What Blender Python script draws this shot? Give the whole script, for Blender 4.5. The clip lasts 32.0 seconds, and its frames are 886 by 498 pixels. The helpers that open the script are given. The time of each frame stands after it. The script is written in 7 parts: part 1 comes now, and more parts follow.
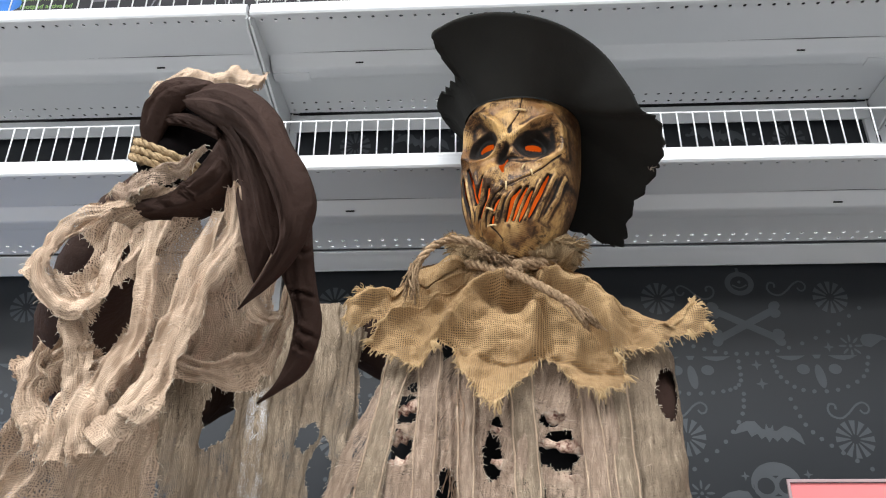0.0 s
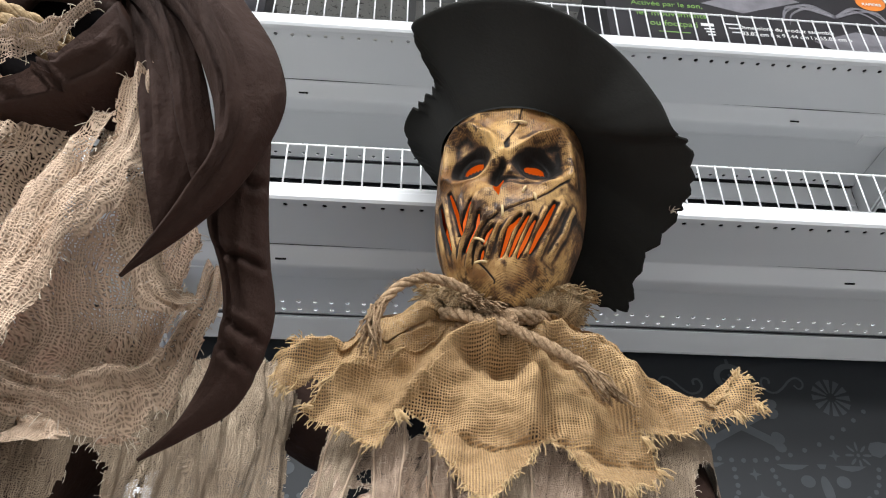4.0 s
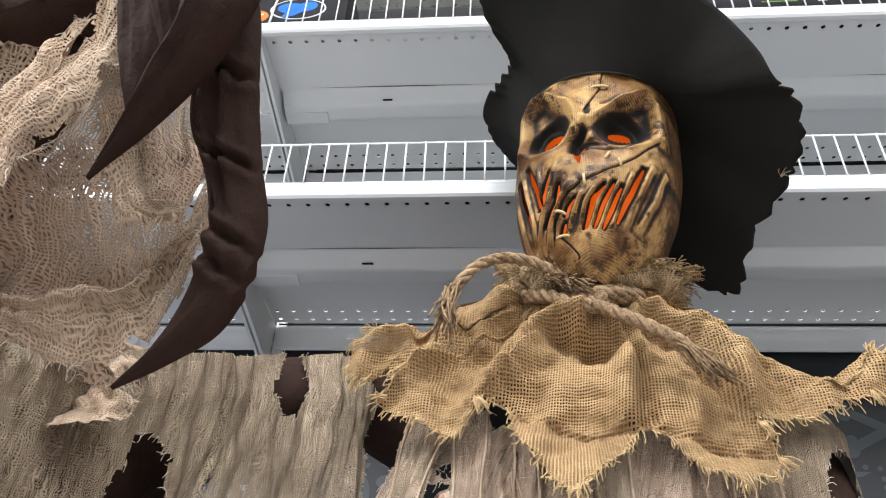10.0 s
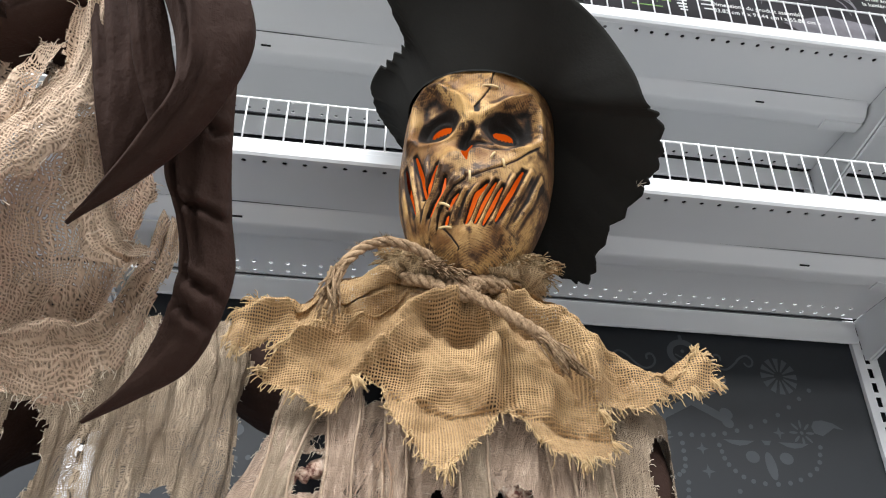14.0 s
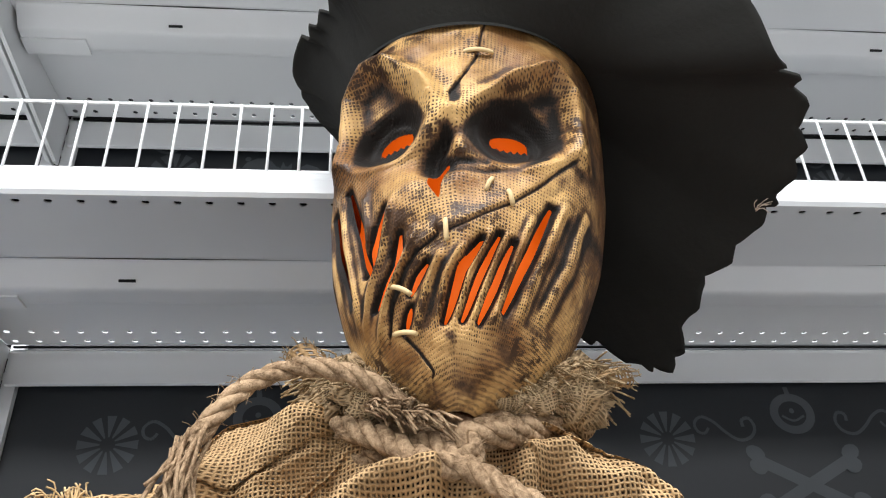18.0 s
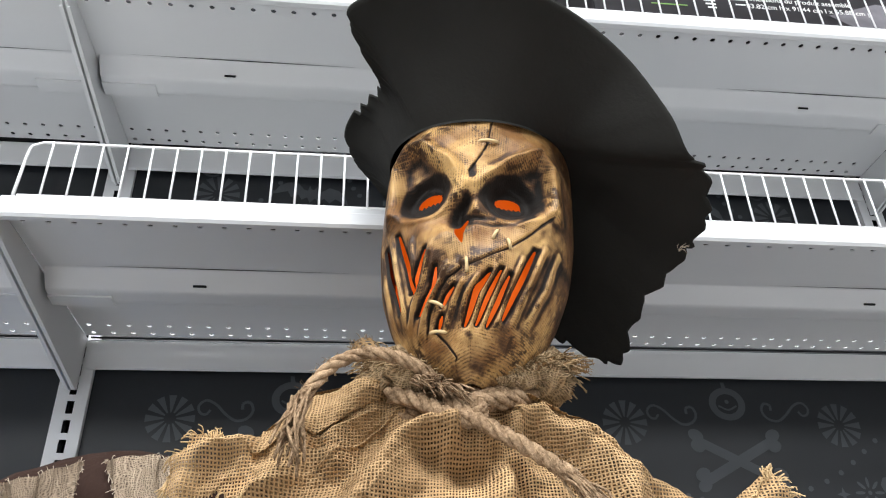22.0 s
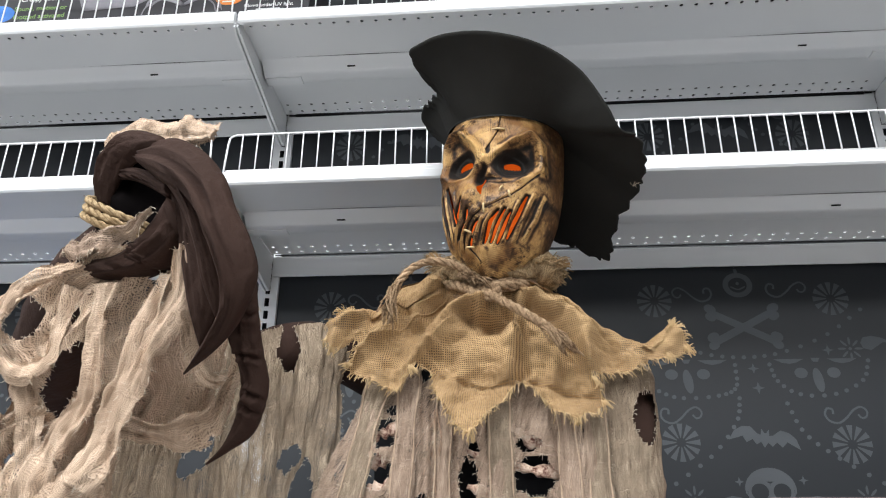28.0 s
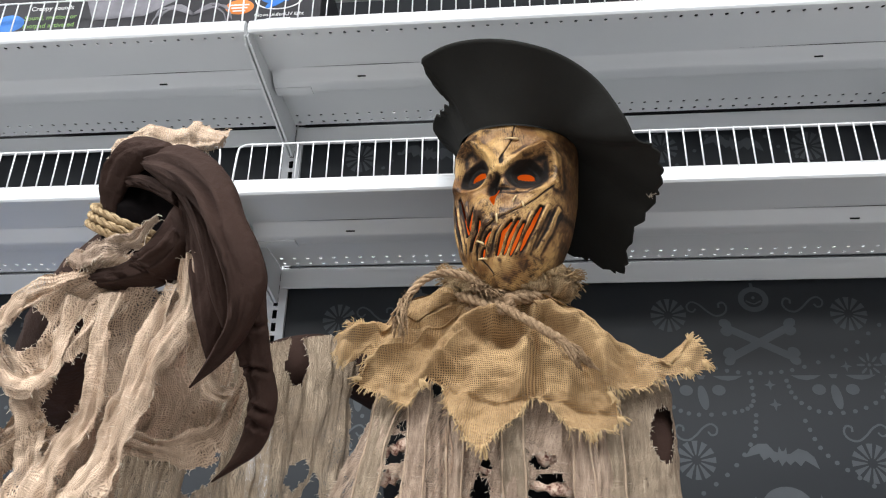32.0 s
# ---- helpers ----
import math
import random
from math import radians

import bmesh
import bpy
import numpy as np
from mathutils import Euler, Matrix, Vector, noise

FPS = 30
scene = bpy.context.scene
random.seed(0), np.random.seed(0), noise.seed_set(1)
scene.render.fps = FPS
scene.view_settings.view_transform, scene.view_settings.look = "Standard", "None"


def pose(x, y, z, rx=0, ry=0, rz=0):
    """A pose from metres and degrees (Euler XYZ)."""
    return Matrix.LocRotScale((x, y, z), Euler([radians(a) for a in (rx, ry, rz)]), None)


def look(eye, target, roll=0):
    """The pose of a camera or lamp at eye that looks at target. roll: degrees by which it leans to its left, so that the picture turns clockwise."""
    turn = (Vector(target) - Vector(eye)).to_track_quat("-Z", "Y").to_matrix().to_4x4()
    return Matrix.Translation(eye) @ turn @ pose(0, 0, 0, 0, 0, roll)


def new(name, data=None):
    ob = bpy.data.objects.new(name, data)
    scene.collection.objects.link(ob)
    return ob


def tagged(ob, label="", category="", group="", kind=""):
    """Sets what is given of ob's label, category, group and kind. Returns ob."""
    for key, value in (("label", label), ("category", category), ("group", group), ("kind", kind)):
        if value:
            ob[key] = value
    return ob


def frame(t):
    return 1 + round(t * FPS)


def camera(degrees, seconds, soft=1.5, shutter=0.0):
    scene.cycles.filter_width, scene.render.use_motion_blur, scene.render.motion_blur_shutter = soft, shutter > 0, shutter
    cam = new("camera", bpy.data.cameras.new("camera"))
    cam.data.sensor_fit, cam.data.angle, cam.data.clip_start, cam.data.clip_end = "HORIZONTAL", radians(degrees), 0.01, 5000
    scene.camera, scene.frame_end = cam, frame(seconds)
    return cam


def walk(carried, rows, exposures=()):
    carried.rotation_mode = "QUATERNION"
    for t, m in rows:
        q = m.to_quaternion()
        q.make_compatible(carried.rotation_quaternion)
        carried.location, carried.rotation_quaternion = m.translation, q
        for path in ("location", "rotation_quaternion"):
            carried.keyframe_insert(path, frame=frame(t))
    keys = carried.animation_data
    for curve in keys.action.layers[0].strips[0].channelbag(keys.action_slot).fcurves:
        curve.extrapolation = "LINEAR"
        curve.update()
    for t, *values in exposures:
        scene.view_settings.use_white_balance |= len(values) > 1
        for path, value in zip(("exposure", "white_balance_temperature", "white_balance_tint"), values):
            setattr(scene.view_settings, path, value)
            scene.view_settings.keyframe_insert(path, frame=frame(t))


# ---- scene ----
cam = camera(58.8, 32.0, soft=1.1)
PATH = [
    (0, (0.04, 0.021, 1.594), (-0.051, 1.821, 2.462), 0.3),
    (0.5, (0.041, 0.03, 1.593), (-0.049, 1.828, 2.464), 0.4),
    (1, (0.042, 0.032, 1.593), (-0.045, 1.83, 2.464), 0.5),
    (1.5, (0.038, 0.035, 1.592), (-0.047, 1.828, 2.473), 0.8),
    (2, (0.035, 0.041, 1.593), (-0.048, 1.831, 2.481), 1.0),
    (2.5, (0.029, 0.057, 1.595), (-0.054, 1.84, 2.496), 0.9),
    (3, (0.007, 0.108, 1.606), (-0.025, 1.864, 2.562), 1.0),
    (3.5, (-0.046, 0.206, 1.63), (0.105, 1.902, 2.679), -0.0),
    (5.5, (0.051, 0.332, 1.647), (0.052, 1.93, 2.849), 0.2),
    (6, (0.053, 0.332, 1.647), (0.014, 1.922, 2.859), 0.1),
    (6.5, (0.048, 0.331, 1.643), (0.017, 1.923, 2.854), 0.1),
    (7, (0.048, 0.329, 1.641), (0.021, 1.923, 2.849), 0.2),
    (7.5, (0.046, 0.328, 1.641), (0.014, 1.92, 2.851), 0.6),
    (8, (0.045, 0.326, 1.638), (0.014, 1.916, 2.851), 0.2),
    (8.5, (0.044, 0.326, 1.636), (0.007, 1.919, 2.844), 0.0),
    (9, (0.043, 0.35, 1.627), (-0.035, 1.98, 2.784), 0.6),
    (9.5, (0.031, 0.378, 1.622), (-0.089, 2.017, 2.762), 2.5),
    (10, (0.008, 0.354, 1.627), (-0.156, 1.952, 2.819), 3.1),
    (10.5, (0.009, 0.358, 1.626), (-0.071, 1.989, 2.781), 2.0),
    (11, (0.021, 0.363, 1.616), (-0.029, 2.032, 2.717), 4.3),
    (11.5, (0.03, 0.376, 1.613), (-0.072, 2.05, 2.703), 5.2),
    (12, (0.031, 0.386, 1.619), (-0.064, 2.045, 2.732), 4.6),
    (12.5, (0.035, 0.383, 1.615), (-0.05, 2.067, 2.691), 4.7),
    (13, (0.017, 0.368, 1.628), (-0.002, 2.035, 2.733), 3.7),
    (13.5, (-0.015, 0.328, 1.648), (0.171, 2.01, 2.714), 1.0),
    (15.5, (-0.055, 0.269, 1.648), (0.249, 1.952, 2.684), -0.2),
    (16, (-0.05, 0.276, 1.651), (0.265, 1.952, 2.697), -0.7),
    (16.5, (0.002, 0.37, 1.741), (0.347, 2.101, 2.681), -2.9),
    (17, (0.038, 0.481, 1.816), (0.2, 2.241, 2.751), -2.9),
    (17.5, (0.041, 0.532, 1.874), (0.188, 2.266, 2.859), -2.3),
    (18, (0.041, 0.562, 1.896), (0.218, 2.276, 2.912), -2.4),
    (18.5, (0.042, 0.558, 1.895), (0.2, 2.268, 2.922), -1.9),
    (19, (0.042, 0.551, 1.892), (0.206, 2.25, 2.934), -1.4),
    (19.5, (0.04, 0.548, 1.891), (0.198, 2.245, 2.936), -1.2),
    (20, (0.037, 0.542, 1.886), (0.205, 2.241, 2.929), -1.1),
    (20.5, (0.034, 0.531, 1.887), (0.216, 2.229, 2.927), -0.7),
    (21, (0.03, 0.517, 1.88), (0.219, 2.218, 2.914), -0.9),
    (21.5, (0.02, 0.47, 1.858), (0.212, 2.177, 2.883), -1.1),
    (22, (-0.006, 0.385, 1.814), (0.217, 2.094, 2.829), -1.9),
    (22.5, (-0.039, 0.297, 1.771), (0.195, 2.042, 2.72), -2.9),
    (23, (-0.019, 0.202, 1.73), (0.113, 1.96, 2.675), -2.8),
    (23.5, (0.056, 0.091, 1.689), (-0.019, 1.882, 2.577), -0.3),
    (24, (0.087, 0.019, 1.666), (-0.096, 1.845, 2.459), 0.4),
    (24.5, (0.09, 0.002, 1.656), (-0.088, 1.842, 2.419), 0.7),
    (25, (0.095, -0.014, 1.653), (-0.074, 1.824, 2.423), 0.5),
    (25.5, (0.093, -0.02, 1.653), (-0.067, 1.815, 2.431), 0.4),
    (27.5, (0.102, 0.001, 1.656), (-0.063, 1.833, 2.442), 0.4),
    (28, (0.103, -0.001, 1.659), (-0.058, 1.828, 2.451), 0.5),
    (28.5, (0.105, -0.004, 1.66), (-0.058, 1.821, 2.461), 0.3),
    (29, (0.108, -0.004, 1.66), (-0.064, 1.817, 2.469), 0.4),
    (29.5, (0.104, 0.001, 1.661), (-0.075, 1.821, 2.471), 0.4),
    (30, (0.102, 0.007, 1.661), (-0.074, 1.824, 2.478), 0.4),
    (30.5, (0.095, 0.012, 1.663), (-0.079, 1.835, 2.468), 0.4),
    (31, (0.095, 0.015, 1.663), (-0.087, 1.837, 2.466), 0.8),
    (31.5, (0.094, 0.017, 1.664), (-0.085, 1.836, 2.476), 0.8),
    (32, (0.095, 0.018, 1.665), (-0.083, 1.832, 2.488), 1.0),
]
EXPOSURES = [(0, -0.1), (3, -0.08), (6, 0.0), (8, 0.07), (12, 0.07), (16, 0.05), (17.5, 0.2), (19, 0.28), (21.5, 0.25), (22.5, 0.08), (23.2, 0.08), (24, -0.1), (32, -0.1)]
walk(cam, [(t, look(eye, target, roll)) for t, eye, target, roll in PATH], exposures=EXPOSURES)

# ---- light ----
world = bpy.data.worlds.new("store_air")
scene.world = world
world.use_nodes = True
world.node_tree.nodes["Background"].inputs[0].default_value = (0.75, 0.82, 0.9, 1)
world.node_tree.nodes["Background"].inputs[1].default_value = 0.015


def ceiling_lamp(x, y, sx, sy, watts, colour):
    data = bpy.data.lights.new("tube_light", "AREA")
    data.shape, data.size, data.size_y, data.energy, data.color = "RECTANGLE", sx, sy, watts, colour
    ob = new("tube_light", data)
    ob.matrix_world = pose(x, y, 3.37)
    return ob


LAMP = (0.945, 0.98, 1.02)
for lx, share, far in ((-2.4, 1.35, 1.2), (0.0, 1.0, 1.0), (2.4, 0.30, 1.0)):
    ceiling_lamp(lx, -0.60, 2.2, 1.1, 97 * share, LAMP)
    ceiling_lamp(lx, -2.5, 2.2, 1.2, 44 * far, LAMP)

# ---- helpers of this scene ----


class Mat:
    """A node material with a Principled shader and small helpers."""

    def __init__(self, name, rough=0.6, metal=0.0):
        self.m = bpy.data.materials.new(name)
        self.m.use_nodes = True
        self.t = self.m.node_tree
        self.b = self.t.nodes["Principled BSDF"]
        self.out = self.t.nodes["Material Output"]
        self.b.inputs["Roughness"].default_value = rough
        self.b.inputs["Metallic"].default_value = metal
        self._co = None

    def n(self, kind, **props):
        node = self.t.nodes.new(kind)
        for k, v in props.items():
            node.inputs[k.replace("_", " ")].default_value = v
        return node

    def link(self, a, b):
        self.t.links.new(a, b)

    def obj(self):
        if self._co is None:
            self._co = self.t.nodes.new("ShaderNodeTexCoord")
        return self._co.outputs["Object"]

    def uv(self):
        self.obj()
        return self._co.outputs["UV"]

    def noise(self, scale, detail=4.0, rough=0.55, where=None):
        nd = self.n("ShaderNodeTexNoise", Scale=scale, Detail=detail, Roughness=rough)
        self.link(where or self.obj(), nd.inputs["Vector"])
        return nd.outputs["Fac"]

    def ramp(self, fac, stops):
        nd = self.t.nodes.new("ShaderNodeValToRGB")
        el = nd.color_ramp.elements
        while len(el) < len(stops):
            el.new(0.5)
        for e, (p, c) in zip(el, stops):
            e.position, e.color = p, (*c, 1)
        self.link(fac, nd.inputs[0])
        return nd.outputs[0]

    def math(self, op, a, b=None, c=None):
        nd = self.t.nodes.new("ShaderNodeMath")
        nd.operation = op
        for i, v in enumerate((a, b, c)):
            if v is None:
                continue
            if isinstance(v, (int, float)):
                nd.inputs[i].default_value = v
            else:
                self.link(v, nd.inputs[i])
        return nd.outputs[0]

    def mixc(self, fac, a, b, blend="MIX"):
        nd = self.t.nodes.new("ShaderNodeMix")
        nd.data_type, nd.blend_type = "RGBA", blend
        for i, v in ((0, fac), (6, a), (7, b)):
            if isinstance(v, (int, float)):
                nd.inputs[i].default_value = v
            elif isinstance(v, tuple):
                nd.inputs[i].default_value = (*v, 1)
            else:
                self.link(v, nd.inputs[i])
        return nd.outputs[2]

    def bump(self, height, strength=0.3, distance=0.002, normal=None):
        nd = self.n("ShaderNodeBump", Strength=strength, Distance=distance)
        self.link(height, nd.inputs["Height"])
        if normal is not None:
            self.link(normal, nd.inputs["Normal"])
        return nd.outputs[0]

    def colour(self, c):
        if isinstance(c, tuple):
            self.b.inputs["Base Color"].default_value = (*c, 1)
        else:
            self.link(c, self.b.inputs["Base Color"])

    def normal(self, nrm):
        self.link(nrm, self.b.inputs["Normal"])

    def weave(self, pitch, wobble=0.25):
        """Heights of warp and weft threads, from the UV map in metres."""
        sep = self.t.nodes.new("ShaderNodeSeparateXYZ")
        self.link(self.uv(), sep.inputs[0])
        wob1 = self.math("MULTIPLY", self.math("SUBTRACT", self.noise(60, 3), 0.5), wobble * 9)
        wob2 = self.math("MULTIPLY", self.math("SUBTRACT", self.noise(83, 3), 0.5), wobble * 9)
        u = self.math("ADD", self.math("DIVIDE", sep.outputs[0], pitch), wob1)
        v = self.math("ADD", self.math("DIVIDE", sep.outputs[1], pitch), wob2)
        su, sv = self.math("SINE", self.math("MULTIPLY", u, math.pi)), self.math("SINE", self.math("MULTIPLY", v, math.pi))
        over = self.math("MULTIPLY", su, sv)
        a = self.math("ABSOLUTE", self.math("COSINE", self.math("MULTIPLY", u, math.pi)))
        b = self.math("ABSOLUTE", self.math("COSINE", self.math("MULTIPLY", v, math.pi)))
        ha = self.math("MULTIPLY", a, self.math("ADD", 0.8, self.math("MULTIPLY", over, 0.2)))
        hb = self.math("MULTIPLY", b, self.math("SUBTRACT", 0.8, self.math("MULTIPLY", over, 0.2)))
        return self.math("MAXIMUM", ha, hb), u, v

    def streak(self, su, sv, detail=4.0, rough=0.6):
        """Noise drawn out along one way of the cloth."""
        mp = self.t.nodes.new("ShaderNodeMapping")
        mp.inputs["Scale"].default_value = (su, sv, 1)
        self.link(self.uv(), mp.inputs[0])
        return self.noise(1.0, detail, rough, mp.outputs[0])

    def see_through(self, alpha):
        self.link(alpha, self.b.inputs["Alpha"])


def metal_white():
    k = Mat("white_shelf_enamel", 0.38)
    k.b.inputs["Specular IOR Level"].default_value = 0.45
    k.colour(k.mixc(k.ramp(k.noise(2.2, 5), [(0.35, (0, 0, 0)), (0.75, (1, 1, 1))]), (0.70, 0.71, 0.725), (0.755, 0.758, 0.755)))
    k.normal(k.bump(k.noise(9, 2), 0.08, 0.003))
    k.link(k.math("MULTIPLY_ADD", k.noise(14, 4), 0.25, 0.26), k.b.inputs["Roughness"])
    return k.m


def cloth_mat(name, dark, light, pitch, hole, rough=0.9, wobble=0.25, bump=0.6, blotch=9.0, tint=None):
    k = Mat(name, rough)
    k.b.inputs["Specular IOR Level"].default_value = 0.12
    h, u, v = k.weave(pitch, wobble)
    big = k.ramp(k.noise(blotch, 5, 0.6), [(0.3, dark), (0.7, light)])
    fine = k.noise(420, 2)
    col = k.mixc(k.ramp(h, [(0.48, (0, 0, 0)), (0.90, (1, 1, 1))]), tuple(c * 0.30 for c in dark), big)
    warp, weft = k.streak(0.45 / pitch, 4, 2, 0.5), k.streak(4, 0.45 / pitch, 2, 0.5)
    yarn = k.ramp(k.math("MULTIPLY", k.math("ADD", warp, weft), 0.5), [(0.36, (0.74, 0.72, 0.69)), (0.62, (1.0, 1.0, 1.0))])
    col = k.mixc(1.0, col, yarn, "MULTIPLY")
    col = k.mixc(k.math("MULTIPLY", fine, 0.35), col, tuple(min(1, c * 1.25) for c in light))
    if tint:
        col = k.mixc(k.ramp(k.noise(4.0, 3), [(0.5, (0, 0, 0)), (0.72, (0.7, 0.7, 0.7))]), col, tint)
    k.colour(col)
    k.normal(k.bump(k.math("ADD", h, k.math("MULTIPLY", fine, 0.4)), bump, pitch * 0.5))
    if hole > 0:
        wide = k.math("ADD", hole, k.math("MULTIPLY", k.math("SUBTRACT", k.noise(26, 4), 0.5), hole * 2.2))
        k.see_through(k.math("GREATER_THAN", h, wide))
    return k.m


def gauze_mat(name, dark, light, pale, pitch, hole, lines):
    """Loose cheesecloth: fine threads, bunched into lines down the cloth, thin in places."""
    k = Mat(name, 0.92)
    k.b.inputs["Specular IOR Level"].default_value = 0.1
    h, u, v = k.weave(pitch, 0.8)
    down, cross = k.streak(230, 34, 5, 0.7), k.streak(34, 380, 4, 0.65)
    down = k.math("MULTIPLY_ADD", k.math("SUBTRACT", down, 0.5), lines, 0.5)
    blot = k.noise(15, 5, 0.65)
    mid = k.mixc(k.ramp(blot, [(0.32, (0, 0, 0)), (0.68, (1, 1, 1))]), dark, light)
    col = k.mixc(k.ramp(down, [(0.30, (0, 0, 0)), (0.62, (1, 1, 1))]), tuple(c * 0.62 for c in dark), mid)
    col = k.mixc(k.ramp(down, [(0.58, (0, 0, 0)), (0.74, (0.85, 0.85, 0.85))]), col, pale)
    col = k.mixc(k.ramp(cross, [(0.58, (0, 0, 0)), (0.78, (0.45, 0.45, 0.45))]), col, pale)
    col = k.mixc(k.ramp(h, [(0.38, (0.92, 0.92, 0.92)), (0.80, (0, 0, 0))]), col, tuple(c * 0.4 for c in dark))
    k.colour(col)
    rel = k.math("ADD", k.math("MULTIPLY", down, 1.6), k.math("ADD", k.math("MULTIPLY", h, 0.5), k.math("MULTIPLY", cross, 0.7)))
    k.normal(k.bump(rel, 0.75, 0.0022, k.bump(k.noise(70, 4), 0.35, 0.005)))
    thin = k.math("ADD", k.math("MULTIPLY", k.math("SUBTRACT", 0.47, down), 2.2), k.math("MULTIPLY", k.math("SUBTRACT", k.noise(24, 5, 0.65), 0.52), 2.4))
    k.see_through(k.math("GREATER_THAN", h, k.math("ADD", hole, k.math("MULTIPLY", thin, 0.8))))
    return k.m


def plain(name, col, rough=0.6, scale=30.0, vary=0.12, bump=0.1, metal=0.0, gloss=0.5):
    k = Mat(name, rough, metal)
    k.b.inputs["Specular IOR Level"].default_value = gloss
    k.colour(k.mixc(k.noise(scale, 5), tuple(c * (1 - vary) for c in col), tuple(min(1, c * (1 + vary)) for c in col)))
    k.normal(k.bump(k.noise(scale * 4, 3), bump, 0.002))
    return k.m


M_METAL = metal_white()
M_WIRE = plain("white_wire_enamel", (0.82, 0.82, 0.82), 0.35, 20, 0.04, 0.03)
# near-black fill: shade of gaps, slots and hollows given as colour
M_GAP_SHADE = plain("gap_shade", (0.02, 0.02, 0.02), 0.8, gloss=0.1)
M_BURLAP = cloth_mat("burlap", (0.275, 0.158, 0.073), (0.69, 0.46, 0.24), 0.0024, 0.44, 0.92, 0.05, 1.0, 14)
M_FLUFF = plain("teased_brown_fibre", (0.42, 0.27, 0.18), 0.9, 60, 0.4)
M_JUTE = cloth_mat("frayed_jute", (0.30, 0.195, 0.105), (0.64, 0.46, 0.27), 0.0022, 0.0, 0.95, 0.2, 1.0, 40)
M_BURLAP_EDGE = plain("burlap_thread", (0.50, 0.345, 0.175), 0.9, 90, 0.45)
M_GAUZE = gauze_mat("gauze", (0.52, 0.365, 0.255), (0.84, 0.645, 0.48), (0.92, 0.77, 0.62), 0.0016, 0.34, 0.75)
M_GAUZE_GREY = gauze_mat("aged_gauze", (0.32, 0.225, 0.165), (0.60, 0.45, 0.335), (0.86, 0.72, 0.58), 0.0016, 0.50, 0.8)
M_GAUZE_DARK = gauze_mat("weathered_gauze", (0.255, 0.190, 0.134), (0.54, 0.425, 0.305), (0.78, 0.64, 0.49), 0.0016, 0.38, 0.75)
M_GAUZE_THREAD = plain("gauze_thread", (0.60, 0.51, 0.40), 0.9, 60, 0.2)


def rope_mat(name, dark, light):
    k = Mat(name, 0.92)
    k.b.inputs["Specular IOR Level"].default_value = 0.1
    f = k.noise(260, 5, 0.75)
    k.colour(k.mixc(k.ramp(k.math("ADD", f, k.math("MULTIPLY", k.math("SUBTRACT", k.noise(40, 3), 0.5), 0.5)), [(0.34, (0, 0, 0)), (0.64, (1, 1, 1))]), dark, light))
    k.normal(k.bump(f, 0.9, 0.002))
    return k.m


M_ROPE = rope_mat("jute_rope", (0.125, 0.075, 0.041), (0.43, 0.295, 0.18))
M_ROPE_PALE = rope_mat("pale_jute_rope", (0.18, 0.115, 0.058), (0.47, 0.345, 0.20))


def brown_cloth():
    k = Mat("brown_cloth", 0.85)
    k.b.inputs["Specular IOR Level"].default_value = 0.14
    h, u, v = k.weave(0.0006, 0.05)
    k.colour(k.mixc(k.noise(12, 5), (0.019, 0.0098, 0.0070), (0.043, 0.0228, 0.0165)))
    k.normal(k.bump(k.noise(38, 5, 0.6), 0.6, 0.008, k.bump(h, 0.25, 0.0004)))
    return k.m


M_BROWN = brown_cloth()
# near-black, for the shade in the glove's opening
M_GLOVE_SHADE = plain("glove_shade", (0.004, 0.003, 0.003), 0.95, 30, 0.3, gloss=0.05)


def felt_mat():
    k = Mat("grey_felt", 0.95)
    k.b.inputs["Specular IOR Level"].default_value = 0.1
    k.colour(k.mixc(k.noise(7, 5), (0.0120, 0.0116, 0.0104), (0.031, 0.0302, 0.0274)))
    k.normal(k.bump(k.noise(320, 3), 0.4, 0.0008, k.bump(k.noise(18, 4), 0.2, 0.006)))
    return k.m


M_FELT = felt_mat()


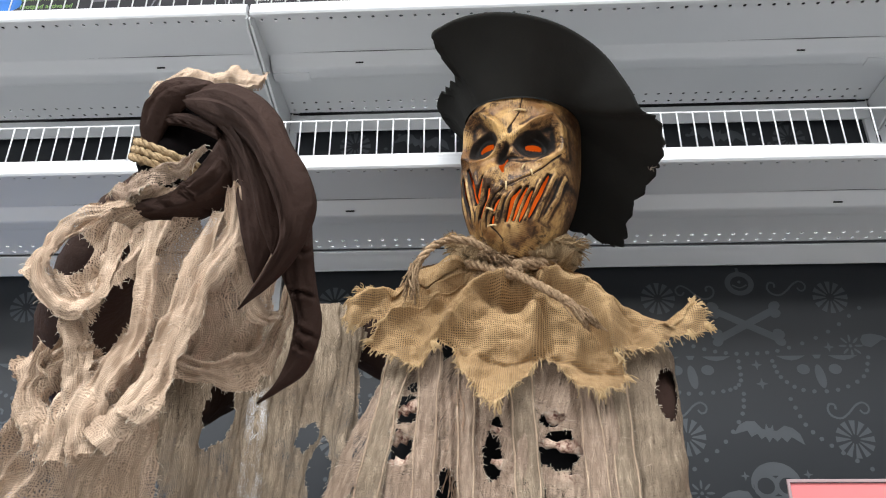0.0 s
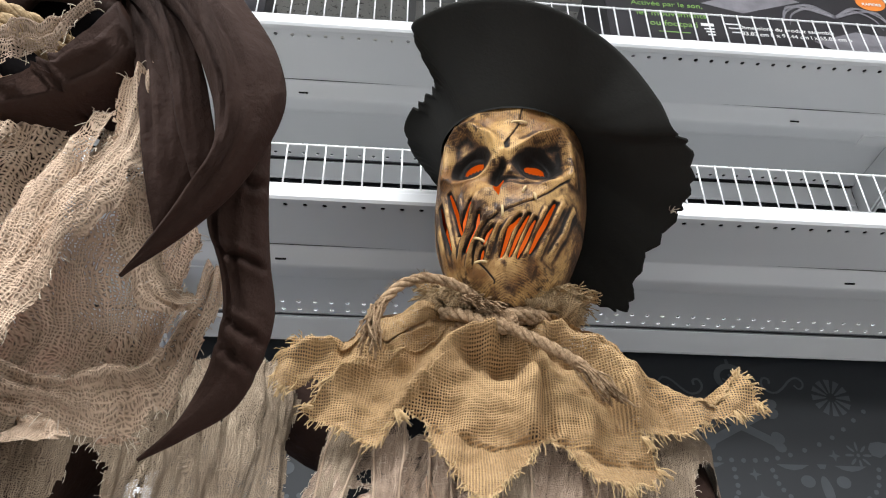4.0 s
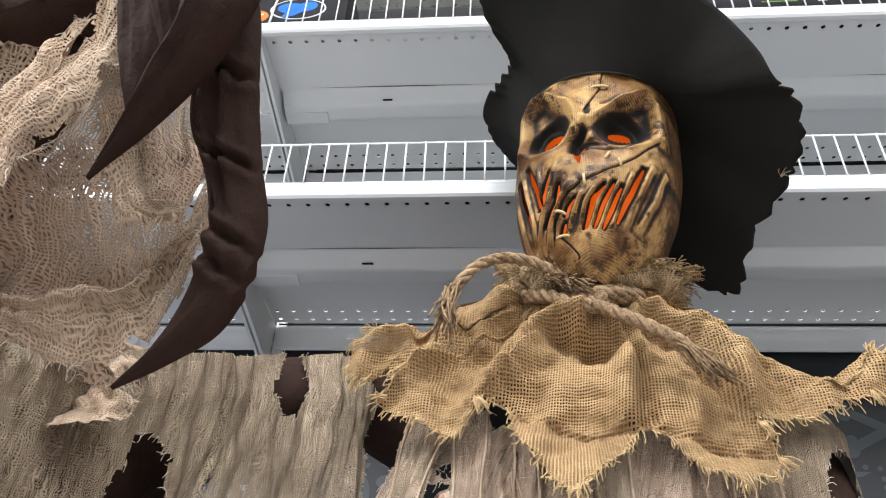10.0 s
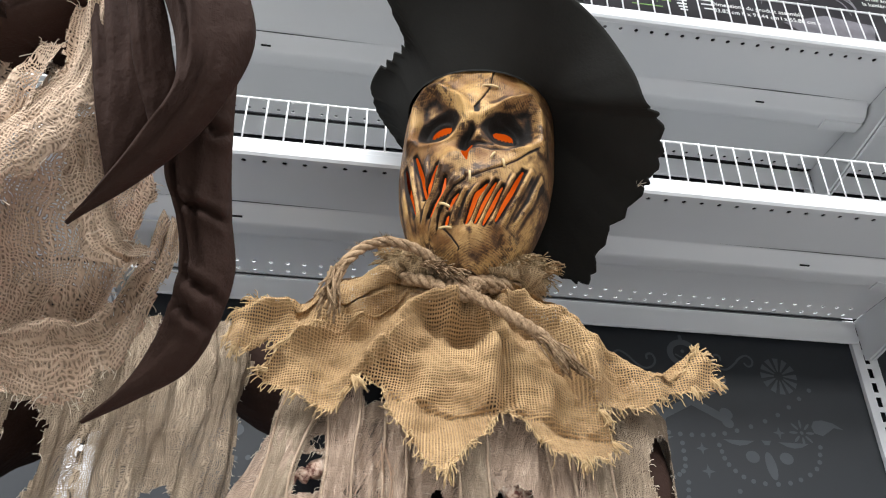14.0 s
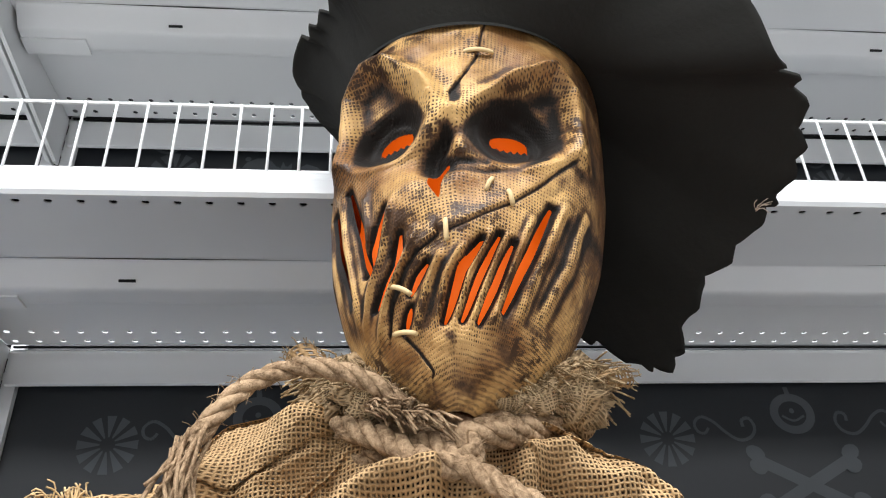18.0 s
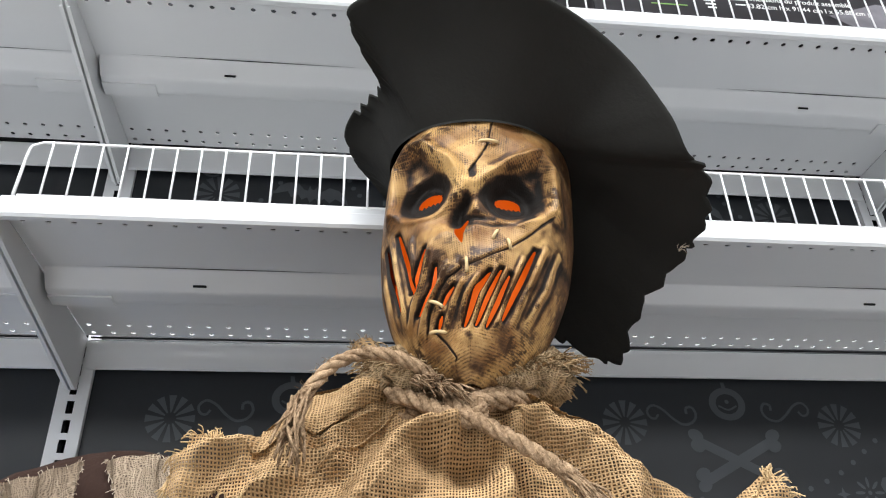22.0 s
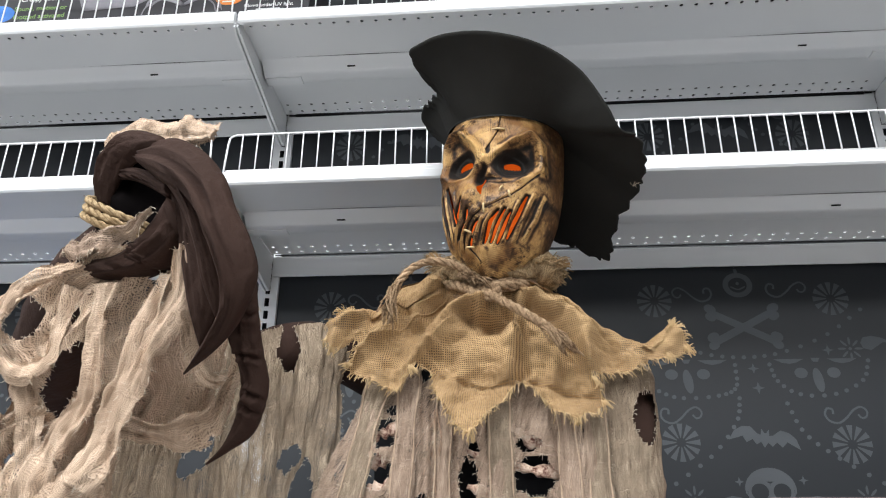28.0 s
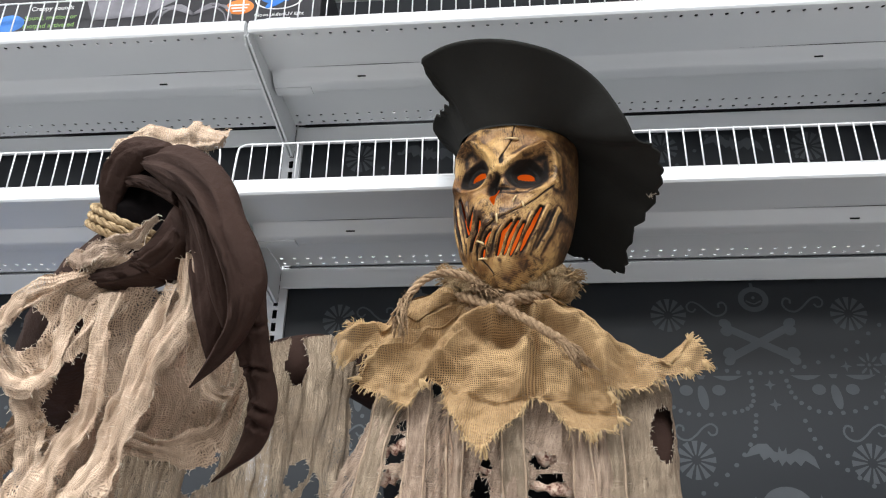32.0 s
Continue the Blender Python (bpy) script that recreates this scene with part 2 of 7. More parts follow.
def mask_mat():
    k = Mat("painted_latex_burlap", 0.5)
    k.b.inputs["Specular IOR Level"].default_value = 0.28
    h, u, v = k.weave(0.0018, 0.12)
    # this attribute carries the dark paint and the shade put into the colour
    wash_shade = k.t.nodes.new("ShaderNodeAttribute")
    wash_shade.attribute_name = "wash_shade"
    blot = k.noise(26, 6, 0.65)
    tan = k.mixc(k.ramp(blot, [(0.38, (0, 0, 0)), (0.66, (1, 1, 1))]), (0.21, 0.098, 0.032), (0.66, 0.41, 0.160))
    patch = k.math("ADD", k.math("MULTIPLY", k.math("SUBTRACT", k.noise(34, 4, 0.6), 0.5), 3.0), k.math("MULTIPLY", k.math("SUBTRACT", k.noise(160, 5, 0.7), 0.5), 1.5))
    pits = k.ramp(k.math("ADD", h, patch), [(0.40, (0, 0, 0)), (0.62, (1, 1, 1))])
    col = k.mixc(pits, (0.045, 0.021, 0.009), tan)
    wash_shade_mix = k.math("ADD", wash_shade.outputs["Fac"], k.math("ADD", k.math("MULTIPLY", k.math("SUBTRACT", k.noise(130, 6, 0.75), 0.5), 1.3), k.math("MULTIPLY", k.math("SUBTRACT", 0.6, h), 0.30)))
    col = k.mixc(k.ramp(wash_shade_mix, [(0.18, (0, 0, 0)), (0.52, (1, 1, 1))]), col, (0.095, 0.046, 0.020))
    col = k.mixc(k.ramp(wash_shade_mix, [(0.50, (0, 0, 0)), (0.86, (1, 1, 1))]), col, (0.010, 0.007, 0.005))
    k.colour(col)
    k.normal(k.bump(k.math("MULTIPLY", h, k.ramp(k.noise(30, 3), [(0.4, (0.15, 0.15, 0.15)), (0.6, (1, 1, 1))])), 0.65, 0.0007, k.bump(k.noise(60, 4), 0.45, 0.003)))
    k.link(k.math("ADD", k.math("MULTIPLY_ADD", k.noise(40, 3), 0.3, 0.22), k.math("MULTIPLY", wash_shade.outputs["Fac"], 0.35)), k.b.inputs["Roughness"])
    return k.m


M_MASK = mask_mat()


def glow_mat():
    k = Mat("lit_orange_lining", 0.6)
    k.colour((0.8, 0.16, 0.01))
    k.b.inputs["Emission Color"].default_value = (1.0, 0.13, 0.005, 1)
    k.link(k.math("MULTIPLY_ADD", k.noise(30, 2), 0.3, 0.30), k.b.inputs["Emission Strength"])
    return k.m


M_GLOW = glow_mat()
M_SHIRT = plain("black_shirt", (0.010, 0.010, 0.011), 0.9, 40, 0.4, gloss=0.1)


def bone_mat():
    k = Mat("bone_print", 0.65)
    f = k.math("ADD", k.noise(70, 6, 0.7), k.math("MULTIPLY", k.math("SUBTRACT", k.noise(320, 4, 0.7), 0.5), 0.5))
    col = k.mixc(k.ramp(f, [(0.38, (0, 0, 0)), (0.50, (1, 1, 1))]), (0.13, 0.035, 0.022), (0.62, 0.42, 0.31))
    k.colour(k.mixc(k.ramp(f, [(0.50, (0, 0, 0)), (0.68, (1, 1, 1))]), col, (0.80, 0.68, 0.56)))
    k.normal(k.bump(f, 0.8, 0.004))
    return k.m


M_PRINT_BONE = bone_mat()
M_STITCH = plain("stitch_cord", (0.58, 0.42, 0.21), 0.6, 80, 0.2)


def panel_mat():
    k = Mat("charcoal_printed_panel", 0.40)
    k.b.inputs["Specular IOR Level"].default_value = 0.42
    k.colour(k.mixc(k.noise(2.5, 4), (0.0110, 0.0132, 0.0162), (0.0185, 0.0215, 0.0255)))
    k.normal(k.bump(k.noise(200, 2), 0.1, 0.0008))
    return k.m


M_PANEL = panel_mat()
M_MOTIF = plain("grey_panel_print", (0.060, 0.067, 0.074), 0.5, 14, 0.30, 0.03)
M_FLOOR = plain("pale_floor_tile", (0.43, 0.42, 0.405), 0.35, 3, 0.08)
M_WALL = plain("white_store_wall", (0.4, 0.4, 0.4), 0.8, 3, 0.05)


def ceiling_mat():
    k = Mat("speckled_ceiling_tile", 0.95)
    spots = k.ramp(k.noise(75, 5, 0.7), [(0.36, (0.22, 0.21, 0.19)), (0.44, (0.74, 0.73, 0.69))])
    sep = k.t.nodes.new("ShaderNodeSeparateXYZ")
    k.link(k.obj(), sep.inputs[0])
    k.colour(spots)
    k.normal(k.bump(k.noise(75, 5, 0.7), 0.6, 0.004))
    return k.m


M_CEIL = ceiling_mat()
M_BOX = plain("black_printed_carton", (0.022, 0.020, 0.024), 0.3, 8, 0.5)
M_BOX_GREY = plain("grey_carton_print", (0.20, 0.19, 0.21), 0.3, 25, 0.7)
M_WHITE_INK = plain("white_ink", (0.8, 0.8, 0.78), 0.4)
M_GREEN_INK = plain("green_ink", (0.22, 0.40, 0.10), 0.4)
M_ORANGE_INK = plain("orange_ink", (0.75, 0.22, 0.03), 0.4)
M_BLUE_INK = plain("blue_ink", (0.02, 0.18, 0.60), 0.4, 40, 0.5)
M_PINK = plain("coral_card", (0.80, 0.22, 0.22), 0.45, 6, 0.05)
M_CLEAR = plain("clear_plastic_edge", (0.42, 0.30, 0.30), 0.2)


def mesh_of(bm, name, mats=(), smooth=True):
    me = bpy.data.meshes.new(name)
    bm.to_mesh(me)
    bm.free()
    for m in mats if isinstance(mats, (list, tuple)) else (mats,):
        me.materials.append(m)
    if smooth:
        me.polygons.foreach_set("use_smooth", [True] * len(me.polygons))
    return me


def thing(name, at, label, category, group="", kind=""):
    ob = new(name)
    ob.location = at
    ob.empty_display_size = 0.05
    return tagged(ob, label, category, group, kind)


def part(name, bm, material, parent, label="", smooth=True, kind=""):
    """Links a bmesh, given in world metres, as one mesh under its thing."""
    ob = new(name, mesh_of(bm, name, material, smooth))
    ob.parent = parent
    off = Vector((0, 0, 0))
    p = parent
    while p is not None:
        off += p.location
        p = p.parent
    ob.data.transform(Matrix.Translation(-off))
    return tagged(ob, label, "", "", kind)


def whole(name, bm, material, label, category, group="", kind="", smooth=False):
    return tagged(new(name, mesh_of(bm, name, material, smooth)), label, category, group, kind)


def box(bm, lo, hi, bevel=0.0):
    vs = [bm.verts.new((x, y, z)) for x in (lo[0], hi[0]) for y in (lo[1], hi[1]) for z in (lo[2], hi[2])]
    fs = [bm.faces.new([vs[i] for i in q]) for q in ((0, 1, 3, 2), (4, 6, 7, 5), (0, 4, 5, 1), (2, 3, 7, 6), (0, 2, 6, 4), (1, 5, 7, 3))]
    if bevel:
        es = list({e for f in fs for e in f.edges})
        bmesh.ops.bevel(bm, geom=es, offset=bevel, segments=2, affect="EDGES", profile=0.6)
    return bm


def catmull(pts, n):
    """n points along a smooth line through pts (tuples of any length)."""
    p = [np.array(q, float) for q in pts]
    p = [2 * p[0] - p[1], *p, 2 * p[-1] - p[-2]]
    out = []
    for k in range(n):
        s = k / (n - 1) * (len(p) - 3)
        i = min(int(s), len(p) - 4)
        t = s - i
        a, b, c, d = p[i : i + 4]
        out.append(0.5 * (2 * b + (c - a) * t + (2 * a - 5 * b + 4 * c - d) * t * t + (3 * b - a - 3 * c + d) * t**3))
    return out


def loop_spline(pts, n):
    m = len(pts)
    p = [np.array(q, float) for q in pts]
    out = []
    for k in range(n):
        s = k / n * m
        i = int(s)
        t = s - i
        a, b, c, d = p[(i - 1) % m], p[i % m], p[(i + 1) % m], p[(i + 2) % m]
        out.append(0.5 * (2 * b + (c - a) * t + (2 * a - 5 * b + 4 * c - d) * t * t + (3 * b - a - 3 * c + d) * t**3))
    return out


def tube(bm, line, radii, sides=8, flat=1.0, wrinkle=0.0, seed=0.0, uv=None, caps=True, freq=40.0):
    """A tube along points; radii one per point or a number."""
    line = [Vector(q[:3]) for q in line]
    n = len(line)
    rad = [radii] * n if isinstance(radii, (int, float)) else list(radii)
    side = None
    rings = []
    length = 0.0
    lens = []
    for i in range(n):
        t = (line[min(i + 1, n - 1)] - line[max(i - 1, 0)]).normalized()
        if side is None:
            side = t.cross(Vector((0.2, 1, 0.1))).normalized()
        side = (side - t * side.dot(t)).normalized()
        up = t.cross(side)
        ring = []
        for k in range(sides):
            a = 2 * math.pi * k / sides
            d = side * math.cos(a) + up * math.sin(a) * flat
            r = rad[i]
            if wrinkle:
                q = line[i] + d * rad[i]
                r *= 1 + wrinkle * (noise.noise(q * freq + Vector((seed, 0, 0))) + 0.6 * noise.noise(q * freq * 2.3 + Vector((0, seed, 0))))
            ring.append(bm.verts.new(line[i] + d * r))
        rings.append(ring)
        length += (line[i] - line[i - 1]).length if i else 0
        lens.append(length)
    lay = bm.loops.layers.uv.verify() if uv else None
    for i in range(n - 1):
        for k in range(sides):
            f = bm.faces.new((rings[i][k], rings[i][(k + 1) % sides], rings[i + 1][(k + 1) % sides], rings[i + 1][k]))
            if uv:
                per = 2 * math.pi * max(rad)
                for lp, (a, b) in zip(f.loops, ((k, i), (k + 1, i), (k + 1, i + 1), (k, i + 1))):
                    lp[lay].uv = (per * a / sides, lens[b])
    if caps:
        for ring in (rings[0][::-1], rings[-1]):
            bm.faces.new(ring)
    return bm


def rope_into(bm, pts, radius, turns_per_m=28.0, strands=3, n=None, sides=7, fuzz=0, seed=3):
    """A laid rope: strands twisted round the line."""
    rough = catmull(pts, 24)
    total = sum(np.linalg.norm(rough[i + 1] - rough[i]) for i in range(23))
    n = n or max(16, int(total * 420))
    line = [Vector(q[:3]) for q in catmull(pts, n)]
    rnd = random.Random(seed)
    for s in range(strands):
        side, dist, out = None, 0.0, []
        for i in range(n):
            t = (line[min(i + 1, n - 1)] - line[max(i - 1, 0)]).normalized()
            if side is None:
                side = t.orthogonal().normalized()
            side = (side - t * side.dot(t)).normalized()
            up = t.cross(side)
            dist += (line[i] - line[i - 1]).length if i else 0
            a = 2 * math.pi * (s / strands + dist * turns_per_m)
            out.append(line[i] + (side * math.cos(a) + up * math.sin(a)) * radius * 0.52)
        tube(bm, out, radius * 0.58, sides, 1.0, 0.12, s * 7.0, freq=300)
    for _ in range(fuzz):
        i = rnd.randrange(1, n - 1)
        d = Vector((rnd.uniform(-1, 1), rnd.uniform(-1, 1), rnd.uniform(-1, 1))).normalized()
        a = line[i] + d * radius * 0.8
        b = a + d * rnd.uniform(0.002, 0.006) + (line[i + 1] - line[i]).normalized() * rnd.uniform(-0.006, 0.006)
        tube(bm, [a, (a + b) / 2 + Vector((0, 0, 0.0006)), b], 0.00022, 3)
    return bm


def fray(bm, at, out, length, count, spread, radius=0.0006, seed=1, droop=0.3):
    """Loose threads from a point, outward."""
    rnd = random.Random(seed)
    out = Vector(out).normalized()
    for _ in range(count):
        d = (out + Vector([rnd.uniform(-spread, spread) for _ in range(3)])).normalized()
        a = Vector(at) + Vector([rnd.uniform(-1, 1) for _ in range(3)]) * radius * 4
        ln = length * rnd.uniform(0.5, 1.1)
        b = a + d * ln * 0.5 + Vector([rnd.uniform(-1, 1) for _ in range(3)]) * ln * 0.08
        c = a + d * ln + Vector((rnd.uniform(-0.2, 0.2), rnd.uniform(-0.2, 0.2), -droop)) * ln
        tube(bm, catmull([a, b, c], 5), radius, 4)


def sheet(fn, nu, nv, cut=None, su=0.3, sv=0.3):
    """A cloth of nu x nv cells: fn(u, v) gives the place, cut(u, v) is below 0 where the cloth is gone. Returns it with its free rim."""
    bm = bmesh.new()
    lay = bm.loops.layers.uv.verify()
    keep = {}
    if cut:
        for i in range(nu + 1):
            for j in range(nv + 1):
                keep[i, j] = cut(i / nu, j / nv)
    verts = {}

    def vert(i, j):
        if (i, j) not in verts:
            verts[i, j] = bm.verts.new(fn(i / nu, j / nv))
        return verts[i, j]

    for i in range(nu):
        for j in range(nv):
            if cut and sum(keep[a, b] < 0 for a in (i, i + 1) for b in (j, j + 1)) >= 2:
                continue
            f = bm.faces.new((vert(i, j), vert(i + 1, j), vert(i + 1, j + 1), vert(i, j + 1)))
            for lp, (a, b) in zip(f.loops, ((i, j), (i + 1, j), (i + 1, j + 1), (i, j + 1))):
                lp[lay].uv = (a / nu * su, b / nv * sv)
    bm.normal_update()
    return bm


def rim_threads(src, bm, share, length, radius, seed, pick=None, droop=0.5):
    """Threads standing out from the free edges of a cloth."""
    rnd = random.Random(seed)
    for e in src.edges:
        if not e.is_boundary or rnd.random() > share:
            continue
        f = e.link_faces[0]
        mid = (e.verts[0].co + e.verts[1].co) / 2
        if pick and not pick(mid):
            continue
        out = mid - f.calc_center_median()
        if out.length < 1e-6:
            continue
        out = (out.normalized() + Vector([rnd.uniform(-0.7, 0.7) for _ in range(3)])).normalized()
        ln = length * rnd.uniform(0.3, 1.2)
        a = mid - out * 0.002
        b = mid + out * ln * 0.5 + Vector([rnd.uniform(-0.25, 0.25) for _ in range(3)]) * ln
        c = mid + out * ln + Vector((rnd.uniform(-0.3, 0.3), rnd.uniform(-0.3, 0.3), -droop)) * ln * 0.6
        tube(bm, catmull([a, b, c], 4), radius, 3, caps=False)


def ell(u, v, cu, cv, ru, rv, rag=0.0, f=9.0):
    """Above 0 outside an uneven oval."""
    d = math.hypot((u - cu) / ru, (v - cv) / rv) - 1
    return (d + rag * (noise.noise(Vector((u * f, v * f, cu * 7))) + 0.5 * noise.noise(Vector((u * f * 3, v * f * 3, cv * 5))))) * min(ru, rv)

# ---- the store round the shelves ----
X0, X1, BAY = -0.363, 0.857, 1.22
FRONT, BACK = 1.077, 1.405
LEVELS = (2.262, 2.587)

whole("floor", box(bmesh.new(), (-4.5, -4, -0.1), (5, 2, 0)), M_FLOOR, "pale speckled store floor tiles", "floor", kind="structure")
whole("ceiling", box(bmesh.new(), (-4.5, -4, 3.40), (5, 2, 3.5)), M_CEIL, "off-white ceiling of speckled acoustic tiles", "ceiling", kind="structure")
bm = bmesh.new()
for gx in np.arange(-4.27, 5, 0.61):
    box(bm, (gx - 0.012, -4, 3.392), (gx + 0.012, 2, 3.402))
for gy in np.arange(-3.83, 2, 0.61):
    box(bm, (-4.5, gy - 0.012, 3.3925), (5, gy + 0.012, 3.4015))
whole("trim", bm, M_WALL, "white metal grid bars of the ceiling", "trim", kind="structure")
whole("wall_north", box(bmesh.new(), (-4.5, 1.9, 0), (5, 2, 3.4)), M_WALL, "plain white store wall behind the shelving", "wall", kind="structure")
whole("wall_south", box(bmesh.new(), (-4.5, -4.1, 0), (5, -4, 3.4)), M_WALL, "plain white store wall across the aisle", "wall", kind="structure")
whole("wall_west", box(bmesh.new(), (-4.6, -4, 0), (-4.5, 2, 3.4)), M_WALL, "plain white store wall at the aisle end", "wall", kind="structure")
whole("wall_east", box(bmesh.new(), (5, -4, 0), (5.1, 2, 3.4)), M_WALL, "plain white store wall at the aisle end", "wall", kind="structure")

# ---- uprights with slots ----


def upright(x):
    up = thing("shelf_upright", (x, BACK, 0), "white steel shelving upright punched with a column of slots", "upright", "shelf uprights")
    bm = bmesh.new()
    half, sw, pitch = 0.0195, 0.0045, 0.0254
    z = 1.2
    y = BACK
    lo, hi = 0.0, 2.95
    box(bm, (x - half, y + 0.0012, lo), (x - half + 0.002, y + 0.03, hi))
    box(bm, (x + half - 0.002, y + 0.0012, lo), (x + half, y + 0.03, hi))
    box(bm, (x - half, y, lo), (x - sw, y + 0.0012, hi))
    box(bm, (x + sw, y, lo), (x + half, y + 0.0012, hi))
    zs = [z + i * pitch for i in range(68)]
    box(bm, (x - sw, y, lo), (x + sw, y + 0.0012, zs[0] - 0.0085))
    for a in zs:
        box(bm, (x - sw, y, a + 0.0085), (x + sw, y + 0.0012, a + pitch - 0.0085 if a != zs[-1] else hi))
    part("post", bm, M_METAL, up, smooth=False)
    # near-black strip behind the slots replaces the shade inside the post
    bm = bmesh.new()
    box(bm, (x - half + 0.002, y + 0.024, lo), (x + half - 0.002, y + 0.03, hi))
    part("web", bm, M_GAP_SHADE, up, "near-black strip standing in for shade inside the post", smooth=False)
    return up


for ux in (X0 - BAY, X0, X1, X1 + BAY):
    upright(ux)

# ---- shelves ----


def perforated(bm, x0, x1, y0, y1, z, rows, pitch, r, phase):
    """A sheet in the plane z with rows of round holes through it; a second skin lies 1.2 mm above."""
    for dz in (0.0, 0.0012):
        ys = [y0]
        for yr in rows:
            ys += [yr - pitch * 0.4, yr + pitch * 0.4]
        ys.append(y1)
        for a, b in zip(ys[0::2], ys[1::2]):
            if b - a > 1e-5:
                bm.faces.new([bm.verts.new(q) for q in ((x0, a, z + dz), (x1, a, z + dz), (x1, b, z + dz), (x0, b, z + dz))])
        for yr in rows:
            n = int((x1 - x0 - 0.012) / pitch)
            xs = [phase + i * pitch for i in range(n)]
            a, b = yr - pitch * 0.4, yr + pitch * 0.4
            for cx0, cx1 in ((x0, xs[0] - pitch / 2), (xs[-1] + pitch / 2, x1)):
                bm.faces.new([bm.verts.new(q) for q in ((cx0, a, z + dz), (cx1, a, z + dz), (cx1, b, z + dz), (cx0, b, z + dz))])
            for cx in xs:
                ring = [bm.verts.new((cx + r * math.cos(t), yr + r * math.sin(t), z + dz)) for t in [math.pi * (k + 0.5) / 4 for k in range(8)]]
                q = [bm.verts.new(p) for p in ((cx + pitch / 2, b, z + dz), (cx - pitch / 2, b, z + dz), (cx - pitch / 2, a, z + dz), (cx + pitch / 2, a, z + dz))]
                for k in range(4):
                    i = 2 * k
                    bm.faces.new((ring[i], ring[i + 1], q[k]))
                    bm.faces.new((ring[i + 1], ring[(i + 2) % 8], q[(k + 1) % 4], q[k]))
                if dz == 0:
                    up = [bm.verts.new(v.co + Vector((0, 0, 0.0012))) for v in ring]
                    for i in range(8):
                        bm.faces.new((ring[i], ring[(i + 1) % 8], up[(i + 1) % 8], up[i]))
    return bm


def extruded(bm, x0, x1, prof):
    """A thin bent sheet along x with the given profile of (y, z)."""
    a = [bm.verts.new((x0, y, z)) for y, z in prof]
    b = [bm.verts.new((x1, y, z)) for y, z in prof]
    for i in range(len(prof) - 1):
        bm.faces.new((a[i], b[i], b[i + 1], a[i + 1]))
    return bm


def shelf(xa, z, bay_index=0):
    x0, x1 = xa + 0.0035, xa + BAY - 0.0035
    sh = thing("shelf", (xa + BAY / 2, FRONT, z), "white enamelled perforated steel shelf, underside showing a stiffening channel", "shelf", "steel shelves")
    bm = bmesh.new()
    perforated(bm, x0, x1, FRONT + 0.012, BACK - 0.010, z, (FRONT + 0.033, FRONT + 0.285, FRONT + 0.309), 0.0254, 0.0034, xa + 0.016)
    part("plate", bm, M_METAL, sh, smooth=False)
    bm = bmesh.new()
    extruded(bm, x0, x1, [(FRONT + 0.014, z - 0.0004), (FRONT + 0.013, z - 0.0115), (FRONT + 0.010, z - 0.014), (FRONT + 0.003, z - 0.014), (FRONT, z - 0.011),
                          (FRONT, z + 0.002), (FRONT + 0.0025, z + 0.0045), (FRONT + 0.0025, z + 0.009), (FRONT + 0.005, z + 0.012), (FRONT + 0.012, z + 0.012), (FRONT + 0.014, z + 0.0013)])
    for x in (x0, x1):
        bm.faces.new([bm.verts.new((x, y, zz)) for y, zz in ((FRONT + 0.013, z - 0.0115), (FRONT + 0.010, z - 0.014), (FRONT + 0.003, z - 0.014), (FRONT, z - 0.011), (FRONT, z + 0.002), (FRONT + 0.0025, z + 0.009), (FRONT + 0.005, z + 0.012), (FRONT + 0.013, z + 0.012))])
    part("front_lip", bm, M_METAL, sh, smooth=False)
    # added near-black cover above the front row, so its holes read dark
    h0, h1 = (x0, x1) if z < 2.4 else ((x0, x0 + 0.70 * BAY), (x0 + 0.60 * BAY, x1), (x0, x1))[bay_index]
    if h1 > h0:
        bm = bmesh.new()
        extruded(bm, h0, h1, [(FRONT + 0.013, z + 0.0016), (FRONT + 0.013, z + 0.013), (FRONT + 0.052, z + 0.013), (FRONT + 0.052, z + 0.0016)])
        part("hole_cover", bm, M_GAP_SHADE, sh, "added near-black cover that darkens the front holes", smooth=False)
    c = FRONT + 0.128
    bm = bmesh.new()
    prof = [(c - 0.003, z - 0.0004), (c + 0.002, z - 0.002), (c + 0.014, z - 0.016), (c + 0.020, z - 0.0205), (c + 0.034, z - 0.0212), (c + 0.047, z - 0.0205), (c + 0.052, z - 0.017), (c + 0.057, z - 0.0006)]
    extruded(bm, x0 + 0.005, x1 - 0.005, [tuple(q) for q in catmull(prof, 40)])
    bmesh.ops.recalc_face_normals(bm, faces=bm.faces)
    part("stiffener", bm, M_METAL, sh)
    for s in (-1, 1):
        bm = bmesh.new()
        cx = x0 if s < 0 else x1
        a, b = sorted((cx + s * -0.004, cx - s * 0.075))
        box(bm, (a, c + 0.030, z - 0.0235), (b, c + 0.054, z - 0.0208), 0.0006)
        part("end_tab", bm, M_METAL, sh, smooth=False)
    for k in (0.18, 1.012):
        bm = bmesh.new()
        cx = xa + k
        box(bm, (cx - 0.0075, c + 0.0110, z - 0.0162), (cx + 0.0075, c + 0.0132, z - 0.0142))
        part("slot", bm, M_GAP_SHADE, sh, "dark punched slot", smooth=False)
    bm = bmesh.new()
    extruded(bm, x0 + 0.006, x1 - 0.006, [(BACK - 0.004, z - 0.0045), (BACK - 0.0055, z - 0.006), (BACK - 0.0055, z - 0.044), (BACK - 0.004, z - 0.0455), (BACK - 0.001, z - 0.0455)])
    part("rear_flange", bm, M_METAL, sh, smooth=False)
    # solid dark strip gives the rear gap's shade as colour
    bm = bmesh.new()
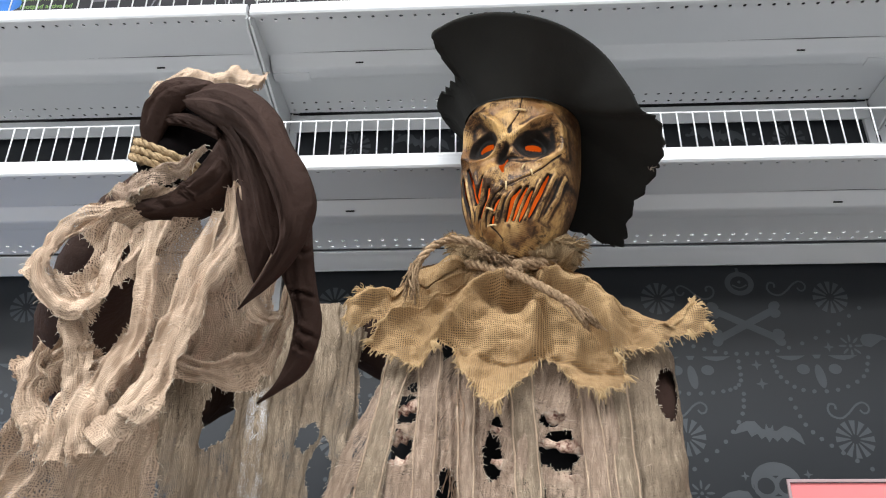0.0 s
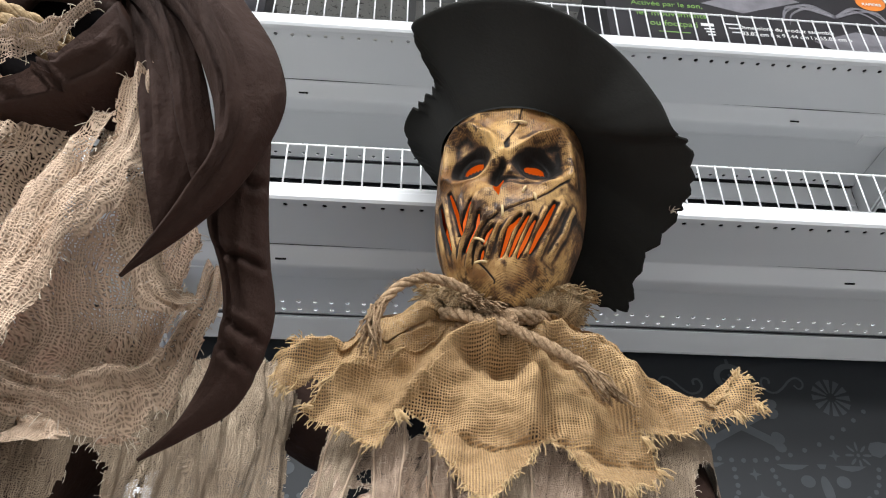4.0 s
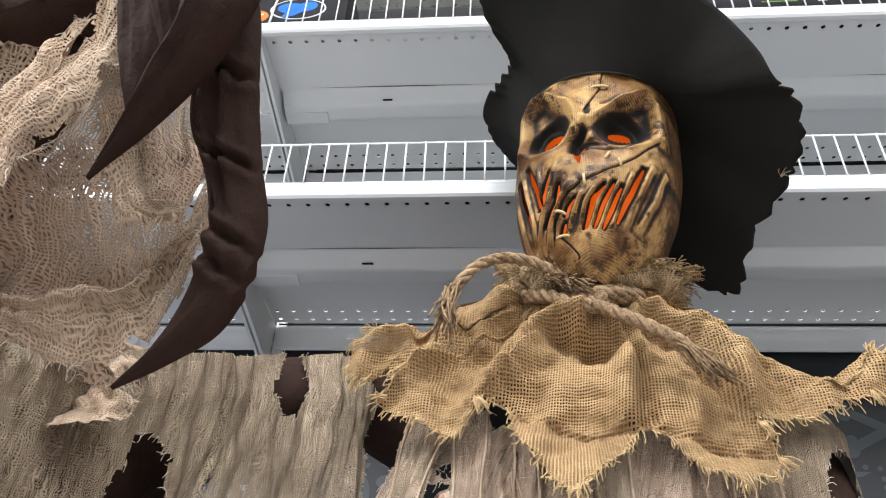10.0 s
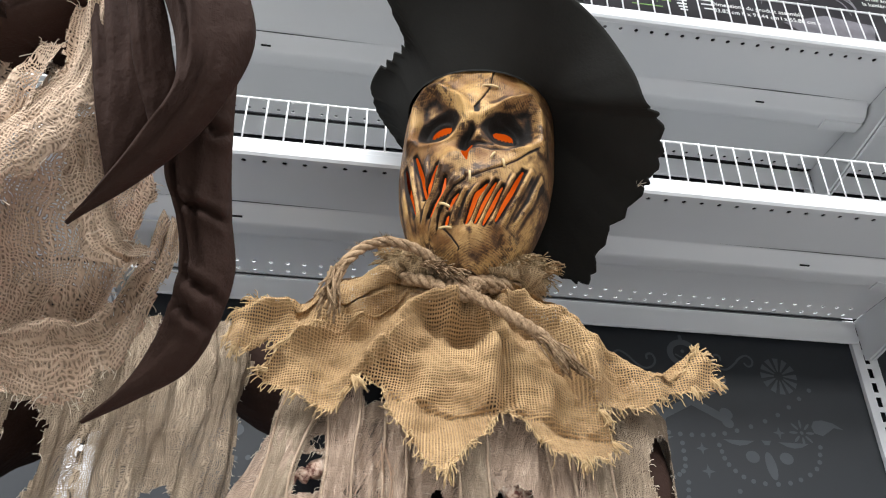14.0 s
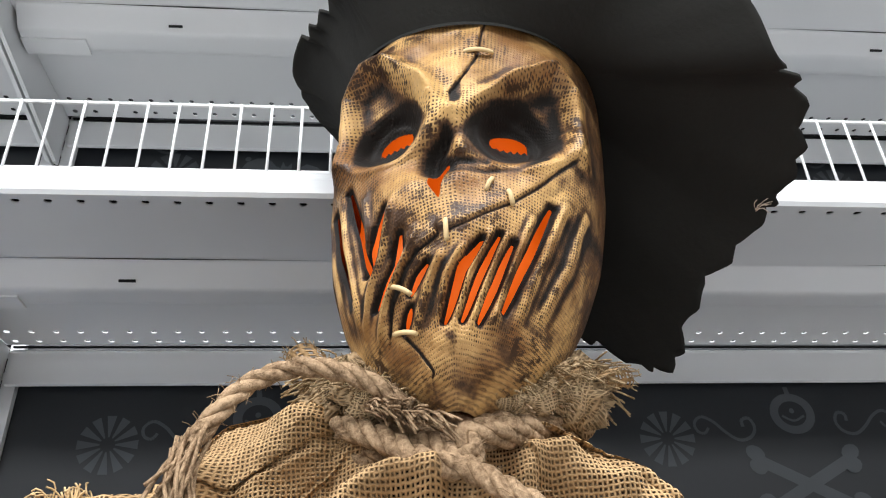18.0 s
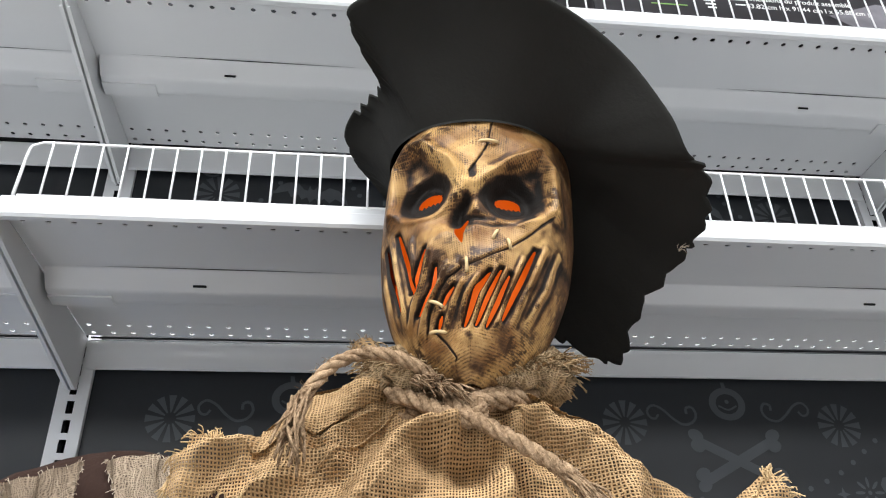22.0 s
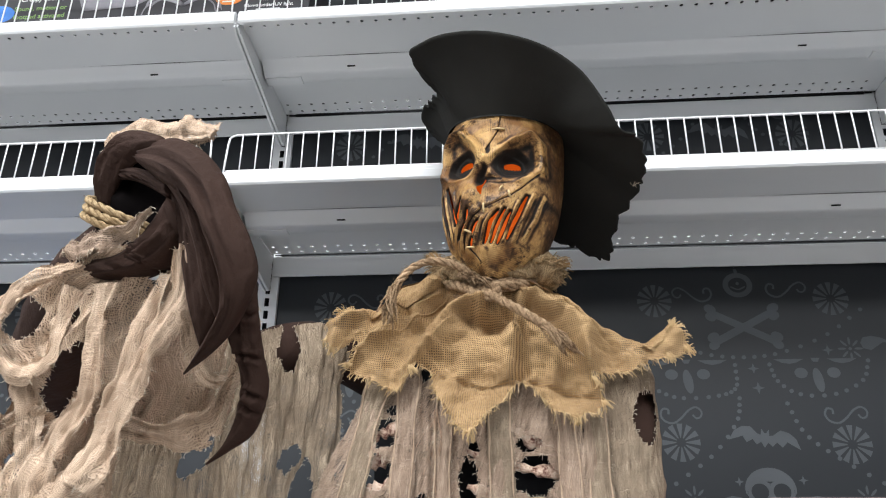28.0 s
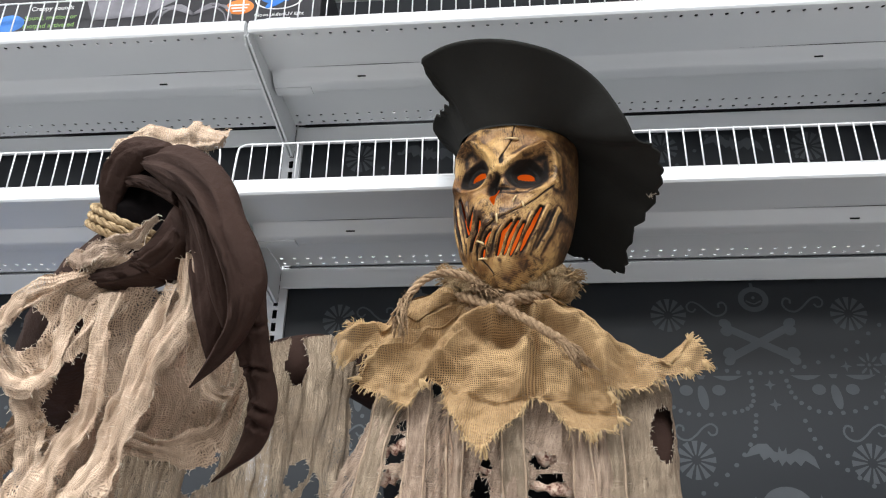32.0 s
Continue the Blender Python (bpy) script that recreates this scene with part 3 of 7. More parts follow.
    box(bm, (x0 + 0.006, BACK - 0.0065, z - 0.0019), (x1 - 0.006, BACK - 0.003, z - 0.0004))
    part("rear_gap_shade", bm, M_GAP_SHADE, sh, "dark strip for the shaded gap along the back edge", smooth=False)
    for s, xx in ((1, xa + 0.0028), (-1, xa + BAY - 0.0028)):
        bm = bmesh.new()
        blade = [(FRONT + 0.004, z - 0.022), (FRONT + 0.02, z - 0.028), (BACK - 0.012, z - 0.078), (BACK - 0.001, z - 0.074), (BACK - 0.001, z - 0.001), (FRONT + 0.016, z - 0.001)]
        a = [bm.verts.new((xx - 0.0012, y, q)) for y, q in blade]
        b = [bm.verts.new((xx + 0.0012, y, q)) for y, q in blade]
        bm.faces.new(a)
        bm.faces.new(b[::-1])
        for i in range(6):
            bm.faces.new((a[i], a[(i + 1) % 6], b[(i + 1) % 6], b[i]))
        # folded foot of the blade
        f0, f1 = (xx, xx + s * 0.0035)
        foot = [(FRONT + 0.02, z - 0.0282), (BACK - 0.014, z - 0.0775)]
        q = [bm.verts.new((fx, y, zz + dz)) for fx in (f0, f1) for y, zz in foot for dz in (0, 0.0015)]
        for ids in ((0, 2, 6, 4), (1, 5, 7, 3), (0, 4, 5, 1), (2, 3, 7, 6), (4, 6, 7, 5), (0, 1, 3, 2)):
            bm.faces.new([q[i] for i in ids])
        bmesh.ops.recalc_face_normals(bm, faces=bm.faces)
        part("bracket", bm, M_METAL, sh, "tapered steel shelf bracket", smooth=False)
    for k in range(2):
        bm = bmesh.new()
        bx = xa + (0.045, 0.865)[k]
        ln = (0.32, 0.345)[k]
        q = [bm.verts.new(p) for p in ((bx, c - 0.004, z - 0.0009), (bx + ln * 0.5, c - 0.0026, z - 0.0009), (bx + ln, c - 0.0035, z - 0.0009), (bx + ln * 0.5, c - 0.0045, z - 0.0009))]
        bm.faces.new(q)
        part("seam_gap", bm, M_GAP_SHADE, sh, "thin dark gap where the channel lifts", smooth=False)
    return sh


def fence(xa, z):
    """A wire fence clipped on a shelf's lip."""
    fe = thing("wire_fence", (xa + BAY / 2, FRONT + 0.008, z + 0.012), "white coated wire fence along the shelf's front lip", "shelf fence", "wire shelf fences")
    x0, x1, y = xa + 0.016, xa + BAY - 0.016, FRONT + 0.008
    zt, zb = z + 0.082, z + 0.0145
    bm = bmesh.new()
    r = 0.012
    ln = [(x0 - 0.004, y, zb), (x0 - 0.001, y, zt - r), (x0 + r * 0.35, y, zt - r * 0.3), (x0 + r, y, zt)]
    lin = catmull(ln, 8) + [np.array((x0 + 0.06, y, zt)), np.array((x1 - 0.06, y, zt))] + [np.array((x0 + x1 - q[0], y, q[2])) for q in catmull(ln, 8)[::-1]]
    tube(bm, lin, 0.0017, 8)
    part("top_rail", bm, M_WIRE, fe)
    bm = bmesh.new()
    tube(bm, [(x0, y, zb), (x1, y, zb)], 0.0017, 8)
    part("bottom_rail", bm, M_WIRE, fe)
    n = int((x1 - x0 - 0.02) / 0.0254)
    start = (x0 + x1) / 2 - n * 0.0254 / 2
    me = mesh_of(tube(bmesh.new(), [(0, 0, 0), (0, 0, zt - zb)], 0.0013, 6), "wire", M_WIRE)
    for i in range(n + 1):
        ob = new("wire", me)
        ob.parent = fe
        ob.location = Vector((start + i * 0.0254, y - 0.002, zb)) - fe.location
    return fe


for k, bx in enumerate((X0 - BAY, X0, X1)):
    for z in LEVELS:
        shelf(bx, z, k)
        fence(bx, z)

# ---- printed back panels ----


def poly(bm, pts, y):
    bm.faces.new([bm.verts.new((x, y, z)) for x, z in pts])


def disc(bm, x, z, rx, rz, y, n=18, turn=0.0):
    c, s = math.cos(turn), math.sin(turn)
    poly(bm, [(x + rx * math.cos(a) * c - rz * math.sin(a) * s, z + rx * math.cos(a) * s + rz * math.sin(a) * c) for a in [2 * math.pi * k / n for k in range(n)]], y)


def stroke(bm, pts, w0, w1, y, n=26):
    line = catmull(pts, n)
    for i in range(n - 1):
        a, b = line[i], line[i + 1]
        d = (b - a) / (np.linalg.norm(b - a) + 1e-9)
        nrm = np.array((-d[1], d[0]))
        wa, wb = (w0 + (w1 - w0) * k / (n - 1) for k in (i, i + 1))
        poly(bm, [tuple(a - nrm * wa), tuple(b - nrm * wb), tuple(b + nrm * wb), tuple(a + nrm * wa)], y)


def pinwheel(bm, x, z, r, y, n=12):
    for k in range(n):
        a = 2 * math.pi * k / n
        da, ra, rb = 0.16, r * 0.25, r
        poly(bm, [(x + ra * math.cos(a - da * 0.6), z + ra * math.sin(a - da * 0.6)), (x + rb * math.cos(a - da), z + rb * math.sin(a - da)),
                  (x + rb * math.cos(a + da), z + rb * math.sin(a + da)), (x + ra * math.cos(a + da * 0.6), z + ra * math.sin(a + da * 0.6))], y)


def star4(bm, x, z, r, y):
    poly(bm, [(x + (r if k % 2 == 0 else r * 0.36) * math.cos(math.pi * k / 4 + math.pi / 2), z + (r if k % 2 == 0 else r * 0.36) * math.sin(math.pi * k / 4 + math.pi / 2)) for k in range(8)], y)


def burst(bm, x, z, r, y):
    for k in range(8):
        a = math.pi * k / 4
        disc(bm, x + r * 0.65 * math.cos(a), z + r * 0.65 * math.sin(a), r * 0.34, r * 0.10, y, 10, a)
    disc(bm, x, z, r * 0.14, r * 0.14, y, 8)


def bones(bm, x, z, s, y):
    for sg in (-1, 1):
        a = (x - s, z - sg * s * 0.52)
        b = (x + s, z + sg * s * 0.52)
        yy = y - 0.0003 * (sg + 1)
        stroke(bm, [a, ((a[0] + b[0]) / 2, (a[1] + b[1]) / 2), b], s * 0.13, s * 0.13, yy, 6)
        for (ex, ez), d in ((a, -1), (b, 1)):
            disc(bm, ex + d * s * 0.08, ez + s * 0.17, s * 0.22, s * 0.17, yy - 0.0002, 12, 0.5 * sg)
            disc(bm, ex + d * s * 0.08, ez - s * 0.12, s * 0.2, s * 0.16, yy - 0.0004, 12, 0.5 * sg)


def bat(bm, x, z, s, y):
    half = [(0, -0.30), (0.10, -0.14), (0.22, -0.24), (0.34, -0.10), (0.50, -0.22), (0.62, -0.05), (0.82, -0.14), (1.0, -0.22), (0.86, 0.08), (0.66, 0.22), (0.42, 0.26), (0.22, 0.08), (0.12, 0.06), (0.10, 0.24), (0.03, 0.12)]
    turn = -0.16
    pts = [(px * s, pz * s) for px, pz in half] + [(-px * s, pz * s) for px, pz in half[::-1][:-1]]
    poly(bm, [(x + a * math.cos(turn) - b * math.sin(turn), z + a * math.sin(turn) + b * math.cos(turn)) for a, b in pts], y)


def skull(bm, x, z, s, y):
    """Face plate built as a ring of pieces round the sockets."""
    n = 40
    for k in range(n):
        a0, a1 = 2 * math.pi * k / n, 2 * math.pi * (k + 1) / n
        def out(a):
            w = 1.0 if math.sin(a) > -0.2 else 0.92
            return (x + s * w * math.cos(a), z + s * 0.86 * math.sin(a))
        def inn(a):
            return (x + s * 0.92 * math.cos(a), z - s * 0.08 + s * 0.40 * math.sin(a))
        poly(bm, [out(a0), out(a1), inn(a1), inn(a0)], y)
    for sg in (-1, 1):
        cx, cz, r = x + sg * s * 0.43, z - s * 0.08, s * 0.34
        for k in range(24):
            a0, a1 = 2 * math.pi * k / 24, 2 * math.pi * (k + 1) / 24
            o = []
            for a in (a0, a1):
                o.append((min(max(cx + s * 0.6 * math.cos(a), x if sg > 0 else x - s * 0.9), x + s * 0.9 if sg > 0 else x), cz + s * 0.44 * math.sin(a)))
            poly(bm, [o[0], o[1], (cx + r * math.cos(a1), cz + r * 0.95 * math.sin(a1)), (cx + r * math.cos(a0), cz + r * 0.95 * math.sin(a0))], y - 0.0003)
    for k in range(4):
        cx = x + (k - 1.5) * s * 0.27
        poly(bm, [(cx - s * 0.11, z - s * 0.62), (cx + s * 0.11, z - s * 0.62), (cx + s * 0.11, z - s * 1.12), (cx - s * 0.11, z - s * 1.12)], y - 0.0006)


def pumpkin(bm, x, z, s, y):
    n = 28
    for k in range(n):
        a0, a1 = 2 * math.pi * k / n, 2 * math.pi * (k + 1) / n
        poly(bm, [(x + s * math.cos(a0), z + s * 0.9 * math.sin(a0)), (x + s * math.cos(a1), z + s * 0.9 * math.sin(a1)),
                  (x + s * 0.62 * math.cos(a1), z + s * 0.55 * math.sin(a1)), (x + s * 0.62 * math.cos(a0), z + s * 0.55 * math.sin(a0))], y)
    poly(bm, [(x - s * 0.12, z + s * 0.85), (x + s * 0.12, z + s * 0.85), (x + s * 0.05, z + s * 1.2), (x - s * 0.15, z + s * 1.2)], y - 0.0002)
    disc(bm, x, z + s * 0.12, s * 0.12, s * 0.12, y, 8)
    stroke(bm, [(x - s * 0.5, z - s * 0.1), (x, z - s * 0.32), (x + s * 0.5, z - s * 0.1)], s * 0.05, s * 0.05, y - 0.0001, 10)


def scroll(bm, x, z, s, y, flip=1):
    pts = [(x + flip * px * s, z + pz * s) for px, pz in ((-0.55, 0.05), (-0.70, -0.12), (-0.92, -0.05), (-0.98, 0.22), (-0.72, 0.42), (-0.35, 0.25), (0.0, -0.1), (0.4, -0.35), (0.8, -0.25), (0.98, 0.05), (0.85, 0.35), (0.6, 0.3), (0.6, 0.08))]
    stroke(bm, pts, s * 0.045, s * 0.055, y, 40)


def dots(bm, pts, r, y, n):
    for x, z in [tuple(q) for q in catmull(pts, n)]:
        disc(bm, x, z, r, r * 0.9, y, 8, 0.5)


def leaf_drop(bm, x, z, s, y, flip=1):
    poly(bm, [(x + flip * s * a, z + s * b) for a, b in ((-0.9, 0.1), (-0.7, 0.42), (-0.2, 0.5), (0.4, 0.36), (0.95, 0.02), (0.4, 0.1), (0.1, -0.1), (-0.35, -0.38), (-0.8, -0.25))], y)


def motif_block(cx, base, y):
    """One repeat of the print, centred on cx; base is the height of its crossed bones."""
    made = []

    def one(fn, *a):
        bm = bmesh.new()
        fn(bm, *a)
        made.append(bm)

    b = base
    one(bones, cx, b, 0.052, y)
    one(pumpkin, cx, b + 0.082, 0.027, y)
    one(scroll, cx - 0.085, b + 0.064, 0.036, y, 1)
    one(scroll, cx + 0.085, b + 0.070, 0.036, y, -1)
    one(pinwheel, cx - 0.155, b + 0.054, 0.032, y)
    one(pinwheel, cx + 0.162, b + 0.052, 0.032, y)
    one(bat, cx + 0.008, b - 0.198, 0.060, y)
    one(skull, cx + 0.005, b - 0.285, 0.042, y)
    one(pinwheel, cx - 0.134, b - 0.206, 0.033, y)
    one(pinwheel, cx + 0.151, b - 0.211, 0.033, y)
    one(scroll, cx - 0.129, b - 0.160, 0.036, y, -1)
    one(scroll, cx + 0.150, b - 0.162, 0.036, y, -1)
    one(burst, cx - 0.121, b - 0.300, 0.022, y)
    one(burst, cx + 0.179, b - 0.043, 0.022, y)
    one(burst, cx + 0.16, b - 0.300, 0.022, y)
    one(leaf_drop, cx - 0.065, b - 0.31, 0.03, y, -1)
    one(leaf_drop, cx + 0.085, b - 0.31, 0.03, y, 1)
    one(leaf_drop, cx + 0.225, b - 0.035, 0.03, y, 1)
    for sx in (-0.11, 0.115):
        one(disc, cx + sx, b - 0.099, 0.0085, 0.022, y, 18, 0.12)
        for k in (-1, 1):
            one(disc, cx + sx + k * 0.028, b - 0.086, 0.0115, 0.0095, y)
            one(poly, [(cx + sx + k * 0.046 + 0.026 * a, b - 0.064 + 0.006 * c) for a, c in ((-1, 0.6), (1, 0.6), (0.5, -0.5), (0, -0.9), (-0.5, -0.5))], y)
        one(poly, [(cx + sx + 0.008 * a, b - 0.063 + 0.004 * c) for a, c in ((-1, 1), (1, 1), (0.5, -0.8), (-0.5, -0.8))], y)
    one(star4, cx + 0.006, b - 0.077, 0.010, y)
    one(star4, cx + 0.010, b - 0.112, 0.011, y)
    one(star4, cx - 0.045, b - 0.272, 0.008, y)
    one(star4, cx + 0.060, b - 0.270, 0.008, y)
    one(star4, cx + 0.140, b - 0.045, 0.010, y)
    one(dots, [(cx - 0.12, b - 0.035), (cx - 0.06, b - 0.052), (cx, b - 0.056), (cx + 0.06, b - 0.048), (cx + 0.14, b - 0.018), (cx + 0.21, b + 0.03)], 0.0042, y, 17)
    one(dots, [(cx - 0.025, b - 0.07), (cx - 0.028, b - 0.11), (cx - 0.06, b - 0.125), (cx - 0.13, b - 0.128), (cx - 0.175, b - 0.11)], 0.0042, y, 15)
    one(dots, [(cx + 0.035, b - 0.07), (cx + 0.045, b - 0.10), (cx + 0.08, b - 0.124), (cx + 0.14, b - 0.124), (cx + 0.19, b - 0.10), (cx + 0.205, b - 0.065)], 0.0042, y, 16)
    one(dots, [(cx - 0.025, b - 0.13), (cx - 0.035, b - 0.17), (cx - 0.08, b - 0.225), (cx - 0.15, b - 0.275)], 0.0042, y, 11)
    one(dots, [(cx + 0.055, b - 0.14), (cx + 0.075, b - 0.19), (cx + 0.12, b - 0.23), (cx + 0.19, b - 0.275)], 0.0042, y, 11)
    return made


PY = 1.413
for k, bx in enumerate((X0 - BAY, X0, X1)):
    pn = thing("back_panel", (bx + BAY / 2, PY + 0.004, 0), "charcoal shelving back panel printed with grey bats, skulls and pinwheels", "back panel", "printed back panels")
    part("board", box(bmesh.new(), (bx + 0.004, PY, 0.2), (bx + BAY - 0.004, PY + 0.008, 2.93)), M_PANEL, pn, smooth=False)
    for cx in (bx + 0.28, bx + 0.893):
        for lv, base in enumerate((2.100, 2.715)):
            if lv == 1 and k != 1:
                continue
            for bm in motif_block(cx, base, PY - 0.0006):
                bmesh.ops.recalc_face_normals(bm, faces=bm.faces)
                part("print_motif", bm, M_MOTIF, pn, smooth=False)

# ---- the scarecrow: mask, neck and dressed frame in one mesh ----
HEAD = Vector((0.098, 0.965, 0.0))
LEAN = 0.08
FYAW = math.radians(10)
FX = Vector((math.cos(FYAW), -math.sin(FYAW), 0))
FF = Vector((-math.sin(FYAW), -math.cos(FYAW), 0))
ZS = (2.022, 2.027, 2.040, 2.058, 2.08, 2.11, 2.15, 2.19, 2.225, 2.25, 2.268)
WS = (0.008, 0.025, 0.042, 0.056, 0.068, 0.078, 0.083, 0.083, 0.082, 0.075, 0.058)
DS = (0.035, 0.044, 0.056, 0.068, 0.081, 0.088, 0.090, 0.093, 0.093, 0.086, 0.068)
Z0 = 2.13


def eased(z, xs, ys):
    return 0.5 * np.interp(z, xs, ys) + 0.25 * (np.interp(z - 0.007, xs, ys) + np.interp(z + 0.007, xs, ys))


def seg_dist(x, z, pts):
    """Distance to a polyline, and how far along it (0..1), for arrays."""
    best, along = np.full(np.shape(x), 9.0), np.zeros(np.shape(x))
    n = len(pts) - 1
    for i in range(n):
        (ax, az), (bx, bz) = pts[i], pts[i + 1]
        dx, dz = bx - ax, bz - az
        t = np.clip(((x - ax) * dx + (z - az) * dz) / (dx * dx + dz * dz), 0, 1)
        d = np.hypot(x - ax - t * dx, z - az - t * dz)
        along = np.where(d < best, (i + t) / n, along)
        best = np.minimum(best, d)
    return best, along


# face features in metres across and above the mask's middle
SLITS = (
    ((-0.0715, 0.008), (-0.0679, -0.0113), (-0.0559, -0.0491), 0.0016),
    ((-0.0605, 0.0105), (-0.0513, -0.0195), (-0.0464, -0.0406), 0.0021),
    ((-0.0369, -0.0136), (-0.0426, -0.0297), (-0.0460, -0.0413), 0.0020),
    ((-0.0274, -0.0304), (-0.0294, -0.0435), (-0.0404, -0.0588), 0.0022),
    ((-0.0137, -0.0463), (-0.0183, -0.0518), (-0.0222, -0.0582), 0.0017),
    ((-0.0222, -0.0640), (-0.0232, -0.0680), (-0.0245, -0.0725), 0.0017),
    ((0.0133, -0.0374), (0.0035, -0.0510), (-0.0045, -0.0727), 0.0028),
    ((0.0219, -0.0351), (0.0123, -0.0544), (0.0036, -0.0732), 0.0019),
    ((0.0283, -0.0385), (0.0194, -0.0586), (0.0115, -0.0742), 0.0019),
    ((0.0476, -0.0159), (0.0371, -0.0407), (0.0232, -0.0690), 0.0024),
)
BROW_L = ((-0.0659, 0.0265), (-0.0650, 0.0475), (-0.0643, 0.0700), (-0.054, 0.0800), (-0.0407, 0.0765), (-0.0223, 0.0548), (-0.0123, 0.0403), (-0.0065, 0.0335))
BROW_R = ((-0.0010, 0.0295), (0.0115, 0.0396), (0.0292, 0.0540), (0.0495, 0.0645), (0.0589, 0.0561), (0.0615, 0.0358), (0.0620, 0.0174))
SEAM_TOP = ((0.0130, 0.1010), (0.0107, 0.0890), (0.0086, 0.0722), (0.0038, 0.0582), (-0.0048, 0.0460))
SEAM_CHEEK = ((-0.0035, -0.0321), (0.0127, -0.0256), (0.0276, -0.0186), (0.0432, -0.0044), (0.0588, 0.0142), (0.0640, 0.0300))
SEAM_MOUTH = ((-0.0090, -0.0342), (-0.0187, -0.0397), (-0.0271, -0.0519), (-0.0319, -0.0595), (-0.0330, -0.072))
SEAM_CHIN = ((-0.0278, -0.0743), (-0.0177, -0.0846), (-0.0109, -0.0935))
CORDS = (
    ((-0.0765, 0.0165), (-0.0735, -0.0105), (-0.0640, -0.0515), (-0.0590, -0.0645)),
    ((-0.0660, 0.0115), (-0.0600, -0.0235), (-0.0530, -0.0515), (-0.0500, -0.0655)),
    ((-0.0485, -0.0005), (-0.0468, -0.0195), (-0.0463, -0.0345)),
    ((-0.0310, -0.0115), (-0.0365, -0.0375), (-0.0440, -0.0515), (-0.0480, -0.0675)),
    ((-0.0185, -0.0315), (-0.0262, -0.0485), (-0.0350, -0.0625), (-0.0385, -0.0745)),
    ((-0.0060, -0.0435), (-0.0130, -0.0575), (-0.0190, -0.0765)),
    ((0.0050, -0.0415), (-0.0035, -0.0545), (-0.0095, -0.0770)),
    ((0.0176, -0.0355), (0.0080, -0.0545), (-0.0002, -0.0775)),
    ((0.0252, -0.0365), (0.0160, -0.0585), (0.0078, -0.0785)),
    ((0.0385, -0.0255), (0.0285, -0.0515), (0.0170, -0.0785)),
    ((0.0550, -0.0135), (0.0440, -0.0415), (0.0290, -0.0745)),
    ((0.0660, -0.0115), (0.0560, -0.0415), (0.0410, -0.0705)),
)


def bell(d, w):
    return np.exp(-((d / w) ** 2))


def wave_noise(x, z, f, seed):
    """A cheap uneven field over arrays, about -1..1."""
    out = 0
    for k in range(4):
        a = seed * 1.7 + k * 2.4
        out = out + np.sin(f * (1 + 0.37 * k) * (x * math.cos(a) + z * math.sin(a)) + seed * 3 + 2.2 * np.sin(f * 0.6 * (x * math.sin(a) - z * math.cos(a)) + k))
    return out / 3.0


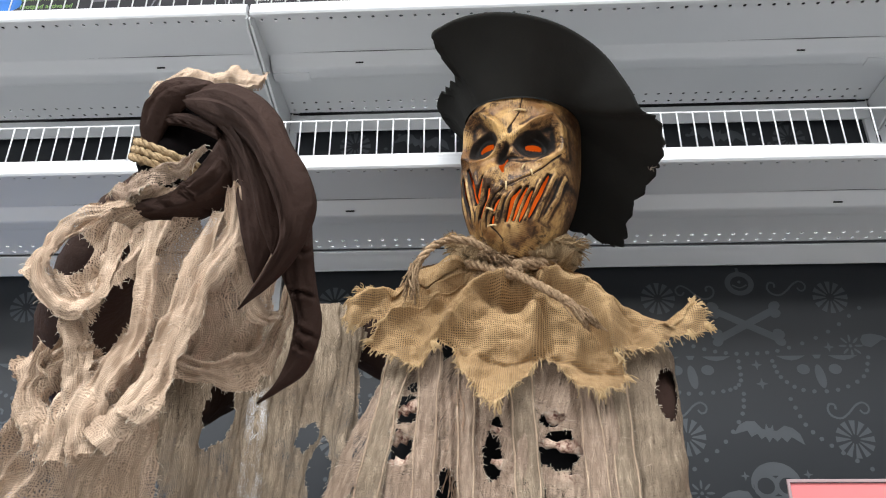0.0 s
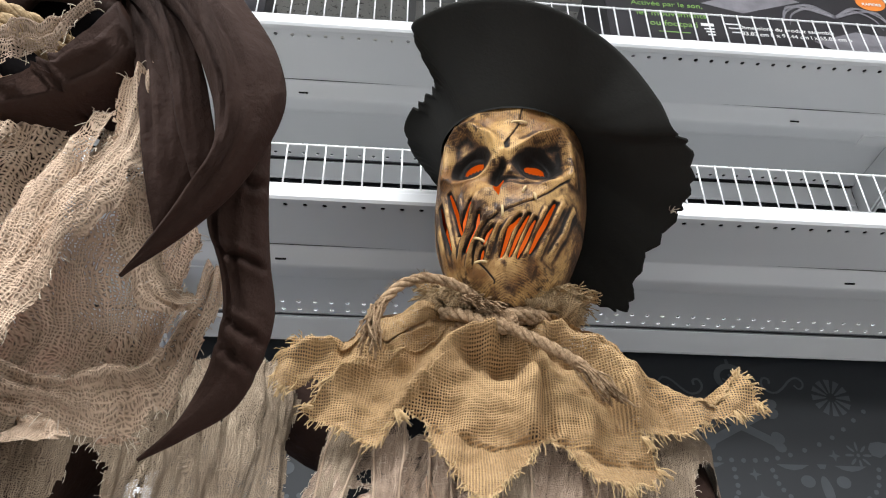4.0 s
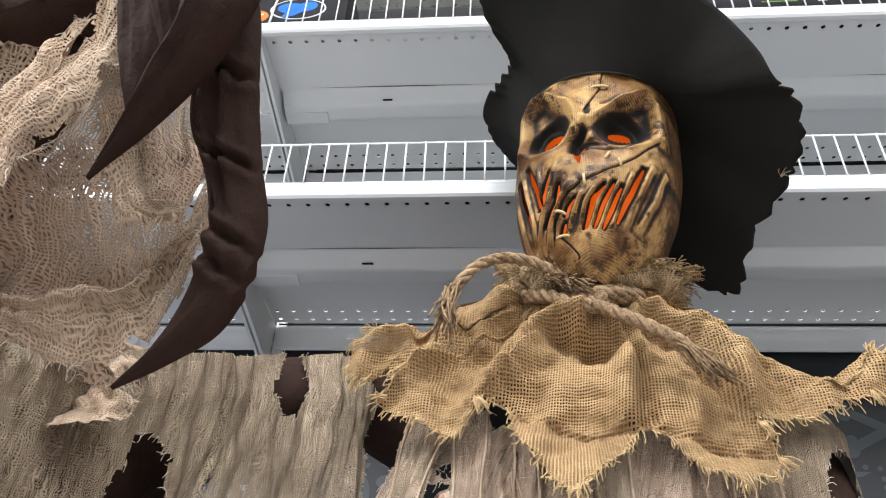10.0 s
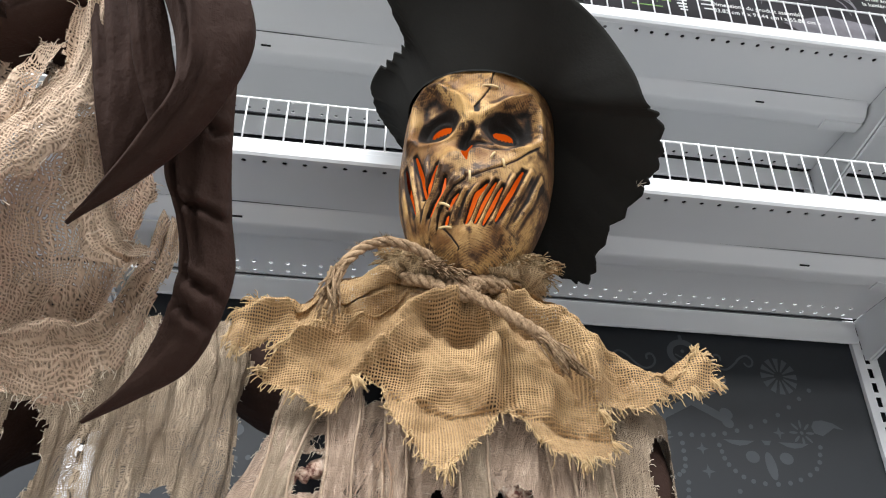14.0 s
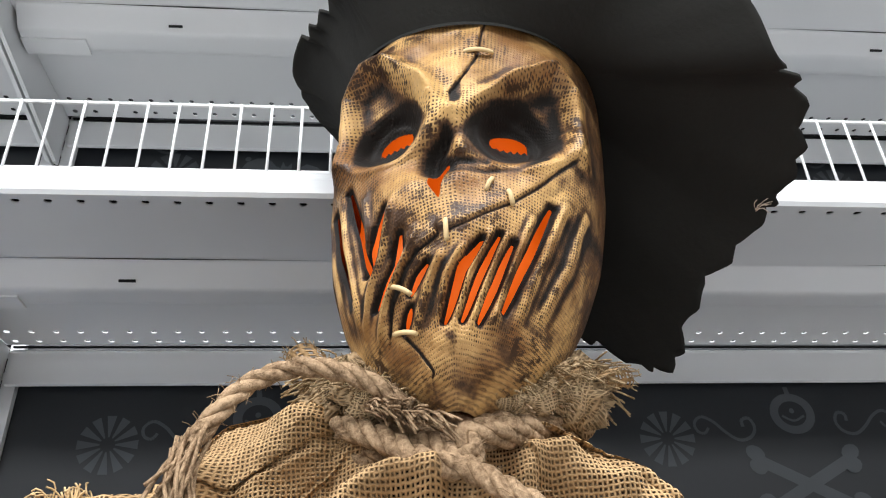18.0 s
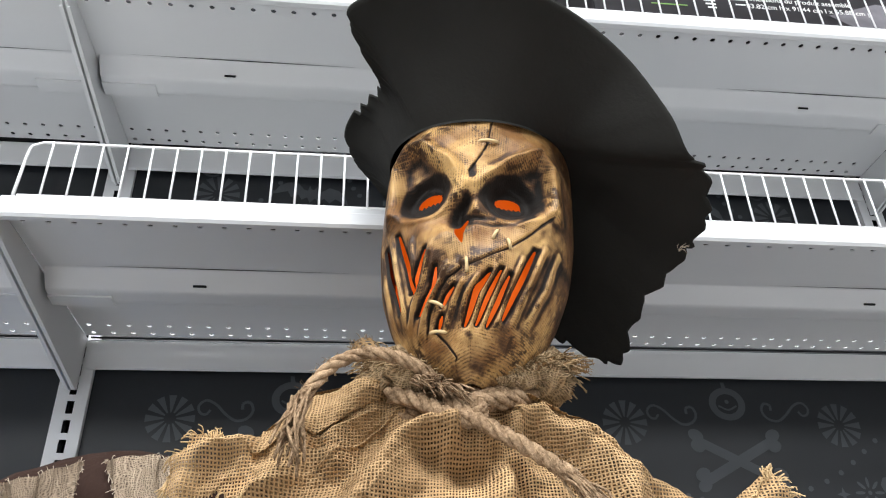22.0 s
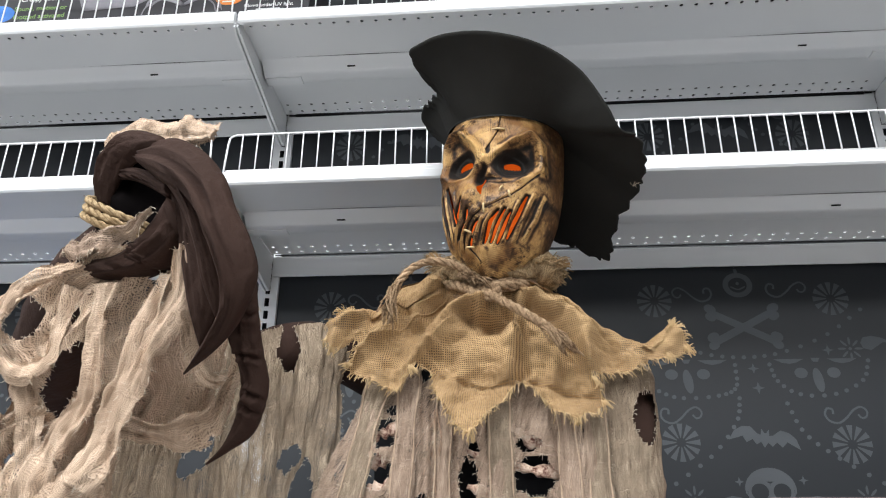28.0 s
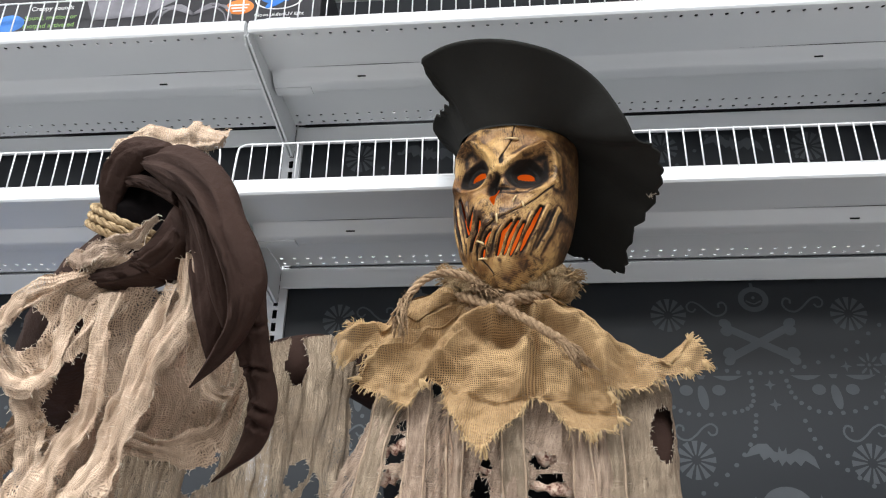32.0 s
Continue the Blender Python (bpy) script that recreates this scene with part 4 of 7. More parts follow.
def relief(x, z):
    """Height of the mask over its base, its dark paint with painted-in shade, and a distance that is below 0 where it
    is cut through.
    """
    h, wash_shade, cut = np.zeros_like(x), np.zeros_like(x), np.full_like(x, 9.0)
    for line, cx, cz, rx, rz in ((BROW_L, -0.0425, 0.0500, 0.0215, 0.0250), (BROW_R, 0.0345, 0.0395, 0.0245, 0.0235)):
        d, t = seg_dist(x, z, line)
        over = 1 / (1 + np.exp(np.clip(-(np.hypot((x - cx) / rx, (z - cz) / rz) - 0.98) * 9, -40, 40)))
        h += (0.0100 * bell(d, 0.0058) + 0.0020 * bell(d, 0.0028)) * np.clip(np.hypot(x + 0.003, z - 0.033) / 0.020, 0.35, 1)
        h += 0.0060 * over * bell(d, 0.019)
        h -= 0.0070 * (1 - over) * (1 - bell(d, 0.0070))
        wash_shade += (1 - over) * (0.40 + 0.40 * bell(d - 0.0085, 0.0032)) * (1 - bell(d, 0.0050)) + 0.30 * over * bell(d - 0.0085, 0.0022) - 1.1 * bell(d, 0.0056)
    for cx, cz, rx, rz, lean in ((-0.0400, 0.0352, 0.0222, 0.0205, -0.08), (0.0268, 0.0268, 0.0260, 0.0225, -0.03)):
        s = np.hypot((x - cx) / rx, (z - cz - lean * (x - cx)) / rz)
        k = 1 / (1 + np.exp(np.clip((s - 0.84) * 11, -40, 40)))
        h -= 0.0150 * k
        above = np.clip((z - cz + 0.004) / 0.012, 0, 1)
        outer = 1.10 - 0.04 * above
        wash_shade += 1.7 * np.clip((outer - s) / (outer - 0.74), 0, 1)
        h -= 0.0010 * np.clip((1.45 - s) / 0.5, 0, 1) * above
        h += 0.0018 * bell(s - 1.20, 0.10) * (z < cz + 0.006)
        h += 0.0016 * bell(s - 0.62, 0.08)
    for cx, cz, rx, rz in ((-0.0396, 0.0388, 0.0110, 0.0062), (0.0278, 0.0284, 0.0112, 0.0066)):
        jag = 0.0022 * np.abs(((x * 240) % 1.0) - 0.5) * 2
        top = (rz * np.sqrt(np.clip(1 - ((x - cx) / rx) ** 2, 0, 1))) + cz - z
        bot = z - (cz - rz * 0.55 + jag)
        inside = np.minimum(np.minimum(top, bot), (rx - np.abs(x - cx)) * 0.6)
        cut = np.minimum(cut, -inside)
    d, t = seg_dist(x, z, ((-0.0060, 0.019), (-0.0105, 0.012), (-0.0110, 0.005)))
    h -= 0.0125 * bell(d, 0.0050 + 0.0030 * t)
    wash_shade += 1.1 * bell(d, 0.0050 + 0.0022 * t)
    d, t = seg_dist(x, z, ((-0.0010, 0.048), (-0.0040, 0.026)))
    wash_shade += 0.75 * bell(d, 0.0032)
    d, t = seg_dist(x, z, ((-0.0040, 0.0060), (0.0150, 0.0035)))
    wash_shade += 0.8 * bell(d, 0.0030)
    h -= 0.003 * bell(d, 0.0028)
    d, t = seg_dist(x, z, ((-0.0050, 0.0060), (-0.0095, 0.000), (-0.0102, -0.009), (-0.0080, -0.0165)))
    cut = np.minimum(cut, d - 0.0038 * np.sin(math.pi * np.clip(0.1 + 0.87 * t, 0, 1)))
    wash_shade += 0.7 * bell(np.hypot((x + 0.010) / 0.007, (z - 0.008) / 0.007), 1.0)
    d, t = seg_dist(x, z, ((-0.0015, 0.001), (0.0152, -0.002), (0.0318, 0.000), (0.0449, 0.010)))
    wash_shade += 0.55 * bell(d, 0.0022)
    h -= 0.0016 * bell(d, 0.0020)
    h -= 0.0085 * bell(np.hypot((x + 0.003) / 0.011, (z - 0.036) / 0.016), 1.0)
    h += 0.006 * bell(np.hypot((x + 0.022) / 0.015, (z + 0.012) / 0.013), 1.0)
    h += 0.005 * bell(np.hypot((x - 0.052) / 0.018, (z - 0.000) / 0.014), 1.0)
    h += 0.004 * bell(np.hypot((x + 0.006) / 0.022, (z + 0.086) / 0.012), 1.0)
    # overlapping edges: a raised lip with one dark line beside it
    for line, amp, dark, turn in ((SEAM_TOP, 0.0013, 0.60, 1), (SEAM_CHEEK, 0.0013, 0.50, -1), (SEAM_MOUTH, 0.0028, 0.7, 1), (SEAM_CHIN, 0.0014, 0.8, 1)):
        d, t = seg_dist(x, z, line)
        p = sorted(line, key=lambda q: q[1])
        if turn > 0:
            side = np.sign(x - np.interp(z, [q[1] for q in p], [q[0] for q in p]))
        else:
            p = sorted(line)
            side = -np.sign(z - np.interp(x, [q[0] for q in p], [q[1] for q in p]))
        sd = d * side
        h += amp * bell(np.minimum(sd, 0), 0.0050) * (sd < 0.0004) - 0.0009 * bell(sd - 0.0011, 0.0008)
        wash_shade += dark * bell(sd - 0.0011, 0.0009) - 0.3 * bell(sd + 0.0015, 0.0015)
    for a, b, c, w in SLITS:
        d, t = seg_dist(x, z, (a, b, c))
        ww = 0.82 * w * np.sin(math.pi * (0.10 + 0.84 * t)) ** 0.7
        cut = np.minimum(cut, d - ww)
        g = np.maximum(0, d - ww)
        h -= 0.0050 * bell(g, 0.0017)
        wash_shade += 1.0 * bell(g, 0.0023)
    for line in CORDS:
        d, t = seg_dist(x, z, line)
        ends = np.clip(np.minimum(6 * (1.03 - t), 6 * (t + 0.06)), 0, 1)
        h += 0.0044 * bell(d, 0.0021) * ends
        wash_shade += (0.55 * bell(d - 0.0034, 0.0013) - 0.75 * bell(d, 0.0016)) * ends
    fold = np.sin(210 * (x - 0.65 * z) + 2.5 * wave_noise(x, z, 50, 1.0))
    side = np.clip((x - 0.030) / 0.02, 0, 1) * bell(z + 0.030, 0.045)
    h += 0.0015 * fold * side
    wash_shade += 0.30 * np.maximum(0, -fold) * side
    h += 0.0010 * wave_noise(x, z, 130, 2.0) + 0.0016 * wave_noise(x, z, 60, 5.0)
    wash_shade += 0.12 * np.maximum(0, wave_noise(x, z, 80, 3.0) - 0.10) + 0.10 * np.maximum(0, -wave_noise(x, z, 60, 5.0)) + 0.30 * bell(z + 0.108, 0.010)
    # both sides darkened in the colour for shade, the right far more
    wash_shade += 0.50 * np.clip((x - 0.042) / 0.03, 0, 1) + 0.15 * np.clip((-x - 0.055) / 0.03, 0, 1)
    h += 0.0012 * np.maximum(0, wave_noise(x, z, 190, 8.0) - 0.3) * (z > 0.045)
    wash_shade += 0.55 * np.maximum(0, wave_noise(x, z, 210, 9.0)) * np.clip((-0.066 - z) / 0.012, 0, 1)
    h += 0.0012 * wave_noise(x, z, 170, 9.5) * np.clip((-0.066 - z) / 0.012, 0, 1)
    return h, wash_shade, cut


def mask_xy(a, z, grow=0.0):
    w, d = eased(z, ZS, WS) + grow, eased(z, ZS, DS) + grow
    c = np.cos(a)
    return w * np.sign(np.sin(a)) * np.abs(np.sin(a)) ** 0.92, d * np.abs(c) ** 1.15 * np.where(c > 0, 1, -1.15)


def head_at(x, y, z):
    return HEAD + FX * float(x + LEAN * (z - Z0 - 0.01)) + FF * float(y) + Vector((0, 0, float(z)))


def build_figure():
    bm = bmesh.new()
    uvl = bm.loops.layers.uv.verify()
    wl = bm.verts.layers.float.new("wash_shade")
    na, nz = 460, 360
    s = np.linspace(-1, 1, na + 1)
    ang = math.pi * (0.46 * s + 0.54 * s**5)
    zz = np.linspace(ZS[0], ZS[-1], nz + 1)
    A, Z = np.meshgrid(ang, zz)
    X, Y = mask_xy(A, Z)
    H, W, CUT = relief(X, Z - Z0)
    front = np.clip((1.65 - np.abs(A)) * 4, 0, 1)
    # dark paint plus shade put into the colour of the hollows; ridges lightened
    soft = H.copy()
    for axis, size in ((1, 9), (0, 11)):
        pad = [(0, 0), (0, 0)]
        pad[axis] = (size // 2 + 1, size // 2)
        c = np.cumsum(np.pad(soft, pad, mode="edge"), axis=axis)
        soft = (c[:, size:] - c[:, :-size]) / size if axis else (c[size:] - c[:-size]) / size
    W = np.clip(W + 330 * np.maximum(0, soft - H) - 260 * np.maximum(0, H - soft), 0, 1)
    H = H * np.clip((1.50 - np.abs(A)) / 0.55, 0.12, 1) * front
    CUT = np.where(front > 0, CUT, 9.0)
    # draw the rims of the openings to their true outline
    gx = np.gradient(CUT, axis=1) / (np.gradient(X, axis=1) + 1e-7)
    gz = np.gradient(CUT, axis=0) / (zz[1] - zz[0])
    gl = np.hypot(gx, gz) + 1e-6
    near = (np.abs(CUT) < 0.0005) & (front > 0.9)
    MX = np.where(near, -CUT * gx / gl, 0.0).clip(-0.0006, 0.0006)
    MZ = np.where(near, -CUT * gz / gl, 0.0).clip(-0.0006, 0.0006)
    WU, WV = 0.0035 * wave_noise(X, Z - Z0, 38, 11.0), 0.0045 * wave_noise(X, Z - Z0, 34, 12.0) + 0.25 * np.abs(X)
    grid = []
    for j in range(nz + 1):
        row = []
        for i in range(na + 1):
            a = float(ang[i])
            nrm = FX * math.sin(a) * 0.35 + FF * max(0.35, math.cos(a))
            v = bm.verts.new(head_at(X[j, i] + MX[j, i], Y[j, i], zz[j] + MZ[j, i]) + nrm * float(H[j, i]))
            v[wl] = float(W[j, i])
            row.append(v)
        grid.append(row)
    gone = CUT < 0.00012
    for j in range(nz):
        for i in range(na):
            if int(gone[j, i]) + int(gone[j, i + 1]) + int(gone[j + 1, i]) + int(gone[j + 1, i + 1]) >= 3:
                continue
            f = bm.faces.new((grid[j][i], grid[j][i + 1], grid[j + 1][i + 1], grid[j + 1][i]))
            for lp, (q, r) in zip(f.loops, ((i, j), (i + 1, j), (i + 1, j + 1), (i, j + 1))):
                lp[uvl].uv = (ang[q] * 0.085 + WU[r, q], zz[r] + WV[r, q])
    bm.faces.new([grid[nz][i] for i in range(na)])
    # lit lining behind the openings
    rows = []
    for z in np.linspace(2.035, 2.20, 41):
        row = []
        for a in np.linspace(-1.35, 1.35, 41):
            x, y = mask_xy(np.array(a), np.array(z), -0.004)
            row.append(bm.verts.new(head_at(x * 0.92, y - 0.011 - 0.022 * float(bell(z - 2.163, 0.030)), z)))
        rows.append(row)
    for j in range(40):
        for i in range(40):
            bm.faces.new((rows[j][i], rows[j][i + 1], rows[j + 1][i + 1], rows[j + 1][i])).material_index = 1
    # stitches
    n0 = len(bm.faces)
    for (ax, az), (bx, bz) in (((0.0019, 0.0725), (0.0177, 0.0718)), ((-0.0042, -0.0283), (-0.0034, -0.0387)), ((0.0263, -0.0135), (0.0284, -0.0208)),
                               ((-0.0302, -0.0560), (-0.0205, -0.0616)), ((-0.0303, -0.0735), (-0.0180, -0.0765)), ((0.0153, -0.0130), (0.0185, -0.0064))):
        t = np.linspace(0, 1, 9)
        x, z = ax + (bx - ax) * t, az + (bz - az) * t + Z0
        sn = np.clip(x / eased(z, ZS, WS), -1, 1)
        a = np.arcsin(np.sign(sn) * np.abs(sn) ** (1 / 0.92))
        h = np.maximum(relief(x, z - Z0)[0], 0.0005)
        y = eased(z, ZS, DS) * np.cos(a) ** 1.15 + h.max() * 0.8 + 0.0022 * np.sin(math.pi * t) ** 0.6 - 0.0006
        tube(bm, [head_at(x[k], y[k], z[k]) for k in range(9)], 0.0013, 7)
    bm.faces.ensure_lookup_table()
    for f in bm.faces[n0:]:
        f.material_index = 2
    # neck, shoulders and dark dressed frame down to the floor
    n1 = len(bm.faces)
    secs = ((2.04, 0.034, 0.030, 0.092, 1.0), (1.99, 0.040, 0.036, 0.09, 1.01), (1.955, 0.10, 0.050, 0.09, 1.04), (1.90, 0.165, 0.058, 0.09, 1.06), (1.80, 0.165, 0.06, 0.085, 1.065),
            (1.60, 0.15, 0.06, 0.08, 1.065), (1.3, 0.13, 0.06, 0.08, 1.065), (0.9, 0.12, 0.06, 0.08, 1.065), (0.03, 0.12, 0.08, 0.08, 1.06), (0.0, 0.2, 0.16, 0.08, 1.06))
    rings = [[bm.verts.new((cx + rx * math.cos(2 * math.pi * k / 40), cy + ry * math.sin(2 * math.pi * k / 40), z)) for k in range(40)] for z, rx, ry, cx, cy in secs]
    for r0, r1 in zip(rings, rings[1:]):
        for k in range(40):
            bm.faces.new((r0[k], r1[k], r1[(k + 1) % 40], r0[(k + 1) % 40]))
    bm.faces.new(rings[-1])
    bm.faces.ensure_lookup_table()
    for f in bm.faces[n1:]:
        f.material_index = 3
    # brown cloth arms
    n2 = len(bm.faces)
    tube(bm, catmull([(-0.06, 1.085, 1.925), (-0.13, 1.068, 1.962), (-0.20, 1.044, 1.962), (-0.265, 1.022, 1.925), (-0.315, 0.965, 1.882), (-0.350, 0.905, 1.850), (-0.375, 0.82, 1.845), (-0.350, 0.73, 1.865), (-0.290, 0.645, 1.900), (-0.232, 0.60, 1.925)], 50), [0.039 + 0.028 * math.exp(-(((k - 26) / 9) ** 2)) - 0.0006 * max(0, k - 38) for k in range(50)], 16, 1.0, 0.1, 2.0, freq=25)
    tube(bm, catmull([(0.2, 1.05, 1.915), (0.250, 1.03, 1.895), (0.256, 1.0, 1.84), (0.248, 0.99, 1.70), (0.24, 0.975, 1.45)], 30), 0.030, 16, 1.0, 0.1, 5.0, freq=25)
    bm.faces.ensure_lookup_table()
    for f in bm.faces[n2:]:
        f.material_index = 4
    bmesh.ops.recalc_face_normals(bm, faces=bm.faces[n2:])
    return whole("scarecrow_figure", bm, [M_MASK, M_GLOW, M_STITCH, M_SHIRT, M_BROWN], "scarecrow prop with a stitched tan mask glowing orange through slits", "scarecrow prop", smooth=True)


build_figure()

# ---- hat ----
RIM = [(-0.019, 0.846, 2.308), (-0.004, 0.824, 2.304), (0.028, 0.805, 2.302), (0.077, 0.788, 2.292), (0.12, 0.787, 2.281), (0.163, 0.803, 2.270), (0.203, 0.819, 2.245), (0.231, 0.828, 2.201),
       (0.247, 0.843, 2.176), (0.275, 0.866, 2.180), (0.288, 0.912, 2.160), (0.282, 0.965, 2.148), (0.260, 1.018, 2.122), (0.249, 1.068, 2.096),
       (0.202, 1.085, 2.122), (0.150, 1.10, 2.155), (0.09, 1.11, 2.215), (0.04, 1.10, 2.28), (0.008, 1.074, 2.305), (-0.010, 1.045, 2.308), (-0.020, 1.006, 2.308), (-0.010, 0.965, 2.306), (0.009, 0.93, 2.306), (0.008, 0.90, 2.290), (-0.008, 0.868, 2.292)]


def build_hat():
    hat = thing("felt_hat", (0.094, 0.96, 2.26), "charcoal felt hat with a wide floppy brim and torn jagged edge", "hat")
    n, m = 420, 26
    rim = loop_spline(RIM, n)
    c = Vector((0.103, 0.966, 0))
    bm = bmesh.new()
    rows = []
    rnd = random.Random(5)
    teeth = []
    k = 0
    while k < n:
        w = rnd.randint(4, 11)
        teeth.append((k, w, rnd.uniform(0.4, 1.0)))
        k += w
    tear = [0.0] * n
    for k0, w, dpt in teeth:
        for i in range(w):
            if k0 + i < n:
                tear[k0 + i] = dpt * abs(i / w - 0.35) / 0.65
    inner = []
    for i in range(n):
        p = Vector(rim[i])
        d = p - c
        ang = math.atan2(d.y, d.x)
        # head line: a tilted oval round the crown
        q = Vector((c.x + 0.078 * math.cos(ang), c.y + (0.097 if math.sin(ang) < 0 else 0.084) * math.sin(ang), 0))
        q.z = 2.244 - 0.006 * math.cos(ang) + (-0.022 if math.sin(ang) < 0 else -0.036) * abs(math.sin(ang))
        inner.append(q)
        s = i / n
        jag = 0.0
        if 0.33 < s < 0.80 or s > 0.84:
            jag = 0.012 * tear[i] + 0.004 * abs(noise.noise(Vector((s * 60, 1, 2))))
        row = []
        out = (p - q)
        for j in range(m + 1):
            t = j / m
            e = p - out.normalized() * jag
            r = q.lerp(e, t)
            r.z += 0.010 * math.sin(math.pi * t) * (0.4 - math.cos(ang)) + 0.004 * noise.noise(r * 9) * t
            row.append(r)
        rows.append(row)
    for dz, flip in ((0.0, False), (0.0028, True)):
        vs = [[bm.verts.new(p + Vector((0, 0, dz))) for p in row] for row in rows]
        for i in range(n):
            for j in range(m):
                q = (vs[i][j], vs[(i + 1) % n][j], vs[(i + 1) % n][j + 1], vs[i][j + 1])
                bm.faces.new(q[::-1] if flip else q)
        if not flip:
            low = vs
        else:
            for i in range(n):
                bm.faces.new((low[i][m], low[(i + 1) % n][m], vs[(i + 1) % n][m], vs[i][m]))
    bmesh.ops.recalc_face_normals(bm, faces=bm.faces)
    part("brim", bm, M_FELT, hat)
    bm = bmesh.new()
    rings = []
    for k in range(17):
        t = k / 16
        ring = []
        for i in range(0, n, 7):
            q = inner[i]
            f = (1 - 0.25 * t) if k < 13 else (1 - 0.25 * t) * math.cos((k - 12) / 4 * math.pi / 2 * 0.98)
            hgt = 0.105 * (t if k < 13 else 0.8125 + 0.12 * math.sin((k - 12) / 4 * math.pi / 2))
            ring.append(bm.verts.new((c.x + (q.x - c.x) * f * 1.02, c.y + (q.y - c.y) * f * 1.02, q.z - 0.002 + hgt)))
        rings.append(ring)
    for a, b in zip(rings, rings[1:]):
        for i in range(len(a)):
            bm.faces.new((a[i], a[(i + 1) % len(a)], b[(i + 1) % len(a)], b[i]))
    bm.faces.new(rings[-1])
    part("crown", bm, M_FELT, hat)
    bm = bmesh.new()
    fray(bm, (0.273, 0.945, 2.153), (0.5, -0.5, 0.4), 0.012, 8, 0.9, 0.00022, 4)
    part("loose_thread", bm, M_GAUZE_THREAD, hat, "pale loose threads on the torn edge")


build_hat()

# ---- burlap cape ----
NECK = Vector((0.088, 1.000, 2.038))
SHOULDER_LEFT = ((0.021, 0.985, 2.049), (-0.038, 1.000, 2.036), (-0.070, 0.990, 2.005), (-0.084, 0.985, 1.993))
ROLLED_TIP = ((-0.103, 1.996), (-0.121, 1.990), (-0.132, 1.972), (-0.135, 1.950), (-0.116, 1.939), (-0.111, 1.957), (-0.086, 1.949))
HEM = ((-0.075, 1.942), (-0.101, 1.913), (-0.079, 1.897), (-0.034, 1.880), (-0.013, 1.912), (0.006, 1.903), (0.011, 1.877), (0.037, 1.834), (0.057, 1.819), (0.076, 1.846), (0.107, 1.883),
       (0.116, 1.891), (0.144, 1.867), (0.152, 1.854), (0.178, 1.839), (0.218, 1.862), (0.201, 1.900), (0.248, 1.900))
POINTED_TIP = ((0.272, 1.913), (0.295, 1.917), (0.322, 1.925), (0.312, 1.947), (0.303, 1.962), (0.286, 1.934), (0.272, 1.929))
SHOULDER_RIGHT = ((0.251, 0.965, 1.948), (0.213, 0.990, 1.975), (0.186, 0.995, 2.001), (0.131, 0.985, 2.030))
CREASE = ((0.000, 1.909), (0.032, 1.890), (0.074, 1.882), (0.109, 1.887))
CREASE_SMALL = ((0.114, 1.893), (0.142, 1.882), (0.169, 1.874), (0.195, 1.870), (0.218, 1.864))
FOLDS_FRONT = (  # line across and up, height towards the aisle, breadth
    (((0.064, 1.988), (0.046, 1.995), (0.029, 1.984), (0.021, 1.964), (0.005, 1.945), (-0.005, 1.930)), 0.019, 0.0105),
    (((0.010, 1.998), (-0.001, 1.972), (-0.016, 1.952)), -0.013, 0.015),
    (((0.048, 1.978), (0.060, 1.966), (0.089, 1.967), (0.107, 1.973)), -0.015, 0.0085),
    (((0.102, 1.964), (0.105, 1.930), (0.103, 1.896)), 0.009, 0.012),
    (((0.118, 1.966), (0.119, 1.926), (0.116, 1.898)), -0.009, 0.006),
    (((0.140, 1.925), (0.150, 1.900)), 0.006, 0.016),
    (((0.126, 2.011), (0.174, 1.986), (0.200, 1.952), (0.199, 1.912)), 0.017, 0.012),
    (((0.139, 1.992), (0.163, 1.965), (0.182, 1.940), (0.189, 1.910)), -0.016, 0.010),
    (((0.094, 2.020), (0.104, 1.985)), 0.010, 0.006),
    (((0.104, 2.015), (0.113, 1.985)), -0.010, 0.005),
)
FOLDS_SIDE = (
    (((0.114, 2.016), (0.126, 1.985), (0.132, 1.950)), 0.010, 0.007),
    (((0.068, 2.001), (0.068, 1.982)), 0.010, 0.008),
    (((-0.046, 2.010), (-0.055, 1.970), (-0.071, 1.942), (-0.088, 1.918)), 0.012, 0.009),
    (((-0.030, 2.005), (-0.038, 1.965), (-0.045, 1.935)), -0.008, 0.012),
    (((0.030, 1.935), (0.060, 1.925), (0.095, 1.935)), 0.005, 0.016),
    (((-0.030, 1.902), (-0.010, 1.930)), 0.006, 0.010),
    (((0.213, 1.955), (0.240, 1.935), (0.262, 1.920)), 0.006, 0.012),
    (((0.222, 1.938), (0.230, 1.912)), -0.008, 0.009),
    (((-0.080, 1.982), (-0.105, 1.982), (-0.121, 1.965), (-0.124, 1.950)), 0.016, 0.011),
    (((0.275, 1.921), (0.300, 1.932), (0.309, 1.950)), 0.006, 0.009),
)


def along(pts, n):
    """n places evenly along straight lines through pts, corners slightly rounded."""
    p = np.array(pts, float)
    d = np.concatenate(([0.0], np.cumsum(np.linalg.norm(np.diff(p, axis=0), axis=1))))
    at = np.linspace(0, d[-1], n)
    q = np.stack([np.interp(at, d, p[:, k]) for k in range(p.shape[1])], axis=1)
    q[1:-1] = 0.5 * q[1:-1] + 0.25 * (q[:-2] + q[2:])
    return q


